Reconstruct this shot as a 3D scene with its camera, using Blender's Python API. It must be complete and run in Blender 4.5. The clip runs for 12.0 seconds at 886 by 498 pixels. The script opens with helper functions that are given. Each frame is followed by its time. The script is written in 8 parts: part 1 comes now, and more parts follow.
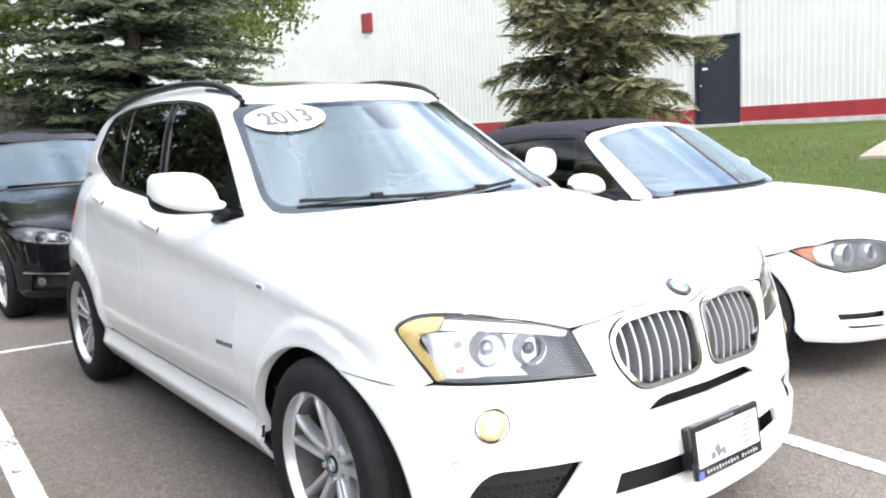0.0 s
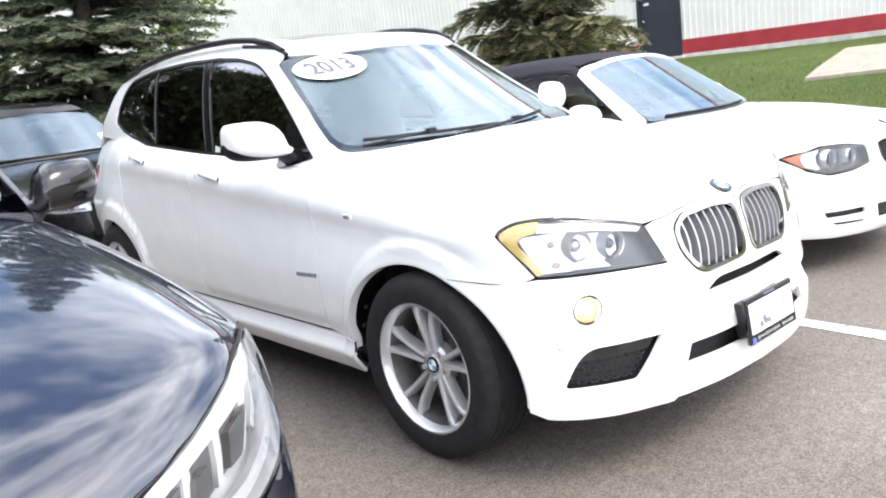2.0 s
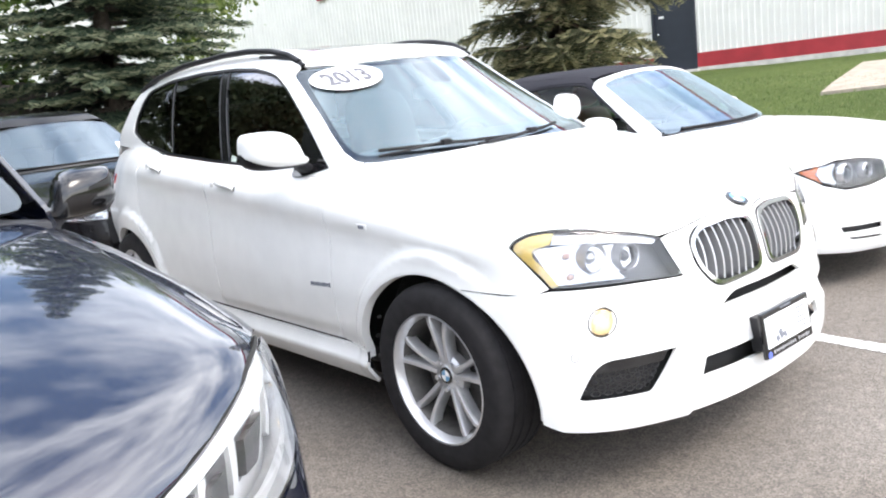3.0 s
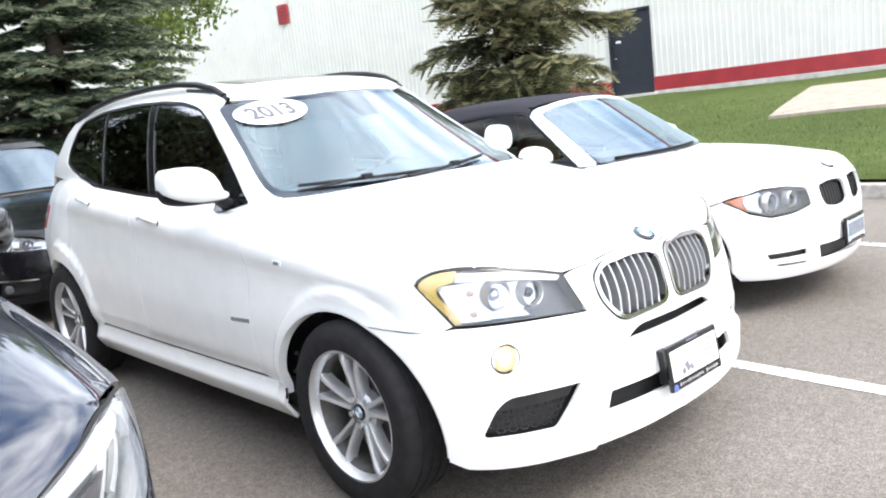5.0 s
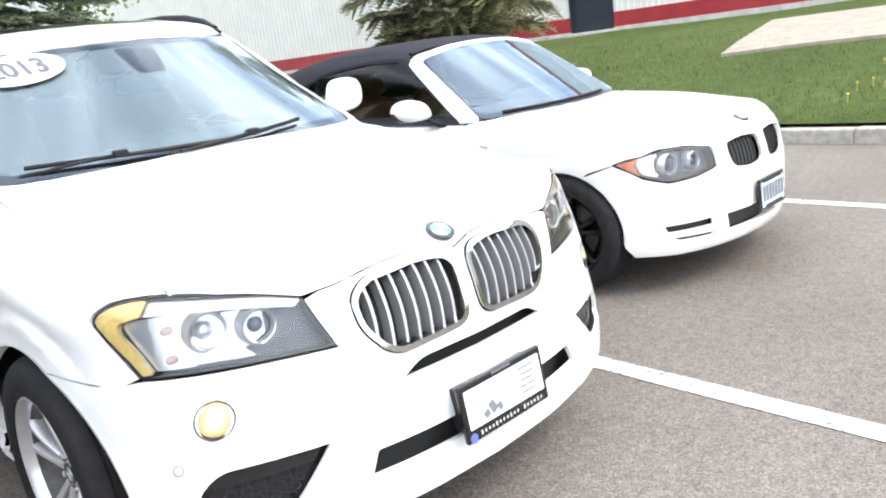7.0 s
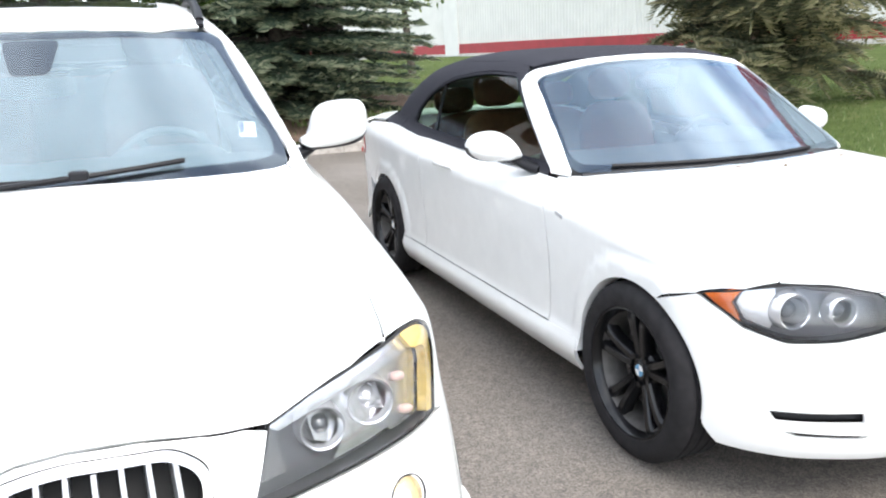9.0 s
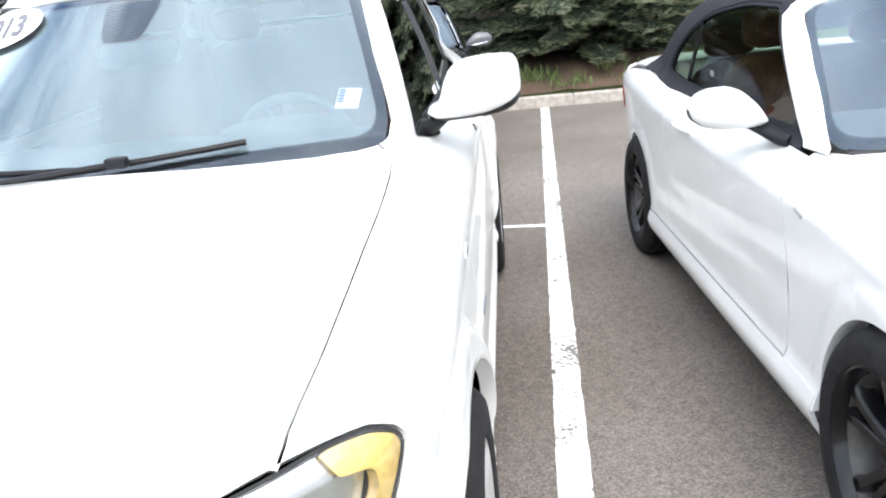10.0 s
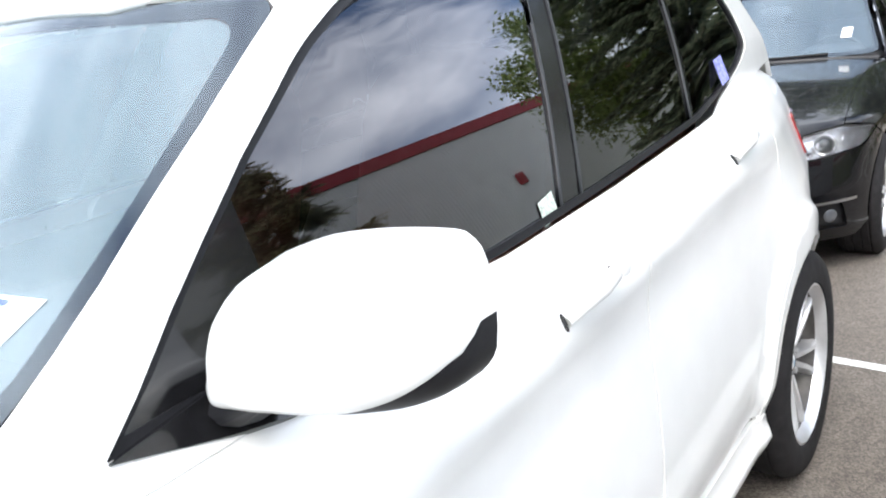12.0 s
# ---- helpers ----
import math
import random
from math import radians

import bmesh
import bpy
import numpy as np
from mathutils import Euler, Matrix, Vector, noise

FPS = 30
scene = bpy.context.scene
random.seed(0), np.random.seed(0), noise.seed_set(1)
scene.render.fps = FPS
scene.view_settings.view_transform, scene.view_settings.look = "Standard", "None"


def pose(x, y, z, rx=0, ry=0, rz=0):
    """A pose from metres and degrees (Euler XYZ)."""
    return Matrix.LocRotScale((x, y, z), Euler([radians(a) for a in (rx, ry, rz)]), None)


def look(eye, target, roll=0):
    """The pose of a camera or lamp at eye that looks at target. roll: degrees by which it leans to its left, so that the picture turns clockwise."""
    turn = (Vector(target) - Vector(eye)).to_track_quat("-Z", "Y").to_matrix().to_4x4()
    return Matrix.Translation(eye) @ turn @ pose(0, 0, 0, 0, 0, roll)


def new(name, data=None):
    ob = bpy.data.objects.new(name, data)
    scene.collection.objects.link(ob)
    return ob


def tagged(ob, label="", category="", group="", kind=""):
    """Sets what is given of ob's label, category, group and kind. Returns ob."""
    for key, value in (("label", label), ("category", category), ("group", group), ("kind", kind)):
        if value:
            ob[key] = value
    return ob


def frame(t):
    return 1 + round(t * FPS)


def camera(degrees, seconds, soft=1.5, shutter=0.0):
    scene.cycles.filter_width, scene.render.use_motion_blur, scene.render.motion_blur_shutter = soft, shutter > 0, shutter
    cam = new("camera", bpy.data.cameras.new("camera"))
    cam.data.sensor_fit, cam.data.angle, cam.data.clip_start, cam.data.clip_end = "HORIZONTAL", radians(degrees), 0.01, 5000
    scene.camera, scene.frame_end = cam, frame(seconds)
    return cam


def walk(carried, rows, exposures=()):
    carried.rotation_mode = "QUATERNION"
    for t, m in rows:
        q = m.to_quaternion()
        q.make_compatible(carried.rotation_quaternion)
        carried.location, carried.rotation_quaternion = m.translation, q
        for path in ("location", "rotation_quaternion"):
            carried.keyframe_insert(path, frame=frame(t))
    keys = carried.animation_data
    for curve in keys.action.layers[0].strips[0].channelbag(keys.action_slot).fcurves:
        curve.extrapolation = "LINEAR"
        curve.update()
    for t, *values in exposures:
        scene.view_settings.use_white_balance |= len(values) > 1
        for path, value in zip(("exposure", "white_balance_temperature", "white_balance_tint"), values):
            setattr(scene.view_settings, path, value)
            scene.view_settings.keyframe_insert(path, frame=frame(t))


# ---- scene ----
cam = camera(57.37, 12.0, soft=2.0, shutter=0.0)
PATH = [
    (0, (2.157, -2.052, 1.382), (0.586, -0.850, 1.085), -2.5),
    (0.5, (2.229, -2.312, 1.343), (0.747, -1.011, 1.007), -3.7),
    (1, (2.264, -2.508, 1.360), (0.734, -1.273, 0.996), -7.5),
    (1.5, (2.174, -2.585, 1.354), (0.663, -1.336, 0.961), -5.9),
    (2, (2.141, -2.634, 1.358), (0.667, -1.349, 0.940), -6.4),
    (2.5, (2.139, -2.640, 1.360), (0.661, -1.346, 0.984), -6.0),
    (2.7, (2.139, -2.644, 1.357), (0.634, -1.384, 0.974), -6.1),
    (4.5, (2.180, -2.539, 1.367), (0.788, -1.168, 0.940), -4.9),
    (5, (2.287, -2.485, 1.393), (0.835, -1.153, 1.047), -6.1),
    (5.5, (2.302, -2.411, 1.385), (0.782, -1.176, 0.979), -7.4),
    (6, (2.197, -2.208, 1.392), (0.700, -0.949, 0.973), -5.4),
    (6.5, (2.183, -1.942, 1.375), (0.779, -0.604, 0.888), -6.9),
    (6.7, (2.228, -1.766, 1.363), (0.829, -0.422, 0.879), -7.0),
    (8.5, (2.196, -0.091, 1.415), (0.515, 0.830, 0.846), -5.6),
    (9, (1.943, 0.342, 1.444), (0.112, 0.975, 0.947), -2.1),
    (9.5, (1.683, 0.775, 1.407), (-0.244, 0.998, 0.921), -4.0),
    (10, (1.337, 1.031, 1.402), (-0.567, 0.837, 0.822), -6.0),
    (10.5, (0.951, 1.234, 1.415), (-0.895, 0.791, 0.786), -4.5),
    (11, (0.523, 1.436, 1.427), (-1.226, 0.640, 0.873), -5.2),
    (11.5, (0.076, 1.431, 1.423), (-1.553, 0.372, 0.951), -6.5),
    (12, (-0.399, 1.453, 1.419), (-1.934, 0.274, 0.915), -7.0),
]
walk(cam, [(t, look(eye, target, roll)) for t, eye, target, roll in PATH],
     exposures=[(0, 0.91, 6500, 10), (2.7, 0.90, 6470, 10), (5.0, 0.92, 6430, 9), (6.0, 0.88, 6420, 9), (8.5, 0.80, 6370, 8), (9.5, 0.85, 6340, 8), (12, 0.86, 6350, 8)])

# ---- daylight: hazy sky with broken cloud and a soft high sun ----
SUN_ELEVATION, SUN_AZIMUTH = radians(52), radians(18)
world = bpy.data.worlds.new("sky")
scene.world = world
world.use_nodes = True
wn, wl = world.node_tree.nodes, world.node_tree.links
wn.clear()
w_out = wn.new("ShaderNodeOutputWorld")
w_bg = wn.new("ShaderNodeBackground")
w_sky = wn.new("ShaderNodeTexSky")
w_sky.sky_type = "NISHITA"
w_sky.sun_disc = False
w_sky.sun_elevation = SUN_ELEVATION
w_sky.sun_rotation = radians(90) - SUN_AZIMUTH
w_sky.dust_density = 2.5
w_co = wn.new("ShaderNodeTexCoord")
w_map = wn.new("ShaderNodeMapping")
w_map.inputs["Scale"].default_value = (1.0, 1.0, 2.6)
w_noise = wn.new("ShaderNodeTexNoise")
w_noise.inputs["Scale"].default_value = 2.6
w_noise.inputs["Detail"].default_value = 4.0
w_noise.inputs["Roughness"].default_value = 0.55
w_ramp = wn.new("ShaderNodeValToRGB")
w_ramp.color_ramp.elements[0].position = 0.33
w_ramp.color_ramp.elements[1].position = 0.74
w_mix = wn.new("ShaderNodeMix")
w_mix.data_type = "RGBA"
w_mix.inputs[7].default_value = (12.5, 12.7, 13.2, 1.0)
wl.new(w_co.outputs["Generated"], w_map.inputs["Vector"])
wl.new(w_map.outputs["Vector"], w_noise.inputs["Vector"])
wl.new(w_noise.outputs["Fac"], w_ramp.inputs["Fac"])
wl.new(w_ramp.outputs["Color"], w_mix.inputs[0])
wl.new(w_sky.outputs["Color"], w_mix.inputs[6])
wl.new(w_mix.outputs[2], w_bg.inputs["Color"])
w_bg.inputs["Strength"].default_value = 0.212
wl.new(w_bg.outputs["Background"], w_out.inputs["Surface"])
sun = new("sun", bpy.data.lights.new("sun", "SUN"))
sun.data.energy = 1.2
sun.data.angle = radians(26)
sun.data.color = (1.0, 0.95, 0.88)
sun.rotation_euler = (radians(90) - SUN_ELEVATION, 0, SUN_AZIMUTH + radians(90))

# ---- materials ----
def mat(name):
    m = bpy.data.materials.new(name)
    m.use_nodes = True
    n = m.node_tree.nodes
    return m, n, m.node_tree.links, n["Principled BSDF"]


def plain(name, color, rough=0.5, metal=0.0, coat=0.0, var=0.0, scale=30.0, bump=0.0, spec=0.5):
    """One surface with mottling and fine relief at real size."""
    m, n, l, b = mat(name)
    b.inputs["Base Color"].default_value = (*color, 1)
    b.inputs["Roughness"].default_value = rough
    b.inputs["Metallic"].default_value = metal
    b.inputs["Coat Weight"].default_value = coat
    b.inputs["Coat Roughness"].default_value = 0.03
    b.inputs["Specular IOR Level"].default_value = spec
    if var or bump:
        co = n.new("ShaderNodeTexCoord")
        t = n.new("ShaderNodeTexNoise")
        t.inputs["Scale"].default_value = scale
        t.inputs["Detail"].default_value = 6
        l.new(co.outputs["Object"], t.inputs["Vector"])
        if var:
            r = n.new("ShaderNodeMapRange")
            r.inputs["From Min"].default_value, r.inputs["From Max"].default_value = 0.3, 0.7
            r.inputs["To Min"].default_value, r.inputs["To Max"].default_value = 1 - var, 1 + var
            mx = n.new("ShaderNodeMix")
            mx.data_type, mx.blend_type = "RGBA", "MULTIPLY"
            mx.inputs[0].default_value = 1
            mx.inputs[6].default_value = (*color, 1)
            l.new(t.outputs["Fac"], r.inputs["Value"])
            l.new(r.outputs["Result"], mx.inputs[7])
            l.new(mx.outputs[2], b.inputs["Base Color"])
        if bump:
            bp = n.new("ShaderNodeBump")
            bp.inputs["Strength"].default_value = bump
            bp.inputs["Distance"].default_value = 0.01
            l.new(t.outputs["Fac"], bp.inputs["Height"])
            l.new(bp.outputs["Normal"], b.inputs["Normal"])
    return m


def paint(name, color, metal=0.0, rough=0.35):
    """Car lacquer with a clear coat, faint orange peel and road dust low down in the grain."""
    m = plain(name, color, rough, metal, 1.0, 0.03, 9.0)
    n, l = m.node_tree.nodes, m.node_tree.links
    b = n["Principled BSDF"]
    co = n.new("ShaderNodeTexCoord")
    t = n.new("ShaderNodeTexNoise")
    t.inputs["Scale"].default_value = 260
    bp = n.new("ShaderNodeBump")
    bp.inputs["Strength"].default_value = 0.006
    bp.inputs["Distance"].default_value = 0.002
    l.new(co.outputs["Object"], t.inputs["Vector"])
    l.new(t.outputs["Fac"], bp.inputs["Height"])
    l.new(bp.outputs["Normal"], b.inputs["Coat Normal"])
    b.inputs["Coat Roughness"].default_value = 0.02
    return m


def glass(name, tint, gloss=0.02, boost=1.0, coat=(1, 1, 1)):
    """A tinted pane: clear view through it, Fresnel reflection on it."""
    m, n, l, b = mat(name)
    n.remove(b)
    out = n["Material Output"]
    tr = n.new("ShaderNodeBsdfTransparent")
    tr.inputs["Color"].default_value = (*tint, 1)
    gl = n.new("ShaderNodeBsdfGlossy")
    gl.inputs["Roughness"].default_value = gloss
    gl.inputs["Color"].default_value = (*coat, 1)
    fr = n.new("ShaderNodeFresnel")
    fr.inputs["IOR"].default_value = 1.5
    mu = n.new("ShaderNodeMath")
    mu.operation = "MULTIPLY"
    mu.use_clamp = True
    mu.inputs[1].default_value = boost
    mx = n.new("ShaderNodeMixShader")
    l.new(fr.outputs["Fac"], mu.inputs[0])
    l.new(mu.outputs[0], mx.inputs["Fac"])
    l.new(tr.outputs["BSDF"], mx.inputs[1])
    l.new(gl.outputs["BSDF"], mx.inputs[2])
    l.new(mx.outputs["Shader"], out.inputs["Surface"])
    return m


def ground_mat(name, dark, light, stain, fine=900.0, bump=0.6):
    """Aggregate at three scales: stones, patches and broad stains."""
    m, n, l, b = mat(name)
    co = n.new("ShaderNodeTexCoord")

    def tex(scale, detail):
        t = n.new("ShaderNodeTexNoise")
        t.inputs["Scale"].default_value, t.inputs["Detail"].default_value = scale, detail
        l.new(co.outputs["Object"], t.inputs["Vector"])
        return t
    v = n.new("ShaderNodeTexVoronoi")
    v.inputs["Scale"].default_value = fine * 0.20
    l.new(co.outputs["Object"], v.inputs["Vector"])
    r = n.new("ShaderNodeValToRGB")
    r.color_ramp.elements[0].color, r.color_ramp.elements[1].color = (*dark, 1), (*light, 1)
    r.color_ramp.elements[0].position, r.color_ramp.elements[1].position = 0.22, 0.95
    l.new(v.outputs["Color"], r.inputs["Fac"])
    big, mid = tex(0.55, 5), tex(20.0, 6)
    rr = n.new("ShaderNodeMapRange")
    rr.inputs["From Min"].default_value, rr.inputs["From Max"].default_value = 0.35, 0.68
    l.new(big.outputs["Fac"], rr.inputs["Value"])
    mx = n.new("ShaderNodeMix")
    mx.data_type, mx.blend_type = "RGBA", "MULTIPLY"
    mx.inputs[7].default_value = (*stain, 1)
    l.new(rr.outputs["Result"], mx.inputs[0])
    l.new(r.outputs["Color"], mx.inputs[6])
    m2 = n.new("ShaderNodeMix")
    m2.data_type, m2.blend_type = "RGBA", "OVERLAY"
    m2.inputs[0].default_value = 0.34
    l.new(mx.outputs[2], m2.inputs[6])
    l.new(mid.outputs["Fac"], m2.inputs[7])
    l.new(m2.outputs[2], b.inputs["Base Color"])
    bp = n.new("ShaderNodeBump")
    bp.inputs["Strength"].default_value = bump
    bp.inputs["Distance"].default_value = 0.004
    l.new(v.outputs["Distance"], bp.inputs["Height"])
    l.new(bp.outputs["Normal"], b.inputs["Normal"])
    b.inputs["Roughness"].default_value = 0.85
    return m


M_WHITE = paint("white_lacquer", (0.80, 0.80, 0.78))
M_WHITE.node_tree.nodes["Principled BSDF"].inputs["Coat Weight"].default_value = 0.7
M_WHITE.node_tree.nodes["Principled BSDF"].inputs["Coat Roughness"].default_value = 0.05
M_BLACKPAINT = paint("black_lacquer", (0.004, 0.004, 0.005), 0.0, 0.25)
M_BLUEPAINT = paint("dark_blue_lacquer", (0.004, 0.006, 0.018), 0.0, 0.4)
M_BLUEPAINT.node_tree.nodes["Principled BSDF"].inputs["Coat IOR"].default_value = 2.05
M_BLUEPAINT.node_tree.nodes["Principled BSDF"].inputs["Specular IOR Level"].default_value = 0.12
M_BLACKPAINT.node_tree.nodes["Principled BSDF"].inputs["Specular IOR Level"].default_value = 0.15
M_BLACKPAINT.node_tree.nodes["Principled BSDF"].inputs["Coat Weight"].default_value = 0.55
M_PLASTIC = plain("black_plastic", (0.015, 0.015, 0.017), 0.45, var=0.2, scale=60, bump=0.1)
M_GLOSSBLACK = plain("gloss_black", (0.008, 0.008, 0.009), 0.12, coat=0.5)
M_SHELL = plain("seam_shadow_black", (0.022, 0.022, 0.022), 0.9)
M_RUBBER = plain("tyre_rubber", (0.017, 0.016, 0.017), 0.85, var=0.25, scale=25, bump=0.15, spec=0.25)
M_ALLOY = plain("silver_alloy", (0.62, 0.62, 0.63), 0.32, 0.65, 0.5, 0.05, 40)
M_DARKALLOY = plain("gloss_black_alloy", (0.005, 0.005, 0.006), 0.22, spec=0.35)
M_CHROME = plain("chrome", (0.55, 0.55, 0.56), 0.1, 1.0)
M_SATIN = plain("satin_silver", (0.46, 0.46, 0.47), 0.3, 0.5)
M_DISC = plain("brake_disc_steel", (0.09, 0.085, 0.08), 0.5, 0.6, var=0.2, scale=30)
M_SCREEN = glass("windscreen_glass", (0.82, 0.90, 0.91), 0.05, 1.8, (0.82, 0.91, 1.0))
M_SCREENBRIGHT = glass("sky_reflecting_windscreen_glass", (0.70, 0.80, 0.84), 0.02, 2.0, (0.78, 0.89, 1.0))
M_SCREENCLEAR = glass("clear_windscreen_glass", (0.84, 0.89, 0.92), 0.03, 1.9, (0.70, 0.85, 1.0))
M_PRIVACY = glass("privacy_glass", (0.07, 0.075, 0.08), 0.02, 1.0)
M_FRONTSIDE = glass("side_glass", (0.16, 0.165, 0.16), 0.01, 2.3, (0.90, 0.90, 0.97))
M_GREENGLASS = glass("green_side_glass", (0.36, 0.50, 0.39), 0.01, 0.6)
M_LENS = glass("lamp_lens", (0.93, 0.94, 0.95), 0.02, 1.15)
M_AMBER = plain("amber_reflector", (1.0, 0.74, 0.24), 0.2, coat=1.0, var=0.15, scale=90)
M_AMBERORANGE = plain("orange_reflector", (0.85, 0.20, 0.03), 0.2, coat=1.0, var=0.15, scale=90)
M_LAMPCHROME = plain("lamp_reflector", (0.66, 0.66, 0.68), 0.20, 0.75, var=0.13, scale=34)
M_LAMPDARK = plain("lamp_bezel_grey", (0.12, 0.12, 0.13), 0.3, 0.3)
M_BULBGLASS = plain("projector_lens", (0.07, 0.075, 0.085), 0.03, 0.0, 1.0)
M_LAMPBLACK = plain("lamp_bezel_black", (0.02, 0.02, 0.022), 0.3)
M_BLUEDOT = plain("roundel_blue", (0.10, 0.28, 0.46), 0.3, coat=1.0)
M_WHITEDOT = plain("roundel_white", (0.8, 0.8, 0.8), 0.3, coat=1.0)
M_TAIL = plain("red_lamp_lens", (0.35, 0.01, 0.01), 0.1, coat=1.0)
M_PAPER = plain("white_paper", (0.82, 0.82, 0.80), 0.6, var=0.03, scale=15)
M_INK = plain("grey_ink", (0.16, 0.17, 0.2), 0.6)
M_BLUEINK = plain("blue_ink", (0.10, 0.14, 0.5), 0.6)
M_DASH = plain("dusty_dark_dashboard", (0.075, 0.076, 0.08), 0.7, var=0.15, scale=120, bump=0.2)
M_TAN = plain("saddle_brown_leather", (0.30, 0.12, 0.075), 0.5, var=0.15, scale=40, bump=0.1)
M_REDLEATHER = plain("terracotta_leather", (0.30, 0.085, 0.06), 0.5, var=0.15, scale=40, bump=0.1)
M_HEADLINER = plain("headliner_grey", (0.35, 0.35, 0.34), 0.9)
M_FABRIC = plain("black_soft_top_canvas", (0.030, 0.030, 0.037), 0.95, var=0.3, scale=500, bump=0.25, spec=0.2)
M_FRIT = plain("ceramic_frit_black", (0.015, 0.015, 0.018), 0.12, coat=1.0)
M_PLATE = plain("plate_pale_blue", (0.55, 0.62, 0.70), 0.4, var=0.08, scale=20)
M_PILLAR = plain("black_pillar_film", (0.010, 0.010, 0.011), 0.16, spec=0.3)
M_DULLBLACK = plain("dull_black_plastic", (0.012, 0.012, 0.014), 0.45, var=0.15, scale=80, spec=0.2)
M_EDGE = plain("grey_glass_edge", (0.035, 0.038, 0.042), 0.6)
M_INKDARK = plain("grey_sticker_ink", (0.13, 0.13, 0.15), 0.6)
M_LAMPMID = plain("lamp_bezel_mid_grey", (0.13, 0.13, 0.14), 0.3, 0.4, var=0.15, scale=20)
M_RINGCHROME = plain("bright_lamp_ring", (0.80, 0.80, 0.82), 0.15, 0.6)
M_PALEORANGE = plain("pale_orange_bulb", (0.93, 0.68, 0.60), 0.3, coat=0.5)


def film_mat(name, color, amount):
    """A thin pale film: haze and veiling glare over a pane, put in as diffuse colour."""
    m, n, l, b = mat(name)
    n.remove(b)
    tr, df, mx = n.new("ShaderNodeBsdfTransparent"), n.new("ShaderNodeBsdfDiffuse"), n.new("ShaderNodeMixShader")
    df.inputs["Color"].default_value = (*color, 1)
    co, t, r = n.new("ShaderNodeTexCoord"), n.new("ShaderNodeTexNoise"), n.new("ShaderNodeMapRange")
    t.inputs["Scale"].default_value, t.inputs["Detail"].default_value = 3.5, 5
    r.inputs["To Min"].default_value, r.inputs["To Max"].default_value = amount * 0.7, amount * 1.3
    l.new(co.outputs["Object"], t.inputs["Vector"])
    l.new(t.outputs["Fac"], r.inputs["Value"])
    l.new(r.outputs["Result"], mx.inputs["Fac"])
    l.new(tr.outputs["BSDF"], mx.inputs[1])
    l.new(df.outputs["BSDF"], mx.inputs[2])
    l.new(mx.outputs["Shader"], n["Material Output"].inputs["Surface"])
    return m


M_FILM = film_mat("windscreen_glare_haze", (0.68, 0.78, 0.83), 0.27)
# milky sky glare on the lamp lenses, put in as a pale film
M_FILMLENS = film_mat("milky_lens_glare", (0.80, 0.80, 0.82), 0.035)
# weaker veil: the other screens' glare put in as pale diffuse colour
M_FILMTHIN = film_mat("thin_windscreen_glare_haze", (0.62, 0.74, 0.84), 0.11)

# ---- mesh helpers ----
from mathutils.geometry import delaunay_2d_cdt


def part(name, data, material, parent=None, label="", smooth=None):
    """Links a mesh or bmesh as one object under a thing or a part."""
    if isinstance(data, bmesh.types.BMesh):
        me = bpy.data.meshes.new(name)
        data.to_mesh(me)
        data.free()
    else:
        me = data
    me.name = name
    if not me.materials:
        for m in (material if isinstance(material, (list, tuple)) else [material]):
            me.materials.append(m)
    if smooth is not None:
        me.shade_smooth() if smooth >= 180 else me.set_sharp_from_angle(angle=radians(smooth))
        if smooth < 180:
            me.shade_smooth()
            me.set_sharp_from_angle(angle=radians(smooth))
    ob = new(name, me)
    if parent is not None:
        ob.parent = parent
    if label:
        ob["label"] = label
    return ob


def thing(name, label, category, group="", m=None):
    e = new(name)
    e.empty_display_size = 0.2
    if m is not None:
        e.matrix_basis = m
    return tagged(e, label, category, group)


def bm_box(size, m=Matrix(), bevel=0.0, segs=2, bm=None):
    bm = bm or bmesh.new()
    r = bmesh.ops.create_cube(bm, size=1.0, matrix=m @ Matrix.Diagonal((*size, 1)))
    if bevel:
        es = list({e for v in r["verts"] for e in v.link_edges})
        bmesh.ops.bevel(bm, geom=es, offset=bevel, segments=segs, affect="EDGES", profile=0.5)
    return bm


def bm_cyl(r1, r2, depth, m=Matrix(), n=24, bm=None, caps=True):
    bm = bm or bmesh.new()
    bmesh.ops.create_cone(bm, cap_ends=caps, segments=n, radius1=r1, radius2=r2, depth=depth, matrix=m)
    return bm


def lathe(profile, n=48, m=Matrix(), closed=False, bm=None):
    """Turns (radius, height) pairs round the local z axis."""
    bm = bm or bmesh.new()
    rings = []
    for r, h in profile:
        rings.append([bm.verts.new(m @ Vector((r * math.cos(2 * math.pi * i / n), r * math.sin(2 * math.pi * i / n), h))) for i in range(n)])
    pairs = list(zip(rings, rings[1:])) + ([(rings[-1], rings[0])] if closed else [])
    for a, b in pairs:
        for i in range(n):
            bm.faces.new((a[i], a[(i + 1) % n], b[(i + 1) % n], b[i]))
    bmesh.ops.recalc_face_normals(bm, faces=bm.faces)
    return bm


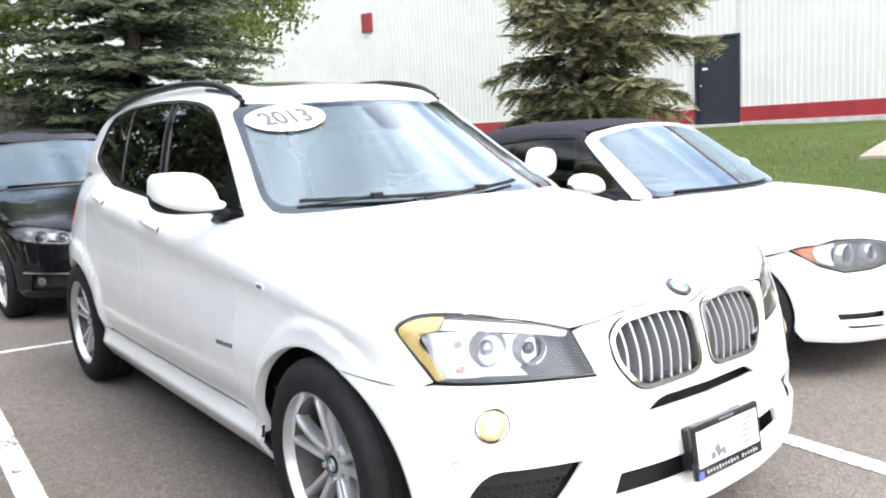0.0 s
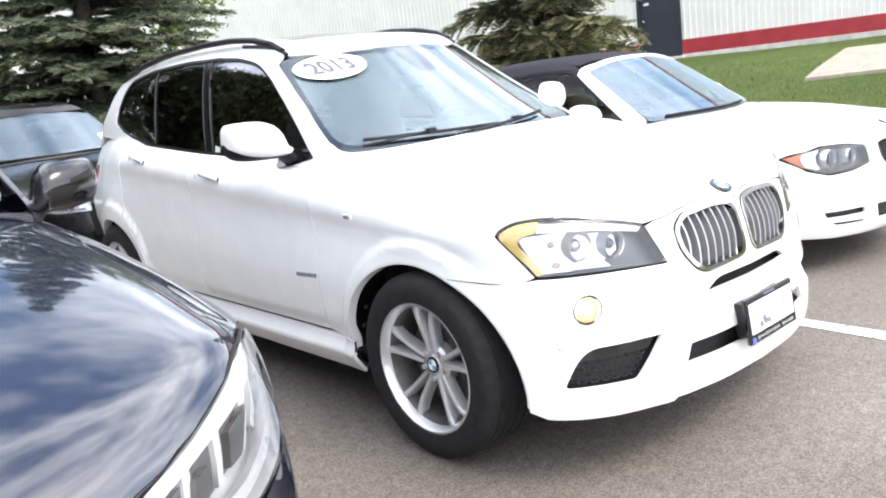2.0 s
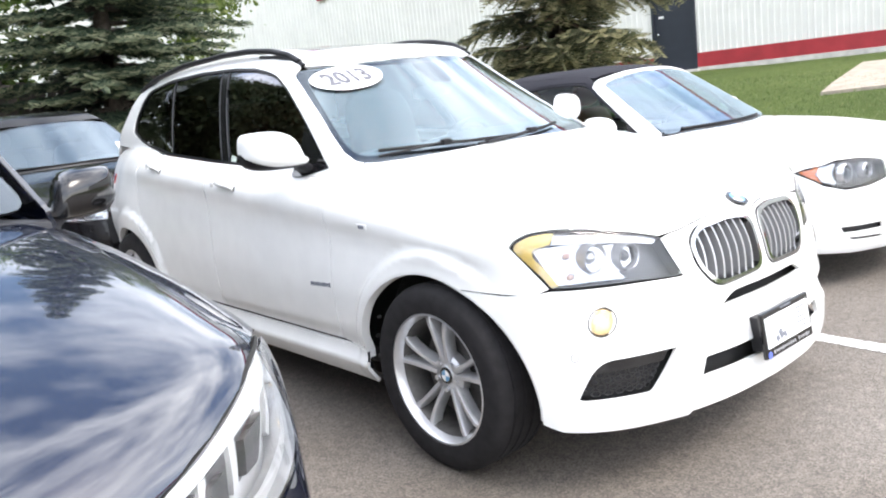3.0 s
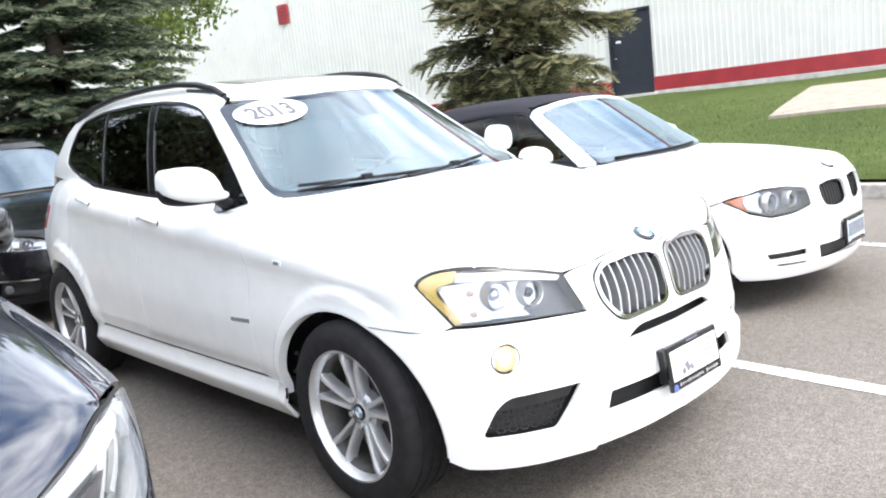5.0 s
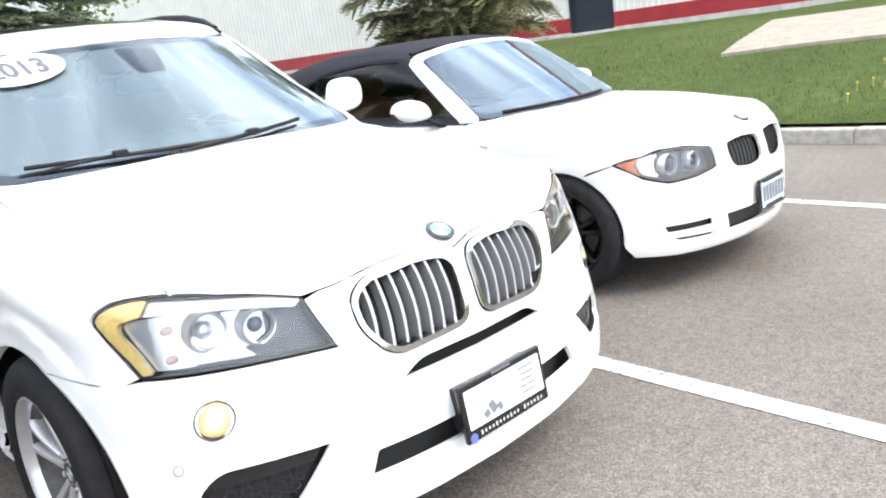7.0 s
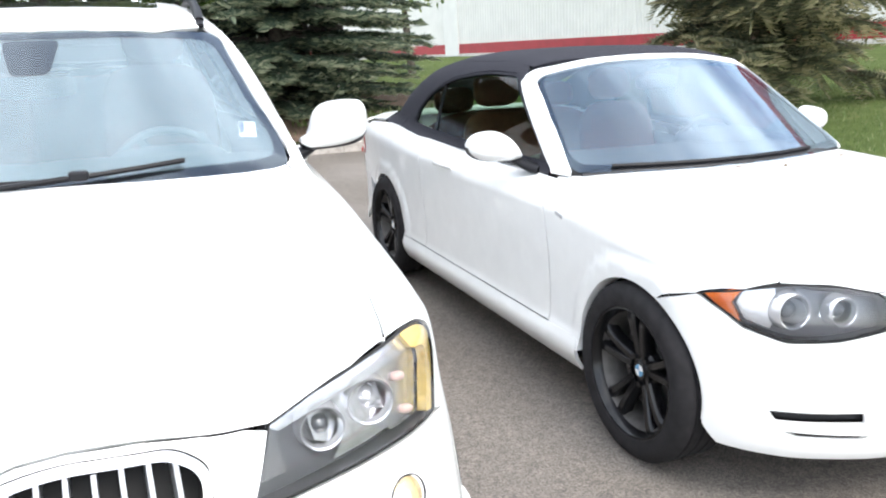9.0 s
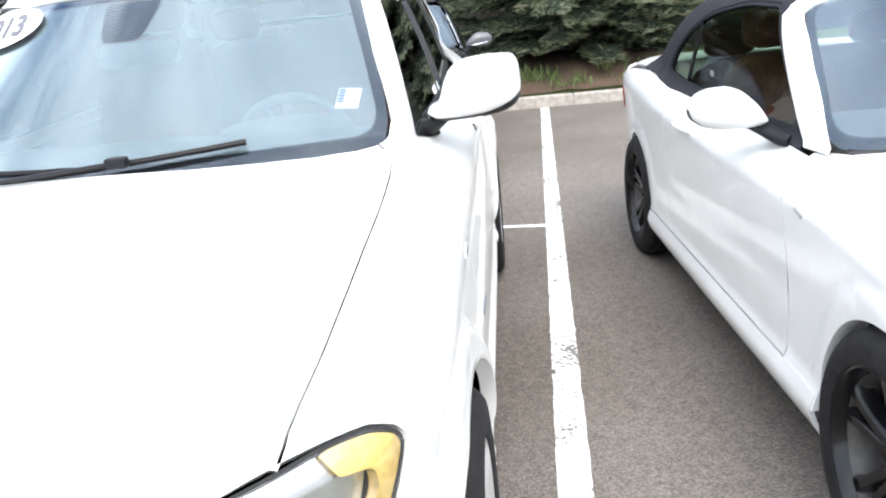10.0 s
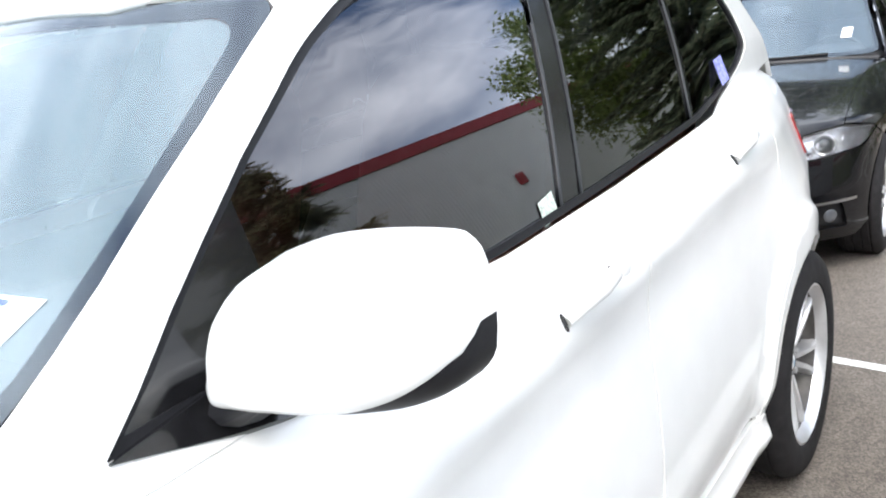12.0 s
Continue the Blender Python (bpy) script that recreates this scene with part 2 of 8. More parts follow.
def tube(points, r, n=8, bm=None, flat=1.0):
    """A bent rod through the points; r is a number or one per point."""
    bm = bm or bmesh.new()
    pts = [Vector(p) for p in points]
    rr = [r] * len(pts) if isinstance(r, (int, float)) else r
    rings = []
    for i, p in enumerate(pts):
        d = (pts[min(i + 1, len(pts) - 1)] - pts[max(i - 1, 0)]).normalized()
        u = d.cross(Vector((0, 0, 1)))
        u = Vector((1, 0, 0)) if u.length < 1e-3 else u.normalized()
        w = d.cross(u)
        rings.append([bm.verts.new(p + rr[i] * (math.cos(a) * u + flat * math.sin(a) * w)) for a in (2 * math.pi * k / n for k in range(n))])
    for a, b in zip(rings, rings[1:]):
        for i in range(n):
            bm.faces.new((a[i], b[i], b[(i + 1) % n], a[(i + 1) % n]))
    bm.faces.new(rings[0])
    bm.faces.new(rings[-1][::-1])
    bmesh.ops.recalc_face_normals(bm, faces=bm.faces)
    return bm


def pchip(*pts):
    """A smooth curve without overshoot through (x, value) pairs."""
    xs = np.array([p[0] for p in pts], float)
    ys = np.array([p[1] for p in pts], float)
    o = np.argsort(xs)
    xs, ys = xs[o], ys[o]
    h, d = np.diff(xs), np.diff(ys) / np.diff(xs)
    m = np.zeros_like(ys)
    m[0], m[-1] = d[0], d[-1]
    for i in range(1, len(xs) - 1):
        if d[i - 1] * d[i] > 0:
            w1, w2 = 2 * h[i] + h[i - 1], h[i] + 2 * h[i - 1]
            m[i] = (w1 + w2) / (w1 / d[i - 1] + w2 / d[i])

    def f(x):
        x = np.clip(np.asarray(x, float), xs[0], xs[-1])
        i = np.clip(np.searchsorted(xs, x) - 1, 0, len(xs) - 2)
        t = (x - xs[i]) / h[i]
        return (ys[i] * (1 + 2 * t) * (1 - t) ** 2 + h[i] * m[i] * t * (1 - t) ** 2
                + ys[i + 1] * t * t * (3 - 2 * t) + h[i] * m[i + 1] * t * t * (t - 1))
    return f


def smax(a, b, k):
    h = np.maximum(k - np.abs(a - b), 0) / k
    return np.maximum(a, b) + h * h * k * 0.25


def smin(a, b, k):
    return -smax(-a, -b, k)


def sstep(a, b, x):
    t = np.clip((x - a) / (b - a), 0, 1)
    return t * t * (3 - 2 * t)


def fillet(poly, r, n=5, keep=()):
    """Rounds a polygon's corners (r: one radius, or one per corner)."""
    out, k = [], len(poly)
    for i in range(k):
        p, a, b = (Vector(q).to_2d() for q in (poly[i], poly[i - 1], poly[(i + 1) % k]))
        ri = r[i] if isinstance(r, (list, tuple)) else r
        da, db = (a - p), (b - p)
        d = min(ri, 0.45 * da.length, 0.45 * db.length)
        if d < 1e-4:
            out.append(p)
            continue
        s, e = p + da.normalized() * d, p + db.normalized() * d
        for j in range(n + 1):
            t = j / n
            out.append(s * (1 - t) ** 2 + p * 2 * t * (1 - t) + e * t * t)
    return [tuple(p) for p in out]


def arc(cx, cy, r, a0, a1, n=20):
    return [(cx + r * math.cos(radians(a0 + (a1 - a0) * i / n)), cy + r * math.sin(radians(a0 + (a1 - a0) * i / n))) for i in range(n + 1)]


def inside(poly, P):
    poly = np.asarray(poly)
    x, y = P[:, 0], P[:, 1]
    res = np.zeros(len(P), bool)
    for (x0, y0), (x1, y1) in zip(poly, np.roll(poly, -1, 0)):
        if y0 != y1:
            c = ((y0 > y) != (y1 > y)) & (x < (x1 - x0) * (y - y0) / (y1 - y0) + x0)
            res ^= c
    return res


def edge_distance(poly, P):
    poly = np.asarray(poly)
    best = np.full(len(P), 1e9)
    for a, b in zip(poly, np.roll(poly, -1, 0)):
        d = b - a
        t = np.clip(((P - a) @ d) / max(d @ d, 1e-12), 0, 1)
        best = np.minimum(best, np.linalg.norm(P - (a + t[:, None] * d), axis=1))
    return best


def resample(poly, step):
    out = []
    poly = [np.asarray(p, float) for p in poly]
    for a, b in zip(poly, poly[1:] + poly[:1]):
        n = max(1, int(round(np.linalg.norm(b - a) / step)))
        for i in range(n):
            q = a + (b - a) * i / n
            if not out or np.linalg.norm(q - out[-1]) > 1e-4:
                out.append(q)
    if np.linalg.norm(out[0] - out[-1]) < 1e-4:
        out.pop()
    return np.array(out)


def triangulate(outline, holes, step):
    """A mesh of small triangles inside an outline, with holes left open."""
    loops = [resample(outline, step)] + [resample(h, step) for h in holes]
    lo, hi = loops[0].min(0), loops[0].max(0)
    gx, gy = np.meshgrid(np.arange(lo[0], hi[0], step), np.arange(lo[1], hi[1], step))
    gx = gx + (np.arange(gx.shape[0]) % 2)[:, None] * step * 0.5
    P = np.stack([gx.ravel(), gy.ravel()], 1)
    ok = inside(loops[0], P)
    for l in loops[1:]:
        ok &= ~inside(l, P)
    P = P[ok]
    for l in loops:
        P = P[edge_distance(l, P) > 0.55 * step]
    verts, edges = list(P), []
    for l in loops:
        k = len(verts)
        verts += list(l)
        edges += [(k + i, k + (i + 1) % len(l)) for i in range(len(l))]
    vs, _, fs, *_ = delaunay_2d_cdt([Vector(v) for v in verts], edges, [], 0, 1e-6)
    V = np.array([tuple(v) for v in vs])
    Fc = np.array([tuple(f) for f in fs if len(f) == 3])
    c = V[Fc].mean(1)
    ok = inside(loops[0], c)
    for l in loops[1:]:
        ok &= ~inside(l, c)
    return V, Fc[ok]


# ---- car bodies: a smooth solid from named section curves, skinned panel by panel ----
class Body:
    """Car axes: x forward, y left, z up, origin on the ground below the front axle."""

    def __init__(self, base, hub, arch, flare, fx, rx, fy, width, inset, lift, hood, crown, nose, bow, tail, rbow, k_top, k_nose, belt, gwidth, tumble, tumble2, roof, rcrown, k_roof, ws_x, ws_z, ws_slope, ws_bow, k_ws, rs_x, rs_z, rs_slope, rs_bow, k_join):
        self.base = base
        self.hub = hub
        self.arch = arch
        self.flare = flare
        self.fx = fx
        self.rx = rx
        self.fy = fy
        self.width = width
        self.inset = inset
        self.lift = lift
        self.hood = hood
        self.crown = crown
        self.nose = nose
        self.bow = bow
        self.tail = tail
        self.rbow = rbow
        self.k_top = k_top
        self.k_nose = k_nose
        self.belt = belt
        self.gwidth = gwidth
        self.tumble = tumble
        self.tumble2 = tumble2
        self.roof = roof
        self.rcrown = rcrown
        self.k_roof = k_roof
        self.ws_x = ws_x
        self.ws_z = ws_z
        self.ws_slope = ws_slope
        self.ws_bow = ws_bow
        self.k_ws = k_ws
        self.rs_x = rs_x
        self.rs_z = rs_z
        self.rs_slope = rs_slope
        self.rs_bow = rs_bow
        self.k_join = k_join
        self.flat_from = 0.5
        self.ws_twist = 0.0

    def low(self, P):
        x, y, z = P[:, 0], np.abs(P[:, 1]), P[:, 2]
        zz = z - self.lift(x) * sstep(0.5, 0.95, z)
        Y = self.width(x) - self.inset(zz)
        for hx in (0.0, -self.base):
            d = np.hypot(x - hx, z - self.hub)
            Y = Y + self.flare * (1 - sstep(self.arch + 0.040, self.arch + 0.085, d)) * sstep(0.22, 0.46, z)
        f = smax(y - Y, z - (self.hood(x) - self.crown(y)), self.k_top)
        f = smax(f, x - (self.nose(z) - self.bow(y)), self.k_nose)
        return smax(f, (self.tail(z) + self.rbow(y)) - x, 0.08)

    def cabin(self, P):
        x, y, z = P[:, 0], np.abs(P[:, 1]), P[:, 2]
        h = np.maximum(z - self.belt, -0.06)
        f = smax(y - (self.gwidth(x) - self.tumble * h - self.tumble2 * h * np.abs(h)), z - (self.roof(x) - self.rcrown(y)), self.k_roof)
        ws = (z - (self.ws_z + (self.ws_x - x - self.ws_curve(y) * (1 + self.ws_twist * np.maximum(z - self.ws_z, 0))) * self.ws_slope)) / math.hypot(1, self.ws_slope)
        f = smax(f, ws, self.k_ws)
        rs = (z - (self.rs_z + (x - self.rs_x - self.rs_bow * y * y) * self.rs_slope)) / math.hypot(1, self.rs_slope)
        f = smax(f, rs, 0.06)
        return np.maximum(f, self.belt - 0.25 - z)

    def ws_curve(self, y):
        """How far the windscreen sweeps back at a distance from the middle."""
        y = np.abs(y)
        f = self.flat_from
        return self.ws_bow * np.where(y < f, y * y, f * f + 2 * f * (y - f))

    def solid(self, P):
        return smin(self.low(P), self.cabin(P), self.k_join)

    def rays(self, chart, ab, s):
        a, b = ab[:, 0], ab[:, 1]
        o, n = np.ones_like(a), np.zeros_like(a)
        if chart == "side":
            return np.stack([a, 1.45 * s * o, b], 1), np.stack([n, -s * o, n], 1)
        if chart == "diag":
            r = math.sqrt(0.5)
            return np.stack([a, (1.2 - 0.5 * b) * s * o, 1.2 + 0.5 * b], 1), np.stack([n, -s * r * o, -r * o], 1)
        if chart == "top":
            return np.stack([a, b, 2.4 * o], 1), np.stack([n, n, -o], 1)
        if chart == "screen":
            return np.stack([2.2 * o, a, b], 1), np.stack([-o, n, n], 1)
        if chart == "rear":
            return np.stack([-6.5 * o, a, b], 1), np.stack([o, n, n], 1)
        front = chart == "wrap"
        cx, cy, g, far = (self.fx if front else self.rx), self.fy, 0.6, 1.6
        u, sg = np.abs(a), np.where(a < 0, -1.0, 1.0)
        phi = np.clip((u - cy) / g, 0, math.pi / 2)
        back = np.maximum(u - cy - g * math.pi / 2, 0)
        q = 1.0 if front else -1.0
        D = np.stack([-q * np.cos(phi), -sg * np.sin(phi), n], 1)
        px = cx - q * back
        py = sg * np.minimum(u, cy)
        return np.stack([px - far * D[:, 0], py - far * D[:, 1], b], 1), D

    def u_of(self, x, y, front=True):
        """The wrap chart's coordinate for a place on the plan."""
        q = 1.0 if front else -1.0
        cx, cy = (self.fx if front else self.rx), self.fy
        s = -1.0 if y < 0 else 1.0
        y = abs(y)
        if y <= cy:
            return s * y
        if q * (x - cx) <= 0:
            return s * (cy + 0.6 * math.pi / 2 - q * (x - cx))
        return s * (cy + 0.6 * math.atan2(y - cy, q * (x - cx)))

    def place(self, field, chart, ab, s=1, off=0.0):
        ab = np.atleast_2d(np.asarray(ab, float))
        O, D = self.rays(chart, ab, s)
        lo, hi = np.zeros(len(O)), np.zeros(len(O))
        found = np.zeros(len(O), bool)
        best, bt = np.full(len(O), 1e9), np.zeros(len(O))
        prev = 0.0
        reach = {"screen": 4.2, "rear": 4.2, "top": 2.3}.get(chart, 1.6)
        for t in np.linspace(0, reach, int(reach * 34)):
            v = field(O + D * t)
            hit = (v < 0) & ~found
            lo[hit], hi[hit] = prev, t
            found |= hit
            near = ~found & (v < best)
            best[near], bt[near] = v[near], t
            prev = t
        for _ in range(16):
            mid = 0.5 * (lo + hi)
            v = field(O + D * mid[:, None])
            lo, hi = np.where(v > 0, mid, lo), np.where(v > 0, hi, mid)
        P = O + D * np.where(found, 0.5 * (lo + hi), bt)[:, None]
        N = np.stack([field(P + e) - field(P - e) for e in 0.003 * np.eye(3)], 1)
        N /= np.maximum(np.linalg.norm(N, axis=1), 1e-9)[:, None]
        return P + N * off, N, D

    def diag(self, pts, s=1):
        """Side-view points (x, z) as coordinates of the slanting chart."""
        P, _, _ = self.place(self.low, "side", pts, 1)
        return [(p[0], p[2] - abs(p[1])) for p in P]

    def skin(self, name, field, chart, outline, material, parent, s=1, holes=(), step=0.03, off=0.0, lip=0.014, label="", warp=None):
        """A panel: an outline drawn on a chart, laid on the solid, with turned-in edges. warp: moves points, from P, N."""
        V, F = triangulate(outline, holes, step)
        P, N, D = self.place(field, chart, V, s, off)
        if warp is not None:
            P = warp(P, N)
        e1, e2 = P[F[:, 1]] - P[F[:, 0]], P[F[:, 2]] - P[F[:, 0]]
        flip = (np.cross(e1, e2) * D[F[:, 0]]).sum(1) > 0
        F[flip] = F[flip][:, ::-1]
        n = len(P)
        faces = F.tolist()
        verts = P
        if lip:
            count = {}
            for f in faces:
                for i in range(3):
                    count[(f[i], f[(i + 1) % 3])] = 1
            rim = [e for e in count if (e[1], e[0]) not in count]
            ids = sorted({i for e in rim for i in e})
            a = {v: n + k for k, v in enumerate(ids)}
            b = {v: n + len(ids) + k for k, v in enumerate(ids)}
            inward = -N[ids]
            verts = np.vstack([P, P[ids], P[ids] + lip * inward])
            faces = faces + [[a[j], a[i], b[i], b[j]] for i, j in rim]
        me = bpy.data.meshes.new(name)
        me.from_pydata(verts.tolist(), [], faces)
        me.shade_smooth()
        ln = np.zeros((len(me.loops), 3))
        ln[:len(F) * 3] = N[F.ravel()]
        me.normals_split_custom_set(ln.tolist())
        return part(name, me, material, parent, label)

SUV = Body(
    base=2.81, hub=0.352, arch=0.415, flare=0.024, fx=0.44, rx=-3.35, fy=0.35,
    width=pchip((-3.9, 0.67), (-3.5, 0.755), (-3.25, 0.812), (-3.0, 0.868), (-2.7, 0.908), (-1.6, 0.922), (-1.0, 0.922), (0.0, 0.918), (0.4, 0.90), (0.8, 0.88)),
    inset=pchip((0.18, 0.09), (0.25, 0.035), (0.30, 0.008), (0.316, 0.003), (0.332, 0.012), (0.37, 0.026), (0.40, 0.024), (0.43, 0.012), (0.50, 0.003), (0.60, 0.001), (0.70, 0.009), (0.78, 0.019), (0.84, 0.0245), (0.88, 0.0235), (0.91, 0.018), (0.94, 0.0135), (0.965, 0.016), (1.0, 0.030), (1.06, 0.077), (1.10, 0.12), (1.2, 0.23), (1.4, 0.41)),
    lift=pchip((-3.9, 0.11), (-3.2, 0.115), (-2.6, 0.11), (-2.1, 0.085), (-1.42, 0.028), (-0.27, -0.070), (0.1, -0.095), (0.5, -0.13), (0.8, -0.16)),
    hood=pchip((-3.9, 1.18), (-3.2, 1.22), (-2.6, 1.20), (-1.7, 1.15), (-0.9, 1.115), (-0.6, 1.112), (-0.4, 1.098), (-0.1, 1.060), (0.2, 1.015), (0.5, 0.951), (0.632, 0.905), (0.72, 0.862), (0.85, 0.78)),
    crown=pchip((0, 0), (0.4, 0.004), (0.7, 0.026), (0.85, 0.056), (1.0, 0.12)),
    nose=pchip((0.15, 0.62), (0.22, 0.70), (0.30, 0.745), (0.42, 0.755), (0.55, 0.745), (0.65, 0.735), (0.75, 0.715), (0.85, 0.685), (0.95, 0.65), (1.1, 0.55)),
    bow=pchip((0, 0), (0.2, 0.012), (0.4, 0.05), (0.55, 0.10), (0.684, 0.165), (0.783, 0.24), (0.85, 0.33), (0.93, 0.55)),
    tail=pchip((0.2, -3.70), (0.4, -3.77), (0.7, -3.77), (0.95, -3.72), (1.25, -3.62)),
    rbow=pchip((0, 0), (0.4, 0.035), (0.65, 0.11), (0.8, 0.24), (0.92, 0.50)),
    k_top=0.10, k_nose=0.05,
    belt=1.09, gwidth=pchip((-3.8, 0.66), (-3.4, 0.712), (-3.0, 0.748), (-2.6, 0.775), (-1.6, 0.795), (-0.6, 0.775), (0, 0.75)), tumble=0.28, tumble2=0.25,
    roof=pchip((-3.9, 1.47), (-3.5, 1.56), (-3.0, 1.632), (-2.3, 1.668), (-1.7, 1.655), (-1.3, 1.608), (-1.12, 1.570), (-0.98, 1.528), (-0.8, 1.46)),
    rcrown=pchip((0, 0), (0.3, 0.008), (0.6, 0.045), (0.9, 0.14)), k_roof=0.12,
    ws_x=-0.42, ws_z=1.10, ws_slope=0.72, ws_bow=0.36, k_ws=0.015,
    rs_x=-3.66, rs_z=1.18, rs_slope=1.1, rs_bow=0.2, k_join=0.03)
SUV.flat_from = 0.68
SUV.ws_twist = 2.26

CABRIO = Body(
    base=2.66, hub=0.316, arch=0.338, flare=0.014, fx=0.38, rx=-3.2, fy=0.33,
    width=pchip((-3.7, 0.745), (-3.4, 0.775), (-3.1, 0.812), (-2.7, 0.842), (-2.2, 0.855), (-1.0, 0.852), (0.0, 0.848), (0.4, 0.838), (0.8, 0.82)),
    inset=pchip((0.15, 0.09), (0.2, 0.04), (0.27, 0.008), (0.31, 0.02), (0.36, 0.036), (0.5, 0.036), (0.62, 0.028), (0.74, 0.017), (0.80, 0.011), (0.85, 0.027), (0.90, 0.085), (0.94, 0.15), (1.1, 0.35)),
    lift=pchip((-3.7, 0.08), (-2.4, 0.05), (-1.5, 0.02), (-0.6, 0.0), (0.0, -0.06), (0.4, -0.13), (0.8, -0.2)),
    hood=pchip((-3.7, 0.93), (-3.3, 0.985), (-2.6, 0.985), (-1.7, 0.94), (-0.9, 0.92), (-0.6, 0.925), (-0.35, 0.915), (0.0, 0.890), (0.3, 0.846), (0.5, 0.815), (0.618, 0.786), (0.7, 0.732), (0.8, 0.63)),
    crown=pchip((0, 0), (0.4, 0.006), (0.7, 0.022), (0.85, 0.06), (1.0, 0.12)),
    nose=pchip((0.12, 0.60), (0.18, 0.68), (0.25, 0.725), (0.38, 0.735), (0.5, 0.735), (0.6, 0.725), (0.7, 0.70), (0.8, 0.64)),
    bow=pchip((0, 0), (0.2, 0.015), (0.4, 0.06), (0.55, 0.125), (0.66, 0.20), (0.75, 0.30), (0.81, 0.42), (0.88, 0.65)),
    tail=pchip((0.2, -3.52), (0.4, -3.60), (0.65, -3.61), (0.9, -3.58), (1.1, -3.5)),
    rbow=pchip((0, 0), (0.4, 0.03), (0.6, 0.09), (0.75, 0.2), (0.86, 0.45)),
    k_top=0.09, k_nose=0.05,
    belt=0.91, gwidth=pchip((-3.6, 0.58), (-2.9, 0.66), (-2.3, 0.73), (-1.5, 0.745), (-0.6, 0.715), (0, 0.70)), tumble=0.19, tumble2=0.22,
    roof=pchip((-3.3, 0.95), (-3.0, 1.08), (-2.7, 1.24), (-2.35, 1.34), (-1.9, 1.39), (-1.5, 1.395), (-1.2, 1.365), (-0.9, 1.28)),
    rcrown=pchip((0, 0), (0.3, 0.008), (0.6, 0.05), (0.9, 0.16)), k_roof=0.14,
    ws_x=-0.43, ws_z=0.925, ws_slope=0.62, ws_bow=0.38, k_ws=0.012,
    rs_x=-3.25, rs_z=0.92, rs_slope=1.0, rs_bow=0.2, k_join=0.02)

SEDAN = Body(
    base=2.81, hub=0.325, arch=0.365, flare=0.015, fx=0.40, rx=-3.3, fy=0.34,
    width=pchip((-3.8, 0.82), (-3.1, 0.88), (-2.4, 0.895), (-1.0, 0.89), (0.0, 0.89), (0.4, 0.88), (0.8, 0.86)),
    inset=pchip((0.15, 0.09), (0.22, 0.03), (0.3, 0.0), (0.36, 0.03), (0.55, 0.035), (0.7, 0.03), (0.84, 0.004), (0.9, 0.03), (0.95, 0.1), (1.0, 0.18), (1.2, 0.4)),
    lift=pchip((-3.8, 0.08), (-2.4, 0.05), (-0.6, 0.0), (0.0, -0.06), (0.4, -0.12), (0.8, -0.18)),
    hood=pchip((-3.8, 1.0), (-3.0, 1.05), (-1.7, 1.0), (-0.9, 1.0), (-0.6, 0.998), (-0.3, 0.968), (0.0, 0.915), (0.35, 0.845), (0.55, 0.79), (0.7, 0.73), (0.85, 0.65)),
    crown=pchip((0, 0), (0.4, 0.008), (0.7, 0.03), (0.85, 0.07), (1.0, 0.12)),
    nose=pchip((0.12, 0.62), (0.2, 0.72), (0.3, 0.765), (0.42, 0.775), (0.55, 0.76), (0.68, 0.735), (0.78, 0.69), (0.9, 0.6)),
    bow=pchip((0, 0), (0.2, 0.012), (0.4, 0.055), (0.55, 0.115), (0.68, 0.19), (0.78, 0.29), (0.85, 0.42), (0.92, 0.65)),
    tail=pchip((0.2, -3.72), (0.4, -3.82), (0.8, -3.84), (1.1, -3.7)),
    rbow=pchip((0, 0), (0.4, 0.03), (0.65, 0.09), (0.8, 0.2), (0.9, 0.45)),
    k_top=0.08, k_nose=0.05,
    belt=0.97, gwidth=pchip((-3.6, 0.60), (-2.7, 0.72), (-1.6, 0.77), (-0.6, 0.745), (0, 0.72)), tumble=0.36, tumble2=0.25,
    roof=pchip((-3.6, 1.15), (-3.0, 1.38), (-2.4, 1.51), (-1.8, 1.545), (-1.5, 1.53), (-1.2, 1.46), (-0.8, 1.30)),
    rcrown=pchip((0, 0), (0.3, 0.008), (0.6, 0.05), (0.9, 0.16)), k_roof=0.12,
    ws_x=-0.60, ws_z=1.0, ws_slope=0.68, ws_bow=0.36, k_ws=0.015,
    rs_x=-3.2, rs_z=1.03, rs_slope=0.6, rs_bow=0.2, k_join=0.03)

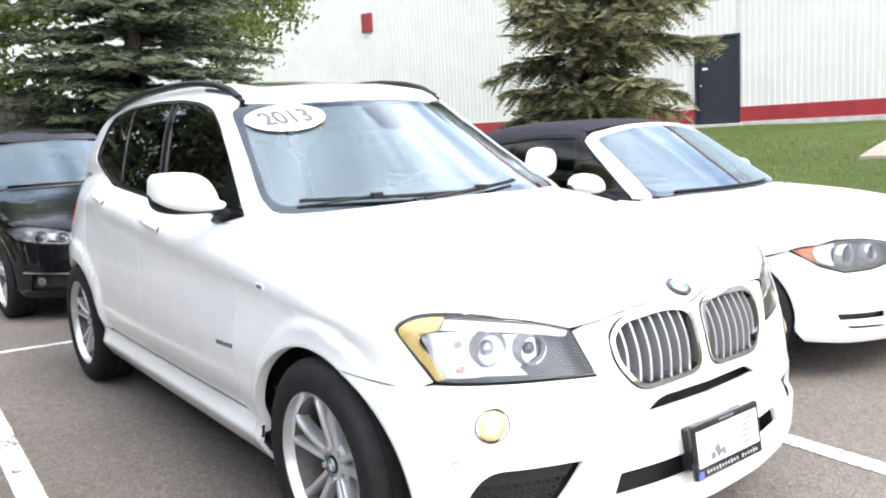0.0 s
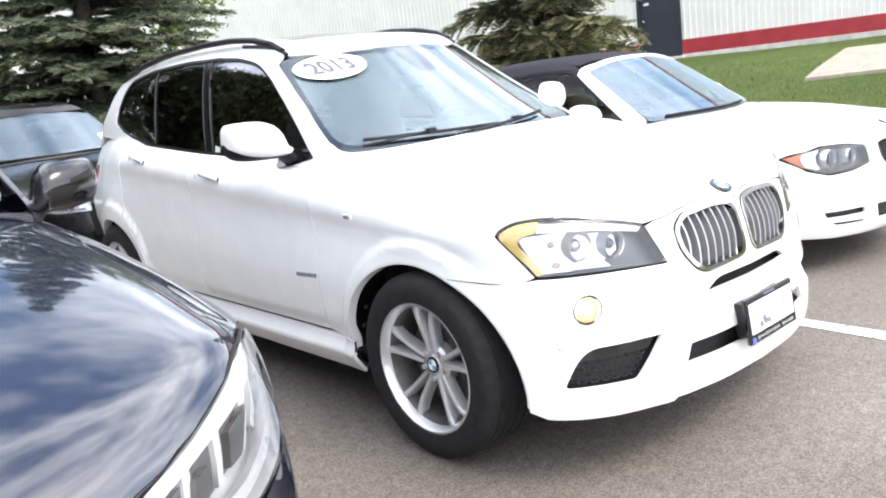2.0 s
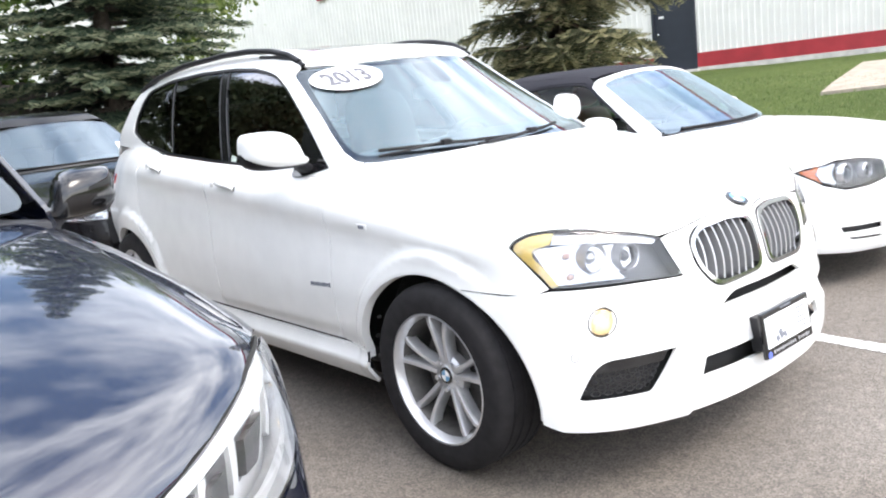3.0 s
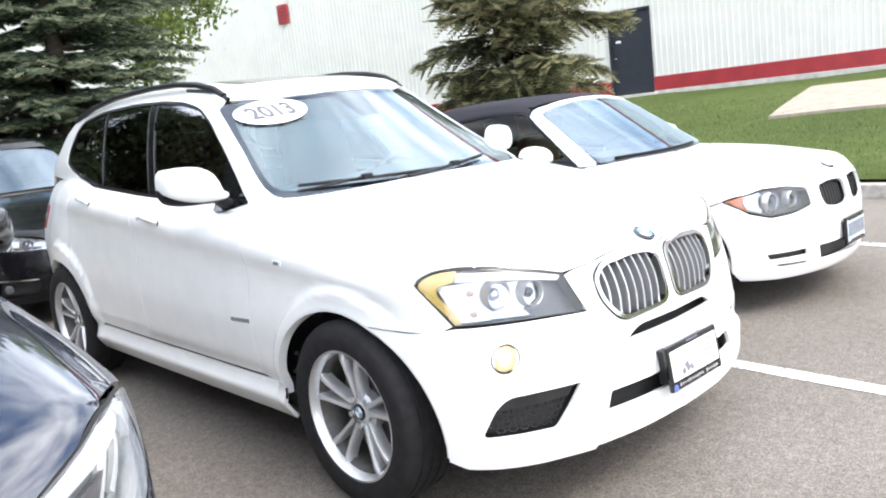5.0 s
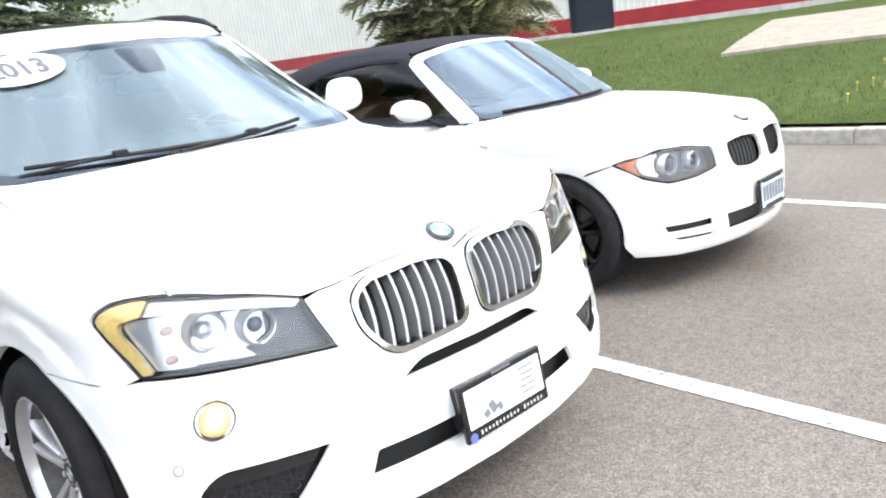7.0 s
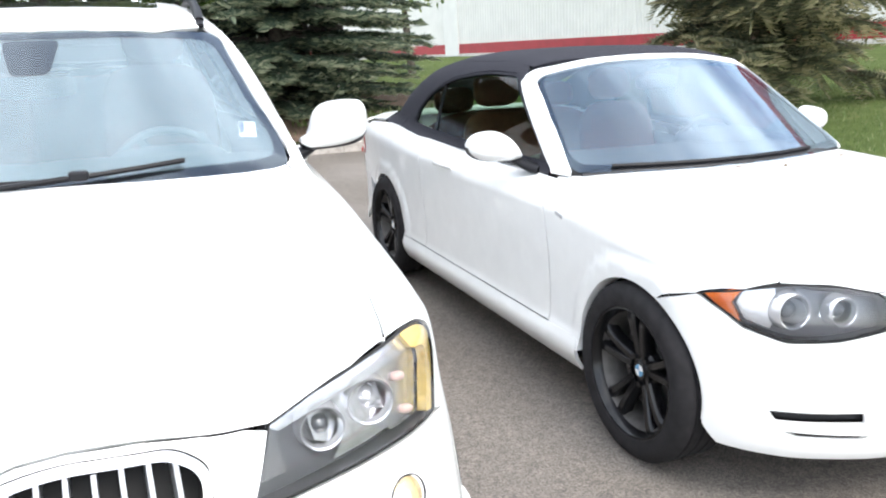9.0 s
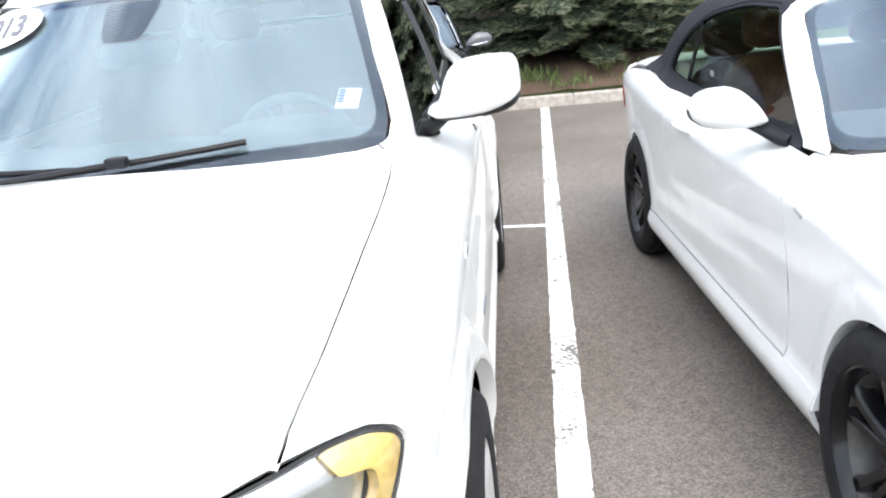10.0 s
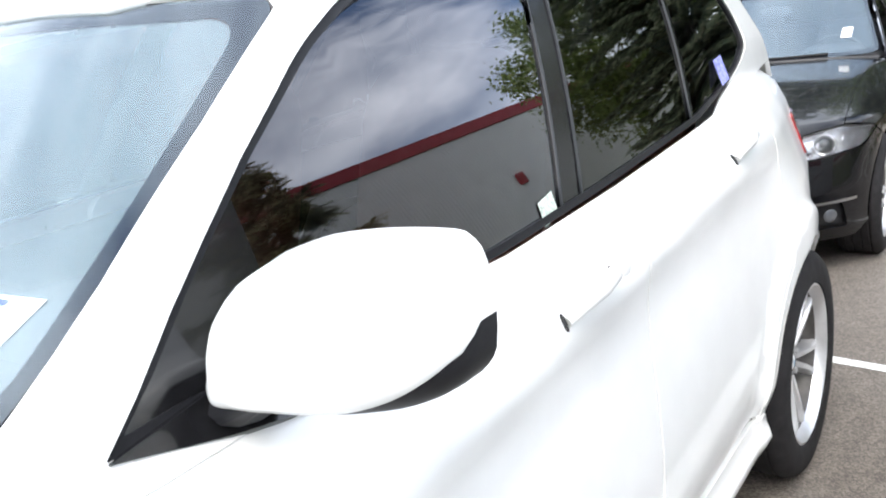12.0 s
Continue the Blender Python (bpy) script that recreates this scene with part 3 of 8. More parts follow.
TALL = Body(
    base=2.93, hub=0.375, arch=0.43, flare=0.025, fx=0.46, rx=-3.5, fy=0.38,
    width=pchip((-4.0, 0.88), (-3.3, 0.93), (-2.0, 0.945), (0.0, 0.94), (0.4, 0.93), (0.9, 0.91)),
    inset=pchip((0.2, 0.09), (0.3, 0.02), (0.36, 0.0), (0.45, 0.03), (0.7, 0.03), (0.92, 0.01), (1.0, 0.006), (1.05, 0.03), (1.12, 0.10), (1.3, 0.3)),
    lift=pchip((-4.0, 0.12), (-2.8, 0.08), (-0.6, 0.0), (0.0, -0.05), (0.5, -0.13), (0.9, -0.2)),
    hood=pchip((-4.0, 1.22), (-1.7, 1.22), (-0.7, 1.17), (-0.4, 1.155), (0.0, 1.11), (0.35, 1.045), (0.6, 0.975), (0.75, 0.915), (0.9, 0.84)),
    crown=pchip((0, 0), (0.4, 0.006), (0.7, 0.03), (0.85, 0.07), (1.0, 0.13)),
    nose=pchip((0.18, 0.70), (0.28, 0.82), (0.45, 0.85), (0.65, 0.84), (0.8, 0.815), (0.9, 0.78), (1.05, 0.68)),
    bow=pchip((0, 0), (0.2, 0.012), (0.4, 0.055), (0.6, 0.12), (0.72, 0.19), (0.82, 0.28), (0.89, 0.40), (0.97, 0.65)),
    tail=pchip((0.2, -3.9), (0.5, -3.96), (1.2, -3.85)),
    rbow=pchip((0, 0), (0.4, 0.03), (0.65, 0.09), (0.8, 0.2), (0.95, 0.45)),
    k_top=0.10, k_nose=0.06,
    belt=1.16, gwidth=pchip((-3.9, 0.68), (-2.7, 0.79), (-1.6, 0.83), (-0.6, 0.81), (0, 0.78)), tumble=0.28, tumble2=0.25,
    roof=pchip((-4.0, 1.6), (-3.2, 1.72), (-2.2, 1.76), (-1.5, 1.735), (-1.1, 1.67), (-0.7, 1.55)),
    rcrown=pchip((0, 0), (0.3, 0.008), (0.6, 0.045), (0.9, 0.14)), k_roof=0.12,
    ws_x=-0.42, ws_z=1.16, ws_slope=0.66, ws_bow=0.34, k_ws=0.015,
    rs_x=-3.85, rs_z=1.25, rs_slope=1.1, rs_bow=0.2, k_join=0.03)

# ---- parts that all the cars share ----
def xyz(v):
    return Vector((float(v[0]), float(v[1]), float(v[2])))


def frame_at(P, N, up=(0, 0, 1)):
    """A pose at P whose local z is the normal N and local y points up."""
    z = xyz(N).normalized()
    x = Vector(up).cross(z).normalized()
    y = z.cross(x)
    m = Matrix((x, y, z)).transposed().to_4x4()
    m.translation = xyz(P)
    return m


def build_wheel(car, x, s, yc, R, rim, width, style, m_rim, m_ring=None, turn=0.0, hub=None, cap=True):
    """Alloy wheel with tyre, brake disc and hub cap; y outward is local z."""
    hub = hub or R
    m = Matrix.Translation((x, s * yc, hub)) @ pose(0, 0, 0, 0, 0, turn) @ pose(0, 0, 0, -90 * s, 0, 0)
    h = width / 2
    bm = bmesh.new()
    lathe([(rim + 0.004, h - 0.006), (rim + 0.012, h + 0.002), (rim + 0.002, h + 0.004), (rim - 0.006, h - 0.008), (rim - 0.012, h - 0.03)], 56, bm=bm)
    lathe([(0.0, h - 0.05), (0.032, h - 0.05), (0.036, h - 0.054), (0.062, h - 0.056), (0.074, h - 0.066), (0.078, h - 0.10)], 32, bm=bm)
    for i in range(5):
        a = 2 * math.pi * (i + 0.5) / 5 + math.pi / 2
        bm_cyl(0.010, 0.010, 0.02, Matrix.Translation((0.052 * math.cos(a), 0.052 * math.sin(a), h - 0.052)), 10, bm)
    bmesh.ops.recalc_face_normals(bm, faces=bm.faces)
    w = part("wheel", bm, m_rim, car, smooth=35)
    w.matrix_basis = m
    part("barrel", lathe([(rim - 0.012, h - 0.03), (rim - 0.024, h - 0.05), (rim - 0.035, -h)], 48), M_DISC, w, "dull grey inner barrel", smooth=60)
    for k in (-1, 1):
        sp = bmesh.new()
        pts = []
        split = 0.215 if style == "double" else 0.20
        for j in range(8):
            t = j / 7
            r = 0.052 + (rim - 0.006 - 0.052) * t
            a = math.pi / 2 + k * split * (0.55 + 0.45 * t ** 1.3 + 0.5 * (1 - t) ** 2)
            hgt = h - 0.026 - 0.026 * (1 - t) ** 1.5 - (0.006 if t > 0.95 else 0.0)
            wd = (0.0180 - 0.0025 * math.sin(math.pi * t) + (0.005 if t > 0.9 else 0.0)) * (0.76 if style == "double" else 1.2)
            d, q = Vector((math.cos(a), math.sin(a), 0)), Vector((-math.sin(a), math.cos(a), 0))
            pts.append([sp.verts.new(d * r + q * wd * u + Vector((0, 0, hgt + v))) for u, v in ((-1, -0.04), (-0.95, -0.007), (-0.55, 0.004), (0.55, 0.004), (0.95, -0.007), (1, -0.04))])
        for A, B in zip(pts, pts[1:]):
            for u in range(5):
                sp.faces.new((A[u], B[u], B[u + 1], A[u + 1]))
        bmesh.ops.recalc_face_normals(sp, faces=sp.faces)
        first = part("spoke", sp, m_rim, w, smooth=40)
        for i in range(1, 5):
            c = new("spoke", first.data)
            c.parent = w
            c.matrix_basis = pose(0, 0, 0, 0, 0, 72 * i)
    o = h + 0.004
    prof = [(rim + 0.004, -o + 0.012), (rim + 0.03, -o - 0.006), (R - 0.03, -o - 0.004), (R - 0.008, -o + 0.014)]
    for g in (-0.6, -0.2, 0.2, 0.6):
        prof += [(R - 0.001, o * g - 0.018), (R, o * g - 0.006), (R - 0.007, o * g - 0.003), (R - 0.007, o * g + 0.003), (R, o * g + 0.006), (R - 0.001, o * g + 0.018)]
    prof += [(R - 0.008, o - 0.014), (R - 0.02, o - 0.002), (R - 0.03, o + 0.004), (rim + 0.05, o + 0.008), (rim + 0.03, o + 0.007), (rim + 0.012, o + 0.003), (rim + 0.004, o - 0.012)]
    part("tyre", lathe(prof, 72), M_RUBBER, w, "black rubber tyre", smooth=40)
    part("brake_disc", lathe([(0.05, -0.012), (rim - 0.07, -0.012), (rim - 0.07, 0.010), (0.05, 0.010)], 40, closed=True), M_DISC, w, smooth=30)
    part("wheel_back", bm_cyl(rim - 0.034, rim - 0.034, 0.01, Matrix.Translation((0, 0, -h + 0.03)), 32), M_SHELL, w)
    if cap:
        roundel(w, Matrix.Translation((0, 0, h - 0.047)), 0.031, "hub_cap")
    return w


def roundel(parent, m, r, name="badge"):
    """A plain round badge: dark ring, silver rim, disc in blue and white quarters."""
    ring = part(name, lathe([(r * 0.70, 0.0025), (r * 0.92, 0.003), (r, 0.0015), (r, -0.004), (0.0, -0.004)], 36, m), M_GLOSSBLACK, parent, "round badge with a dark ring", smooth=30)
    for name2, mm, a in (("white_quarter", M_WHITEDOT, 0.0), ("blue_quarter", M_BLUEDOT, 90.0)):
        bm = bmesh.new()
        for o in (0, 180):
            c = bm.verts.new(m @ Vector((0, 0, 0.0032)))
            vs = [bm.verts.new(m @ Vector((r * 0.70 * math.cos(radians(a + o + i * 9)), r * 0.70 * math.sin(radians(a + o + i * 9)), 0.0030))) for i in range(11)]
            for p, q in zip(vs, vs[1:]):
                bm.faces.new((c, p, q))
        part(name2, bm, mm, ring)
    return ring


def superellipsoid(rx, ry, rz, e1, e2, n=20, shape=None):
    """A rounded block; shape(v) bends each vertex."""
    bm = bmesh.new()
    f = lambda w, e: math.copysign(abs(w) ** e, w)
    rows = []
    for i in range(n + 1):
        v = -math.pi / 2 + math.pi * i / n
        row = []
        for j in range(2 * n):
            u = -math.pi + math.pi * j / n
            p = Vector((rx * f(math.cos(v), e1) * f(math.cos(u), e2), ry * f(math.cos(v), e1) * f(math.sin(u), e2), rz * f(math.sin(v), e1)))
            row.append(bm.verts.new(shape(p) if shape else p))
        rows.append(row)
    for a, b in zip(rows, rows[1:]):
        for j in range(2 * n):
            bm.faces.new((a[j], a[(j + 1) % (2 * n)], b[(j + 1) % (2 * n)], b[j]))
    bmesh.ops.remove_doubles(bm, verts=bm.verts, dist=1e-5)
    bmesh.ops.recalc_face_normals(bm, faces=bm.faces)
    return bm


def build_mirror(car, s, centre, size, m_cap, m_low, sweep, base, low=0.30, slim=False):
    """Door mirror lofted along its width: painted upper shell with a foot, dark lower shell, arm to the door."""
    lx, ly, lz = size
    top = pchip((-1.0, -0.62), (-0.97, -0.48), (-0.87, -0.40), (-0.77, -0.33), (-0.70, -0.05), (-0.63, 0.30), (-0.52, 0.62), (-0.33, 0.86), (-0.05, 0.97), (0.3, 1.0), (0.8, 0.95), (0.93, 0.78), (0.985, 0.46), (1.0, 0.0))
    if slim:
        top = pchip((-1.0, -0.55), (-0.9, -0.25), (-0.6, 0.42), (-0.3, 0.85), (0.0, 1.0), (0.4, 0.95), (0.75, 0.72), (0.92, 0.42), (0.985, 0.16), (1.0, 0.0))
    bot = pchip((-1.0, -0.66), (-0.95, -0.88), (-0.5, -1.0), (0.0, -1.0), (0.5, -0.94), (0.8, -0.78), (0.93, -0.58), (0.985, -0.36), (1.0, 0.0))
    split = pchip((-1.0, -0.64), (-0.8, -0.80), (-0.3, -0.84), (0.2, -0.78), (0.6, -0.62), (0.85, -0.42), (0.95, -0.28), (0.985, -0.22), (1.0, 0.0))
    if slim:
        bot = pchip((-1.0, -0.75), (-0.9, -0.88), (-0.4, -1.0), (0.2, -1.0), (0.6, -0.88), (0.85, -0.62), (0.97, -0.34), (1.0, 0.0))
        split = pchip((-1.0, -0.72), (-0.9, -0.83), (-0.4, -0.92), (0.2, -0.92), (0.6, -0.82), (0.85, -0.58), (0.97, -0.31), (1.0, 0.0))
    deep = pchip((-1.0, 0.25), (-0.8, 0.55), (-0.4, 0.9), (0.2, 1.0), (0.7, 0.85), (0.92, 0.55), (0.985, 0.28), (1.0, 0.0))

    def shell(z0f, z1f, grow, back):
        bm, rows = bmesh.new(), []
        for i in range(29):
            k = -math.cos(math.pi * i / 28)
            z0, z1 = float(z0f(k)) * lz, float(z1f(k)) * lz
            zt, zb = float(top(k)) * lz, float(bot(k)) * lz
            row = []
            for j in range(15):
                z = z0 + (z1 - z0) * j / 14
                h = (2 * z - zt - zb) / max(zt - zb, 1e-4)
                x = lx * float(deep(k)) * max(0.0, 1 - abs(h) ** 2.6) ** 0.5 - sweep * (k + 1) * 0.5
                row.append(bm.verts.new((x + grow, s * ly * k, z)))
            rows.append(row)
        for a, b in zip(rows, rows[1:]):
            for j in range(14):
                bm.faces.new((a[j], b[j], b[j + 1], a[j + 1]))
        if back:
            rear = []
            for i in range(29):
                k = -math.cos(math.pi * i / 28)
                rear.append([bm.verts.new((-0.03 - sweep * (k + 1) * 0.5, s * ly * k, float(f(k)) * lz)) for f in (z0f, z1f)])
            for i in range(28):
                for e, q in ((0, 0), (14, 1)):
                    bm.faces.new((rows[i][e], rows[i + 1][e], rear[i + 1][q], rear[i][q]))
        bmesh.ops.recalc_face_normals(bm, faces=bm.faces)
        return bm
    mir = part("mirror", shell(split, top, 0.0, True), m_cap, car, "door mirror in body colour above dark plastic", smooth=70)
    mir.matrix_basis = Matrix.Translation(centre)
    part("mirror_housing", shell(bot, split, -0.003, True), m_low, mir, "dark lower mirror shell", smooth=70)
    bm, a = bmesh.new(), []
    for i in range(21):
        k = -0.96 + 1.92 * i / 20
        a.append([bm.verts.new((-0.026 - sweep * (k + 1) * 0.5, s * ly * k, float(f(k)) * lz * 0.97)) for f in (bot, top)])
    for p, q in zip(a, a[1:]):
        bm.faces.new((p[0], q[0], q[1], p[1]))
    part("mirror_glass", bm, M_CHROME, mir, "silvered mirror glass")
    b = Vector(base) - Vector(centre)
    arm = tube([tuple(b), (b.x * 0.6, b.y * 0.85, b.z * 0.95), (-0.02, -s * ly * 0.62, -lz * 0.80), (-0.03, -s * ly * 0.1, -lz * 0.80)], [0.050, 0.046, 0.034, 0.02], 12, flat=0.5)
    part("mirror_arm", arm, M_DULLBLACK, mir, smooth=60)
    return mir


def build_seat(car, x, y, z, m, name="seat"):
    def squab(p):
        return p + Vector((0, 0, -0.02 * (abs(p.y) < 0.16)))
    st = part(name, superellipsoid(0.26, 0.25, 0.08, 0.5, 0.4, 10, squab), m, car, smooth=180)
    st.matrix_basis = pose(x, y, z)
    back = superellipsoid(0.07, 0.24, 0.34, 0.5, 0.5, 10, lambda p: p + Vector((0, 0, 0)))
    part("backrest", back, m, st, smooth=180).matrix_basis = pose(-0.27, 0, 0.34, 0, -16, 0)
    part("headrest", superellipsoid(0.05, 0.13, 0.09, 0.6, 0.5, 10), m, st, smooth=180).matrix_basis = pose(-0.40, 0, 0.77, 0, -10, 0)
    part("seat_base", bm_box((0.45, 0.42, 0.3), Matrix.Translation((0, 0, -0.2)), 0.03), M_DASH, st)
    return st


def build_cabin(car, B, m_seat, dash_z, seat_z, rear_x, wheel_side=1):
    """Dashboard, steering wheel, seats and floor, as seen through the screens."""
    xw = B.ws_x
    W = float(B.gwidth(np.array([-1.0]))[0]) - 0.06
    dash = superellipsoid(0.30, W, 0.10, 0.45, 0.3, 14, lambda p: p + Vector((-0.30 * (p.y / W) ** 2 * 0.5, 0, 0)))
    d = part("dashboard", dash, M_DASH, car, "black dashboard", smooth=180)
    d.matrix_basis = pose(xw - 0.38, 0, dash_z)
    part("instrument_hood", superellipsoid(0.14, 0.2, 0.06, 0.6, 0.6, 10), M_DASH, d, smooth=180).matrix_basis = pose(-0.18, wheel_side * 0.37, 0.09)
    sw = part("steering_wheel", lathe([(0.185 + 0.014 * math.cos(a), 0.014 * math.sin(a)) for a in (2 * math.pi * i / 8 for i in range(8))], 40, closed=True), M_DASH, car, smooth=180)
    sw.matrix_basis = pose(xw - 0.72, wheel_side * 0.37, dash_z + 0.03, 0, -66, 0)
    part("airbag_cover", superellipsoid(0.07, 0.09, 0.025, 0.7, 0.7, 8), M_DASH, sw, smooth=180)
    for k in range(3):
        part("spoke", bm_box((0.13, 0.03, 0.012), pose(0, 0, 0, 0, 0, 90 + 120 * k) @ Matrix.Translation((0.115, 0, 0)), 0.004), M_DASH, sw)
    for y in (-0.37, 0.37):
        build_seat(car, xw - 1.15, y, seat_z, m_seat)
    bench = part("rear_bench", superellipsoid(0.25, 0.60, 0.09, 0.5, 0.25, 10), m_seat, car, smooth=180)
    bench.matrix_basis = pose(rear_x + 0.3, 0, seat_z)
    part("rear_backrest", superellipsoid(0.08, 0.60, 0.30, 0.5, 0.25, 10), m_seat, bench, smooth=180).matrix_basis = pose(-0.25, 0, 0.32, 0, -18, 0)
    for y in (-0.36, 0.36):
        part("rear_headrest", superellipsoid(0.05, 0.13, 0.08, 0.6, 0.5, 8), m_seat, bench, smooth=180).matrix_basis = pose(-0.36, y, 0.68, 0, -12, 0)


def wells(car, B, sill, y_in=0.52):
    """Dark liners over the wheels and a flat underbody."""
    for hx in (0.0, -B.base):
        for s in (1, -1):
            bm = bmesh.new()
            r = B.arch + 0.03
            y0, y1 = y_in, float(B.width(np.array([hx]))[0]) - (0.15 if hx == 0 else 0.08)
            ring = [(hx + r * math.cos(radians(a)), B.hub + r * math.sin(radians(a))) for a in range(-20, 201, 10)]
            A = [bm.verts.new((x, s * y0, z)) for x, z in ring]
            C = [bm.verts.new((x, s * y1, z)) for x, z in ring]
            for i in range(len(ring) - 1):
                bm.faces.new((A[i], A[i + 1], C[i + 1], C[i]))
            bm.faces.new(A)
            part("wheel_liner", bm, M_SHELL, car)
    L = B.base
    bm = bm_box((L - 2 * B.arch - 0.1, 1.44, 0.10), Matrix.Translation((-L / 2, 0, sill + 0.06)), 0.02)
    part("underbody", bm, M_SHELL, car)
    part("front_undertray", bm_box((0.9, 1.04, 0.06), Matrix.Translation((0.15, 0, sill + 0.07)), 0.01), M_SHELL, car)
    part("rear_undertray", bm_box((1.1, 1.04, 0.06), Matrix.Translation((-L - 0.2, 0, sill + 0.09)), 0.01), M_SHELL, car)


def lamp_ring(parent, P, D, r, m_lens, back=0.03, tilt=(1, 0, 0)):
    """A projector: silver tube, bright ring and a round lens, facing forward."""
    m = frame_at(P, tilt) @ Matrix.Translation((0, 0, -back))
    part("projector", lathe([(r * 1.35, -0.03), (r * 1.28, 0.0), (r * 1.16, 0.012), (r * 1.06, 0.010), (r * 0.98, -0.004)], 32, m), M_RINGCHROME, parent, smooth=40)
    part("projector_bowl", lathe([(r * 0.98, -0.004), (r * 0.90, -0.014), (r * 0.80, -0.022), (r * 0.60, -0.024)], 32, m), M_LAMPBLACK, parent, smooth=40)
    part("projector_lens", lathe([(r * 0.62, -0.022), (r * 0.53, -0.010), (r * 0.31, -0.002), (0.0, 0.002)], 28, m), m_lens, parent, smooth=60)


def text_mesh(body, size, bold=0.0):
    cu = bpy.data.curves.new("lettering", "FONT")
    cu.body, cu.size, cu.align_x, cu.align_y = body, size, "CENTER", "CENTER"
    cu.offset = bold
    ob = bpy.data.objects.new("lettering", cu)
    scene.collection.objects.link(ob)
    dg = bpy.context.evaluated_depsgraph_get()
    me = bpy.data.meshes.new_from_object(ob.evaluated_get(dg))
    bpy.data.objects.remove(ob)
    bpy.data.curves.remove(cu)
    me.materials.clear()
    return me


def on_screen(B, bm_or_me, y0, z0, off, tilt=0.0, sx=1.0, sz=1.0, field=None, chart="screen", s=1):
    """Lays flat art (x, y in metres) on a screen round (y0, z0)."""
    me = bm_or_me
    V = np.array([tuple(v.co) for v in me.vertices])
    c, t = math.cos(radians(tilt)), math.sin(radians(tilt))
    ab = np.stack([y0 + sx * (V[:, 0] * c - V[:, 1] * t), z0 + sz * (V[:, 0] * t + V[:, 1] * c)], 1)
    P, N, D = B.place(field or B.cabin, chart, ab, s, off)
    for v, p in zip(me.vertices, P):
        v.co = p
    return me

def reshape(car, bend):
    """Moves the points of a car's body by bend(P), in car axes; the wheels stay as they stand."""
    for ob in [o for c in car.children if not c.name.startswith("wheel") for o in (c, *c.children)]:
        m = ob.matrix_basis if ob.parent is car else ob.parent.matrix_basis @ ob.matrix_basis
        A, back = np.array(m), np.array(m.inverted())
        V = np.zeros(len(ob.data.vertices) * 3)
        ob.data.vertices.foreach_get("co", V)
        V = bend(V.reshape(-1, 3) @ A[:3, :3].T + A[:3, 3])
        ob.data.vertices.foreach_set("co", (V @ back[:3, :3].T + back[:3, 3]).ravel())
        ob.data.update()


# ---- the white sport utility car ----
def lower_nose(P):
    """Draws the body ahead of the windscreen down, out and forward."""
    x, y, z = P.T
    ahead = sstep(0.15, 0.62, x)
    return np.stack([x + ahead * (0.028 + 0.10 * np.maximum(0.55 - z, 0)),
                     y * (1 + 0.045 * ahead * sstep(0.95, 0.45, z) + 0.018 * ahead),
                     z - 0.039 * sstep(-0.62, 0.45, x)], 1)


def tuck_tail(P):
    """Narrows the shoulder and widens the flank over the rear wheels."""
    x, y, z = P.T
    side = pchip((0.2, 0.0), (0.55, 0.0), (0.70, 0.022), (0.83, 0.030), (0.93, 0.014), (1.00, -0.010), (1.05, -0.034), (1.10, -0.046), (1.16, -0.032), (1.22, -0.016), (1.30, 0.0), (1.8, 0.0))
    return np.stack([x, y + np.sign(y) * sstep(0.5, 0.62, np.abs(y)) * sstep(-2.30, -2.95, x) * side(z), z], 1)


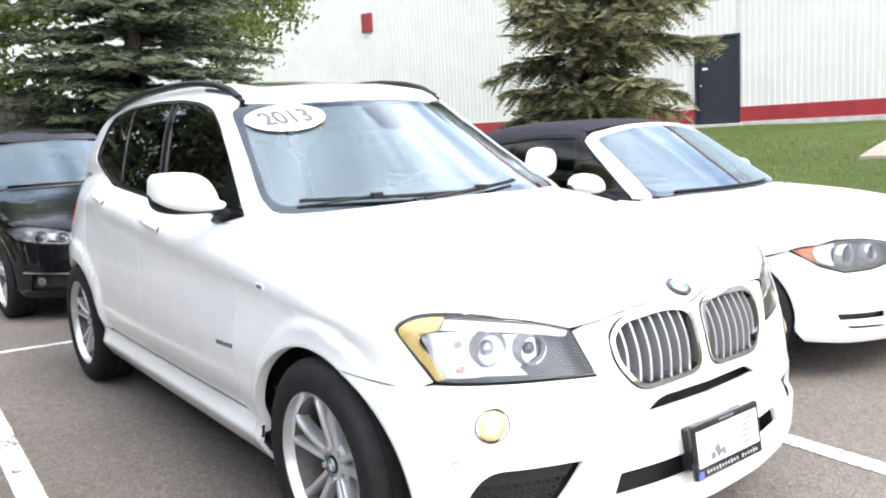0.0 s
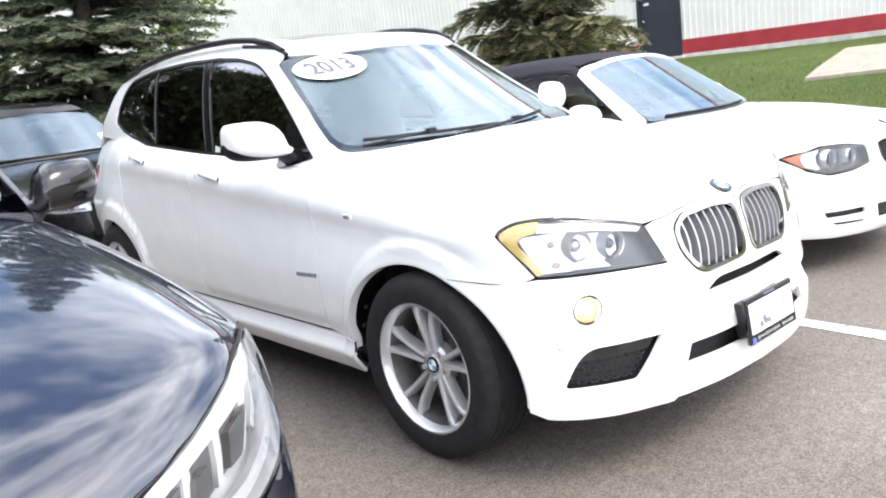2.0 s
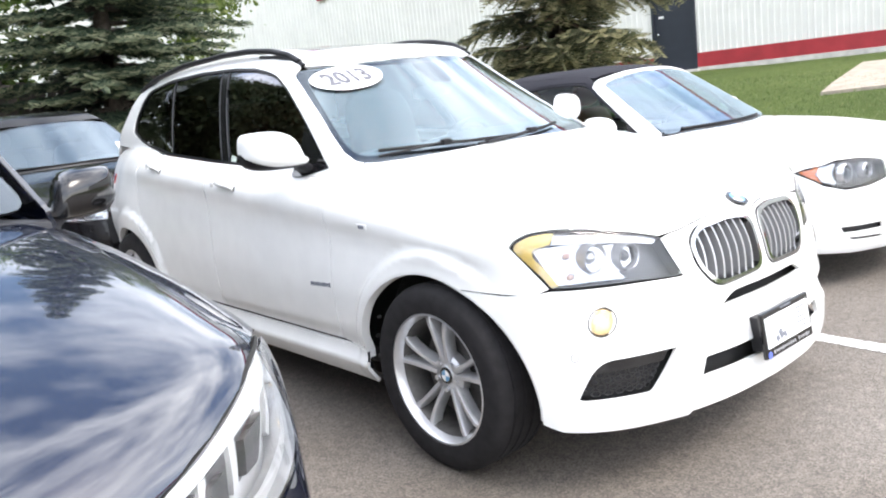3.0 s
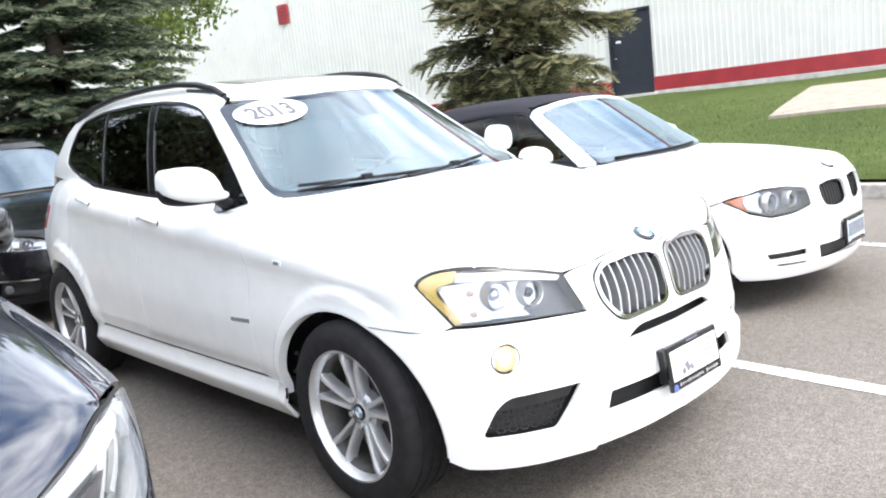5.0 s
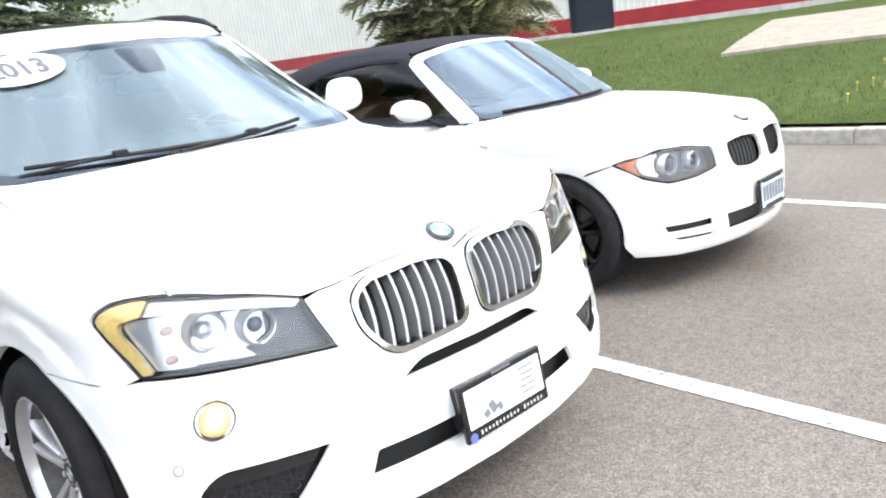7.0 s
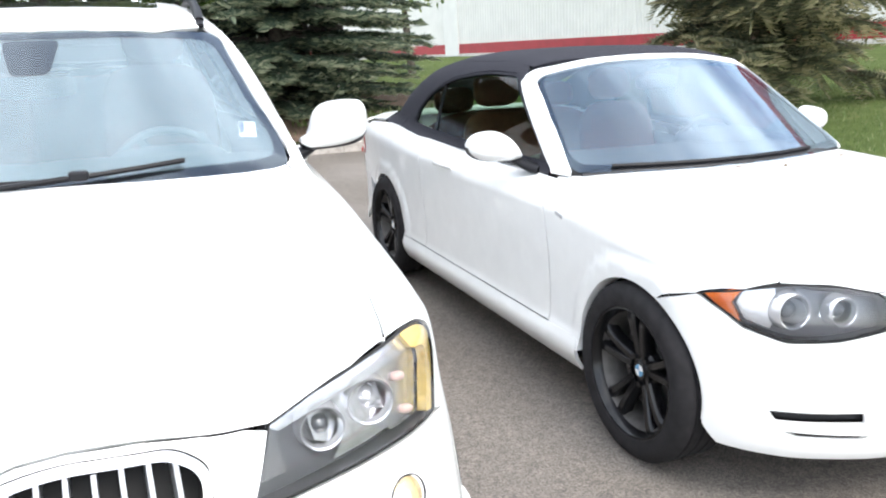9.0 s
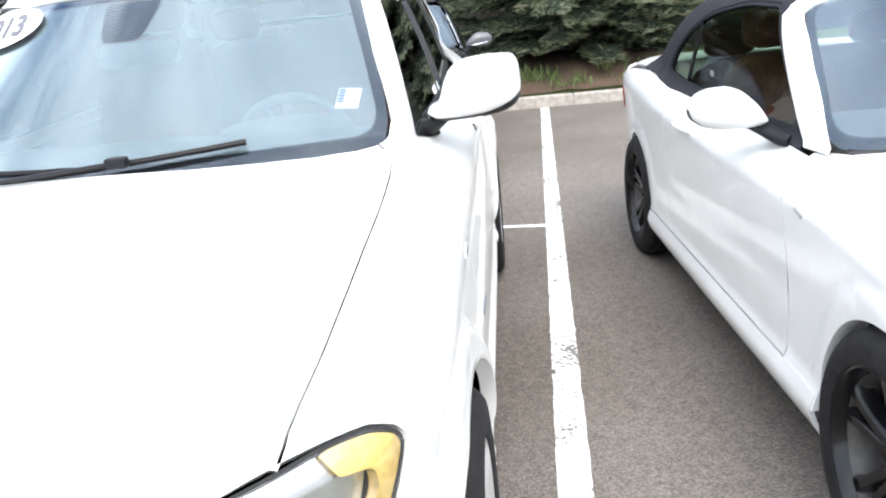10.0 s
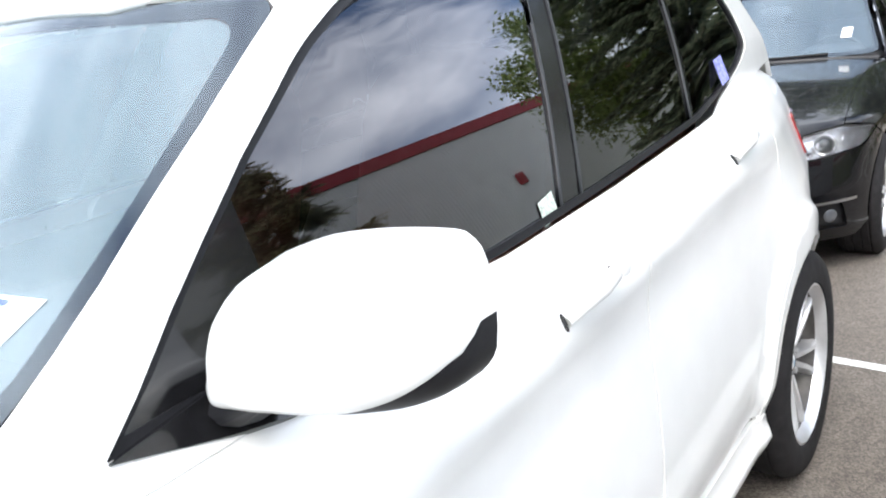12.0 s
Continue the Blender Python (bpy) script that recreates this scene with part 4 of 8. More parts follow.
def build_suv():
    B = SUV
    car = thing("suv", "white compact sport utility car with black roof rails and silver alloys", "car")
    low, cab, sol = B.low, B.cabin, B.solid
    ar, hz, L = B.arch, B.hub, B.base
    U = lambda x, y: B.u_of(x, y)

    def arch_at(hx, a0, a1, n, grow=0.0):
        """The wheel opening: a little taller than wide."""
        rx, rz = ar + 0.016 + grow, ar - 0.027 + grow
        cz = hz + (0.016 if hx == 0 else -0.004)
        return [(hx + rx * math.cos(radians(a0 + (a1 - a0) * i / n)), cz + rz * math.sin(radians(a0 + (a1 - a0) * i / n))) for i in range(n + 1)]
    cowl = [(-0.578, 0.706), (-0.566, 0.695), (-0.530, 0.658), (-0.506, 0.61), (-0.482, 0.575), (-0.447, 0.46), (-0.424, 0.28), (-0.416, 0.0)]
    seam_y = pchip((-0.578, 0.706), (-0.562, 0.722), (-0.545, 0.731), (-0.515, 0.741), (-0.42, 0.750), (-0.30, 0.752), (-0.19, 0.750), (-0.06, 0.745), (0.10, 0.739), (0.21, 0.733), (0.30, 0.725), (0.365, 0.716), (0.442, 0.707), (0.473, 0.702))
    seam = [(x, float(seam_y(x))) for x in (-0.578, -0.57, -0.562, -0.553, -0.545, -0.53)] + [(x, float(seam_y(x))) for x in np.linspace(-0.515, 0.473, 22)]
    lamp_top = B.place(low, "wrap", [(1.233, 0.922), (1.10, 0.905), (0.95, 0.891), (0.80, 0.875), (0.672, 0.862)])[0]
    lip_edge = B.place(low, "wrap", [(0.55, 0.866), (0.45, 0.868), (0.37, 0.871), (0.32, 0.877), (0.25, 0.886), (0.15, 0.890), (0.08, 0.886), (0.03, 0.874), (0.0, 0.868)])[0]
    nose_edge = [(0.473, 0.702)] + [(float(p[0]), float(p[1])) for p in np.vstack([lamp_top, lip_edge])]
    half = cowl[::-1] + seam[1:] + nose_edge[1:]
    hood_line = half + [(x, -y) for x, y in half[::-1][1:-1]]

    B.skin("hood", sol, "top", hood_line, M_WHITE, car, step=0.035)
    # front bumper with openings for grilles, intakes and fog lamps
    z_seam = 0.728
    a_seam = math.degrees(math.asin(min(0.99, (z_seam - hz - 0.016) / (ar - 0.027))))
    arch_edge = [(1.732 - x, z) for x, z in arch_at(0, a_seam - 0.9, -8, 12)]
    lamp = [(1.388, 0.880), (1.262, 0.751), (0.492, 0.730), (0.674, 0.857), (0.91, 0.883), (1.05, 0.896), (1.20, 0.911), (1.30, 0.921), (1.352, 0.914)]
    lamp_round = [0.03, 0.01, 0.006, 0.006, 0, 0, 0, 0.03, 0.03]
    right_top = [(1.40, 0.7235), (1.262, 0.741), (0.485, 0.724), (0.655, 0.851)]
    top = [(U(x, y), float(B.place(low, "top", [(x, y)])[0][0, 2]) - 0.004) for x, y in nose_edge[6:]]
    half = [(0.0, 0.283), (0.5, 0.281), (0.55, 0.283), (0.58, 0.270), (1.0, 0.280), (1.25, 0.292)] + arch_edge[::-1] + right_top + top
    bumper_line = half + [(-u, z) for u, z in half[::-1][1:-1]]
    kid = fillet([(0.028, 0.677), (0.275, 0.668), (0.338, 0.750), (0.344, 0.822), (0.298, 0.858), (0.13, 0.868), (0.026, 0.852)], [0.05, 0.08, 0.06, 0.05, 0.05, 0.1, 0.05], 7)
    intake = fillet([(1.182, 0.390), (0.845, 0.384), (0.62, 0.508), (1.095, 0.512)], [0.03, 0.02, 0.012, 0.08], 5)
    mid_in = fillet([(0.445, 0.388), (0.385, 0.450), (-0.385, 0.450), (-0.445, 0.388)], 0.012, 3)
    slit = fillet([(0.262, 0.597), (0.205, 0.632), (-0.205, 0.632), (-0.262, 0.597)], [0.004, 0.03, 0.03, 0.004], 4)
    fog = arc(1.071, 0.633, 0.047, 0, 345, 23)
    mir = lambda poly: [(-u, z) for u, z in poly]
    B.skin("front_bumper", low, "wrap", bumper_line, M_WHITE, car, step=0.028,
           holes=[kid, mir(kid), intake, mir(intake), mid_in, slit, fog, mir(fog)])
    B.skin("bumper_core", low, "wrap", [(-1.25, 0.30), (1.25, 0.30), (1.25, 0.745), (0.5, 0.72), (0.5, 0.84), (-0.5, 0.84), (-0.5, 0.72), (-1.25, 0.745)], M_SHELL, car, step=0.07, off=-0.06, lip=0)
    B.skin("lower_lip", low, "wrap", [(-1.22, 0.262), (1.22, 0.262), (1.22, 0.278), (-1.22, 0.278)], M_PLASTIC, car, step=0.05, off=-0.03, lip=0.05)
    for s in (1, -1):
        k = kid if s > 0 else mir(kid)
        g = B.skin("grille", low, "wrap", k, M_SHELL, car, step=0.03, off=-0.05, lip=0, label="kidney-shaped grille with upright silver bars")
        cx, cz = s * 0.18, 0.765
        outer = [(s * (0.18 + (abs(u) - 0.18) * 1.045), cz + (z - cz) * 1.07) for u, z in k]
        rim = [(s * (0.18 + (abs(u) - 0.18) * 1.065), cz + (z - cz) * 1.10) for u, z in k]
        inner = [(s * (0.18 + (abs(u) - 0.18) * 0.955), cz + (z - cz) * 0.93) for u, z in k]
        B.skin("gasket", low, "wrap", rim, M_SHELL, g, holes=[outer], step=0.02, off=0.0015, lip=0.004)
        B.skin("chrome_surround", low, "wrap", outer, M_CHROME, g, holes=[inner], step=0.02, off=0.008, lip=0.035, label="bright chrome surround", warp=None)
        for i in range(7):
            u = s * (0.066 + 0.0395 * i)
            zs = [z for (uu, z), (u2, z2) in zip(k, k[1:] + k[:1]) if (uu - u) * (u2 - u) <= 0]
            if len(zs) < 2:
                continue
            z0, z1 = min(zs) + 0.004, max(zs) - 0.004
            bar = [(u - 0.004, z0), (u + 0.004, z0), (u + 0.004, z1), (u - 0.004, z1)]
            bow = lambda P, N, z0=z0, z1=z1: P + N * (0.012 * np.sin(np.pi * (P[:, 2] - z0) / (z1 - z0)))[:, None]
            B.skin("bar", low, "wrap", bar, M_SATIN, g, step=0.02, off=-0.008, lip=0.042, warp=bow)
        I = intake if s > 0 else mir(intake)
        it = B.skin("air_intake", low, "wrap", I, M_PLASTIC, car, step=0.05, off=-0.045, lip=0, label="black lower air intake with honeycomb mesh")
        top_bar = [(s * u, z) for u, z in ((1.13, 0.47), (0.72, 0.472), (0.66, 0.505), (1.06, 0.508))]
        B.skin("intake_blade", low, "wrap", top_bar, M_GLOSSBLACK, it, step=0.04, off=-0.02, lip=0.02)
        me_v, me_f = [], []
        for r in range(4):
            for c in range(9):
                u0, z0 = 0.74 + 0.052 * c + 0.026 * (r % 2), 0.402 + 0.020 * r
                hexa = [(u0 + 0.024 * math.cos(radians(a)), z0 + 0.0115 * math.sin(radians(a))) for a in range(0, 360, 60)]
                hin = [(u0 + 0.017 * math.cos(radians(a)), z0 + 0.008 * math.sin(radians(a))) for a in range(0, 360, 60)]
                if not inside(I, np.array([(s * u, z) for u, z in hexa])).all():
                    continue
                b = len(me_v)
                me_v += [(s * u, z) for u, z in hexa + hin]
                me_f += [[b + i, b + (i + 1) % 6, b + 6 + (i + 1) % 6, b + 6 + i] for i in range(6)]
        if me_v:
            P, N, D = B.place(low, "wrap", me_v, 1, -0.028)
            me = bpy.data.meshes.new("honeycomb")
            me.from_pydata(P.tolist(), [], me_f)
            part("honeycomb", me, M_GLOSSBLACK, it)["kind"] = "stuff"
        P, N, D = B.place(low, "wrap", [(s * 1.071, 0.633)])
        fm = frame_at(P[0], N[0])
        f = part("fog_lamp", lathe([(0.047, -0.002), (0.0455, 0.0015), (0.044, 0.0), (0.040, -0.006)], 32, fm), M_PLASTIC, car, "round clear fog lamp", smooth=40)
        part("bowl", lathe([(0.041, -0.008), (0.034, -0.014), (0.012, -0.018), (0, -0.019)], 28, fm), M_FOGWARM, f, smooth=60)
        part("bulb", lathe([(0.013, -0.016), (0.013, -0.008), (0.008, -0.002), (0, 0.0)], 16, fm), M_FOGBULB, f, "glowing warm bulb", smooth=60)
        part("lens", lathe([(0.041, -0.004), (0.030, 0.003), (0.014, 0.006), (0, 0.007)], 28, fm), M_LENS, f, smooth=60)
        P, N, D = B.place(low, "wrap", [(s * 1.175, 0.532)])
        part("parking_sensor", lathe([(0.0105, 0.0), (0.0095, 0.0012), (0, 0.0014)], 20, frame_at(P[0], N[0])), M_WHITE, car, smooth=40)
        part("sensor_gap", lathe([(0.0125, -0.0002), (0.0125, 0.0008), (0.0105, 0.0008)], 20, frame_at(P[0], N[0])), M_SHELL, car)
        # headlamp
        Lm = [(s * u, z) for u, z in fillet(lamp, lamp_round, 4)]
        h = B.skin("headlamp", low, "wrap", Lm, M_LENS, car, step=0.03, off=0.002, lip=0.0, label="clear wraparound headlamp with amber corner")
        B.skin("housing", low, "wrap", Lm, M_LAMPDARK, h, step=0.04, off=-0.055, lip=-0.05)
        B.skin("lens_haze", low, "wrap", Lm, M_FILMLENS, h, step=0.04, off=0.0, lip=0).visible_shadow = False
        c = (1.06, 0.82)
        big = [(s * (c[0] + (u - c[0]) * 1.006 + 0.002 * np.sign(u - c[0])), c[1] + (z - c[1]) * 1.04) for u, z in fillet(lamp, lamp_round, 4)]
        B.skin("seal", low, "wrap", big, M_SHELL, h, holes=[Lm], step=0.04, off=-0.001, lip=0.012)
        amber = fillet([(1.389, 0.880), (1.263, 0.752), (1.238, 0.756), (1.325, 0.846), (1.328, 0.872), (1.288, 0.884), (1.290, 0.917), (1.305, 0.919), (1.350, 0.912)], [0.03, 0.005, 0.005, 0.02, 0.014, 0.005, 0.005, 0.02, 0.03], 4)
        B.skin("amber_reflector", low, "wrap", [(s * u, z) for u, z in amber], M_AMBER, h, step=0.03, off=-0.006, lip=0.02, label="amber side reflector")
        B.skin("turn_reflector", low, "wrap", [(s * u, z) for u, z in fillet([(1.335, 0.874), (1.256, 0.757), (1.125, 0.757), (1.17, 0.882)], 0.01, 3)], M_LAMPCHROME, h, step=0.02, off=-0.03, lip=0.02)
        for bu, bz in ((1.225, 0.845), (1.200, 0.780)):
            P, N, D = B.place(low, "wrap", [(s * bu, bz)])
            part("indicator_bulb", superellipsoid(0.010, 0.015, 0.010, 1, 1, 8), M_PALEORANGE, h, smooth=180).matrix_basis = Matrix.Translation(xyz(P[0] - N[0] * 0.024))
        B.skin("chrome_band", low, "wrap", [(s * u, z) for u, z in [(1.18, 0.868), (1.16, 0.760), (0.92, 0.752), (0.97, 0.776), (0.88, 0.80), (0.90, 0.86)]], M_LAMPCHROME, h, step=0.03, off=-0.042, lip=0.01)
        B.skin("brow", low, "wrap", [(s * u, z) for u, z in [(1.290, 0.9185), (1.286, 0.883), (1.18, 0.878), (0.72, 0.842), (0.66, 0.858), (0.91, 0.881), (1.05, 0.894), (1.20, 0.909)]], M_LAMPCHROME, h, step=0.03, off=-0.014, lip=0.03)
        for u, z, r in ((1.095, 0.823, 0.040), (0.900, 0.812, 0.036)):
            P, N, D = B.place(low, "wrap", [(s * u, z)])
            lamp_ring(h, P[0], None, r, M_RINGCHROME if u > 1 else M_BULBGLASS, 0.035, (1, s * 0.15, 0.05))
        # fender
        P, _, _ = B.place(low, "top", seam)
        f_top = [(p[0], p[2] - abs(p[1]) - 0.005) for p in P]
        P, _, _ = B.place(low, "wrap", [(1.239, 0.923), (1.27, 0.9255), (1.31, 0.926), (1.356, 0.918), (1.384, 0.898), (1.393, 0.878), (1.335, 0.82), (1.270, 0.750)])
        f_lamp = [(p[0], p[2] - abs(p[1])) for p in P]
        low_pts = [(x, z_seam + 0.0015) for x in (0.42, 0.38, 0.34, 0.30, 0.26, 0.22, 0.19)] + arch_at(0, a_seam + 0.2, 178, 22) + [(-ar - 0.016, 0.389), (-0.595, 0.390), (-0.605, 0.6), (-0.618, 0.8), (-0.645, 0.98), (-0.685, 1.055)]
        f_low = B.diag(low_pts)
        P, _, _ = B.place(low, "top", [(-0.69, 0.775), (-0.62, 0.735)])
        f_back = [(p[0], p[2] - abs(p[1])) for p in P]
        B.skin("fender", low, "diag", f_top + f_lamp + f_low + f_back, M_WHITE, car, s, step=0.02)
        # arch lips, bolted liners
        for hx, a1 in ((0.0, 183), (-L, 184)):
            pts = arch_at(hx, -6 if hx == 0 else -14, a1, 40)
            P, N, D = B.place(low, "side", pts, s)
            bm = bmesh.new()
            prev = None
            for (x, z), p in zip(pts, P):
                dx, dz = (hx - x) / ar, (hz - z) / ar
                q = [bm.verts.new((p[0] + dx * a, p[1] + s * b, p[2] + dz * a)) for a, b in ((-0.004, 0.003), (0.006, 0.002), (0.009, -0.018), (0.010, -0.034))]
                if prev:
                    for i in range(3):
                        bm.faces.new((prev[i], q[i], q[i + 1], prev[i + 1]))
                prev = q
            bmesh.ops.recalc_face_normals(bm, faces=bm.faces)
            lipo = part("arch_lip", bm, M_WHITE, car, smooth=60)
            if hx == 0:
                for a in (180, 168, 156):
                    p = Vector((ar * math.cos(radians(a)) * 0.978, s * 0.875, hz + ar * math.sin(radians(a)) * 0.978))
                    part("screw", bm_cyl(0.008, 0.008, 0.01, Matrix.Translation(p) @ pose(0, 0, 0, 0, 90, 0), 10), M_SHELL, lipo)
        # doors and quarter
        belt = pchip((-0.62, 1.062), (-0.72, 1.068), (-1.4, 1.078), (-1.7, 1.098), (-2.4, 1.14), (-2.9, 1.185), (-3.3, 1.22))
        bt = lambda x: (x, float(belt(x)))
        B.skin("front_door", low, "side", [(-0.602, 0.391), (-1.66, 0.392), (-1.675, 0.6), (-1.70, 0.9), bt(-1.70), bt(-1.4), bt(-1.1), bt(-0.85), bt(-0.695), (-0.651, 0.98), (-0.624, 0.8), (-0.611, 0.6)], M_WHITE, car, s, step=0.03)
        rarc = arch_at(-L, 0, 62, 12, 0.045)
        B.skin("rear_door", low, "side", [(-1.668, 0.392), (-L + ar + 0.045, 0.393)] + rarc + [(-2.62, 0.9), (-2.66, 1.0), bt(-2.66), bt(-2.4), bt(-2.0), bt(-1.708), (-1.708, 0.9), (-1.683, 0.6)], M_WHITE, car, s, step=0.03)
        B.skin("quarter_panel", low, "side", [bt(-3.4), (-3.4, 0.62)] + arch_at(-L, 152, 2, 24) + [(-L + ar + 0.012, 0.384)] + [(x - 0.006, z) for x, z in arch_at(-L, 4, 62, 12, 0.038)] + [(-2.628, 0.9), (-2.668, 1.0), bt(-2.668), bt(-2.9)], M_WHITE, car, s, step=0.022)
        B.skin("rocker", low, "side", fillet([(-0.405, 0.245), (-L + 0.405, 0.245), (-L + 0.424, 0.380), (-0.424, 0.378)], 0.006), M_WHITE, car, s, step=0.02, off=0.006)
        B.skin("rocker_shadow", low, "side", [(-ar, 0.21), (-L + ar, 0.21), (-L + ar, 0.255), (-ar, 0.255)], M_PLASTIC, car, s, step=0.06, off=-0.03, lip=0)
        B.skin("inner_side", low, "side", [(0.2, 0.76), (-0.2, 0.80)] + [(-ar - 0.03, 0.5), (-ar - 0.03, 0.26), (-L + ar + 0.03, 0.26), (-L + ar + 0.03, 0.5), (-L + 0.2, 0.83), (-L - 0.2, 0.83), (-3.35, 0.7), (-3.35, 1.10), (-1.5, 1.02), (-0.6, 1.0), (0.1, 0.9)], M_SHELL, car, s, step=0.08, off=-0.03, lip=0)
        # cabin side: pillars round the glass
        dlo = [(-0.732, 1.080), (-0.80, 1.086), (-1.4, 1.087), (-1.8, 1.108), (-2.45, 1.150), (-2.84, 1.196), (-3.00, 1.232), (-3.125, 1.285), (-3.130, 1.37), (-3.075, 1.465),
               (-3.01, 1.532), (-2.70, 1.572), (-2.2, 1.581), (-1.80, 1.570), (-1.56, 1.549), (-1.40, 1.521), (-1.30, 1.492), (-1.17, 1.428), (-1.006, 1.312), (-0.918, 1.242), (-0.851, 1.186), (-0.783, 1.123)]
        dlo = fillet(dlo, [0.005, 0, 0, 0, 0, 0, 0.05, 0.06, 0.05, 0, 0.03, 0.1, 0, 0, 0, 0.05, 0.05, 0.05, 0, 0, 0, 0], 5)
        xr = [-1.235, -1.34, -1.6, -2.0, -2.5, -3.0, -3.3, -3.45]
        P, _, _ = B.place(cab, "top", [(x, 0.522) for x in xr])
        rl = [(float(p[0]), float(p[2])) for p in P]
        frame_line = [(-0.600, 1.060), (-0.622, 1.103), (-0.642, 1.115), (-0.688, 1.1425), (-0.739, 1.174), (-0.813, 1.2215), (-0.918, 1.2925), (-1.010, 1.354), (-1.124, 1.433), (-1.198, 1.484)] + rl + [(-3.60, 1.40), (-3.64, 1.22), (-3.40, 1.20), (-2.9, 1.165), (-2.4, 1.12), (-1.7, 1.085), (-1.4, 1.068), (-0.72, 1.045), (-0.645, 1.035), (-0.60, 1.03)]
        B.skin("side_frame", sol, "side", frame_line, M_WHITE, car, s, holes=[dlo], step=0.03, lip=0.012)
        c = np.array(dlo).mean(0)
        ins = [(c[0] + (x - c[0]) * 0.980, c[1] + (z - c[1]) * 0.95) for x, z in dlo]
        B.skin("window_trim", cab, "side", dlo, M_DULLBLACK, car, s, holes=[ins], step=0.03, off=-0.005, lip=0.02, label="black window surround")
        def clip_x(poly, x0, x1):
            for lim, keep in ((x0, lambda x: x <= x0), (x1, lambda x: x >= x1)):
                out = []
                for i in range(len(poly)):
                    a, b = poly[i], poly[(i + 1) % len(poly)]
                    if keep(a[0]):
                        out.append(a)
                    if keep(a[0]) != keep(b[0]):
                        t = (lim - a[0]) / (b[0] - a[0])
                        out.append((lim, a[1] + t * (b[1] - a[1])))
                poly = out
            return poly
        lean = lambda poly, sg: [(x + sg * 0.50 * (z - 1.1), z) for x, z in poly]
        sl = lean(ins, 1)
        for name, a, b, mt in (("front_window", -0.86, -1.62, M_FRONTSIDE), ("rear_window", -1.70, -2.335, M_PRIVACY), ("quarter_window", -2.37, -3.45, M_PRIVACY)):
            B.skin(name, cab, "side", lean(clip_x(sl, a, b), -1), mt, car, s, step=0.04, off=-0.012, lip=0.0, label="dark tinted side window" if mt is M_PRIVACY else "tinted front side window")
        for a in (-1.619, -1.699, -2.334):
            B.skin("glass_edge", cab, "side", lean(clip_x(sl, a, a - 0.0045), -1), M_EDGE, car, s, step=0.05, off=-0.006, lip=0.004)
        for a, b in ((-1.62, -1.70), (-2.335, -2.37)):
            B.skin("window_pillar", cab, "side", lean(clip_x(sl, a, b), -1), M_PILLAR, car, s, step=0.04, off=-0.0105, lip=0.01)
        B.skin("sail_panel", cab, "side", clip_x(ins, -0.60, -0.975), M_GLOSSBLACK, car, s, step=0.04, off=-0.006, lip=0.01)
        foot = [(-0.71, 0.742), (-0.665, 0.7305), (-0.640, 0.7295), (-0.620, 0.7295), (-0.603, 0.7235), (-0.590, 0.715), (-0.5815, 0.7085), (-0.567, 0.7235), (-0.548, 0.7345), (-0.520, 0.744),
                (-0.50, 0.79), (-0.58, 0.81), (-0.69, 0.82), (-0.74, 0.79)]
        B.skin("pillar_foot", sol, "top", [(x, s * y) for x, y in foot], M_WHITE, car, step=0.012, off=0.0015, lip=0)
        B.skin("mirror_foot", sol, "side", fillet([(-0.731, 1.079), (-0.80, 1.063), (-0.86, 1.051), (-0.93, 1.043), (-0.985, 1.046), (-0.99, 1.095), (-0.86, 1.10)], [0.004, 0.02, 0.02, 0.02, 0.02, 0.01, 0.02], 3), M_GLOSSBLACK, car, s, step=0.02, off=0.006, lip=0.02, label="gloss black mirror foot")
        # roof rail
        rp = [(-1.25, 0.0), (-1.34, 0.016), (-1.50, 0.030), (-1.72, 0.037), (-2.0, 0.039), (-2.5, 0.037), (-2.9, 0.028), (-3.10, 0.014), (-3.20, 0.0)]
        P, _, _ = B.place(cab, "top", [(x, s * 0.535) for x, _ in rp])
        part("roof_rail", tube([(p[0], p[1], p[2] + h2) for p, (_, h2) in zip(P, rp)], 0.018, 10, flat=0.85), M_DULLBLACK, car, "black raised roof rail", smooth=60)
        P, _, _ = B.place(cab, "top", [(x, s * 0.535) for x in (-1.215, -1.29, -1.4, -1.6)])
        part("roof_ditch", tube([(p[0], p[1], p[2] + 0.002) for p in P], 0.015, 8, flat=0.6), M_DULLBLACK, car, smooth=60)
        # mirror, handles, badges
        build_mirror(car, s, (-0.862, s * 0.934, 1.174), (0.095, 0.128, 0.082), M_WHITE, M_DULLBLACK, 0.085, (-0.895, s * 0.790, 1.078))
        for x, z in ((-1.475, 1.006), (-2.35, 1.082)):
            P, N, D = B.place(low, "side", [(x + 0.085, z - 0.012), (x + 0.05, z - 0.004), (x, z), (x - 0.055, z + 0.007), (x - 0.085, z + 0.009)], s)
            offs = (0.002, 0.019, 0.026, 0.023, 0.004)
            hd = part("door_handle", tube([tuple(p + n * o) for p, n, o in zip(P, N, offs)], [0.011, 0.014, 0.015, 0.015, 0.011], 10, flat=0.9), M_WHITE, car, "white strap door handle", smooth=60)
            part("handle_recess", superellipsoid(0.06, 0.006, 0.028, 0.9, 0.9, 8), M_WHITEDOT, hd, smooth=180).matrix_basis = pose(x, P[2][1] - s * 0.001, z - 0.004)
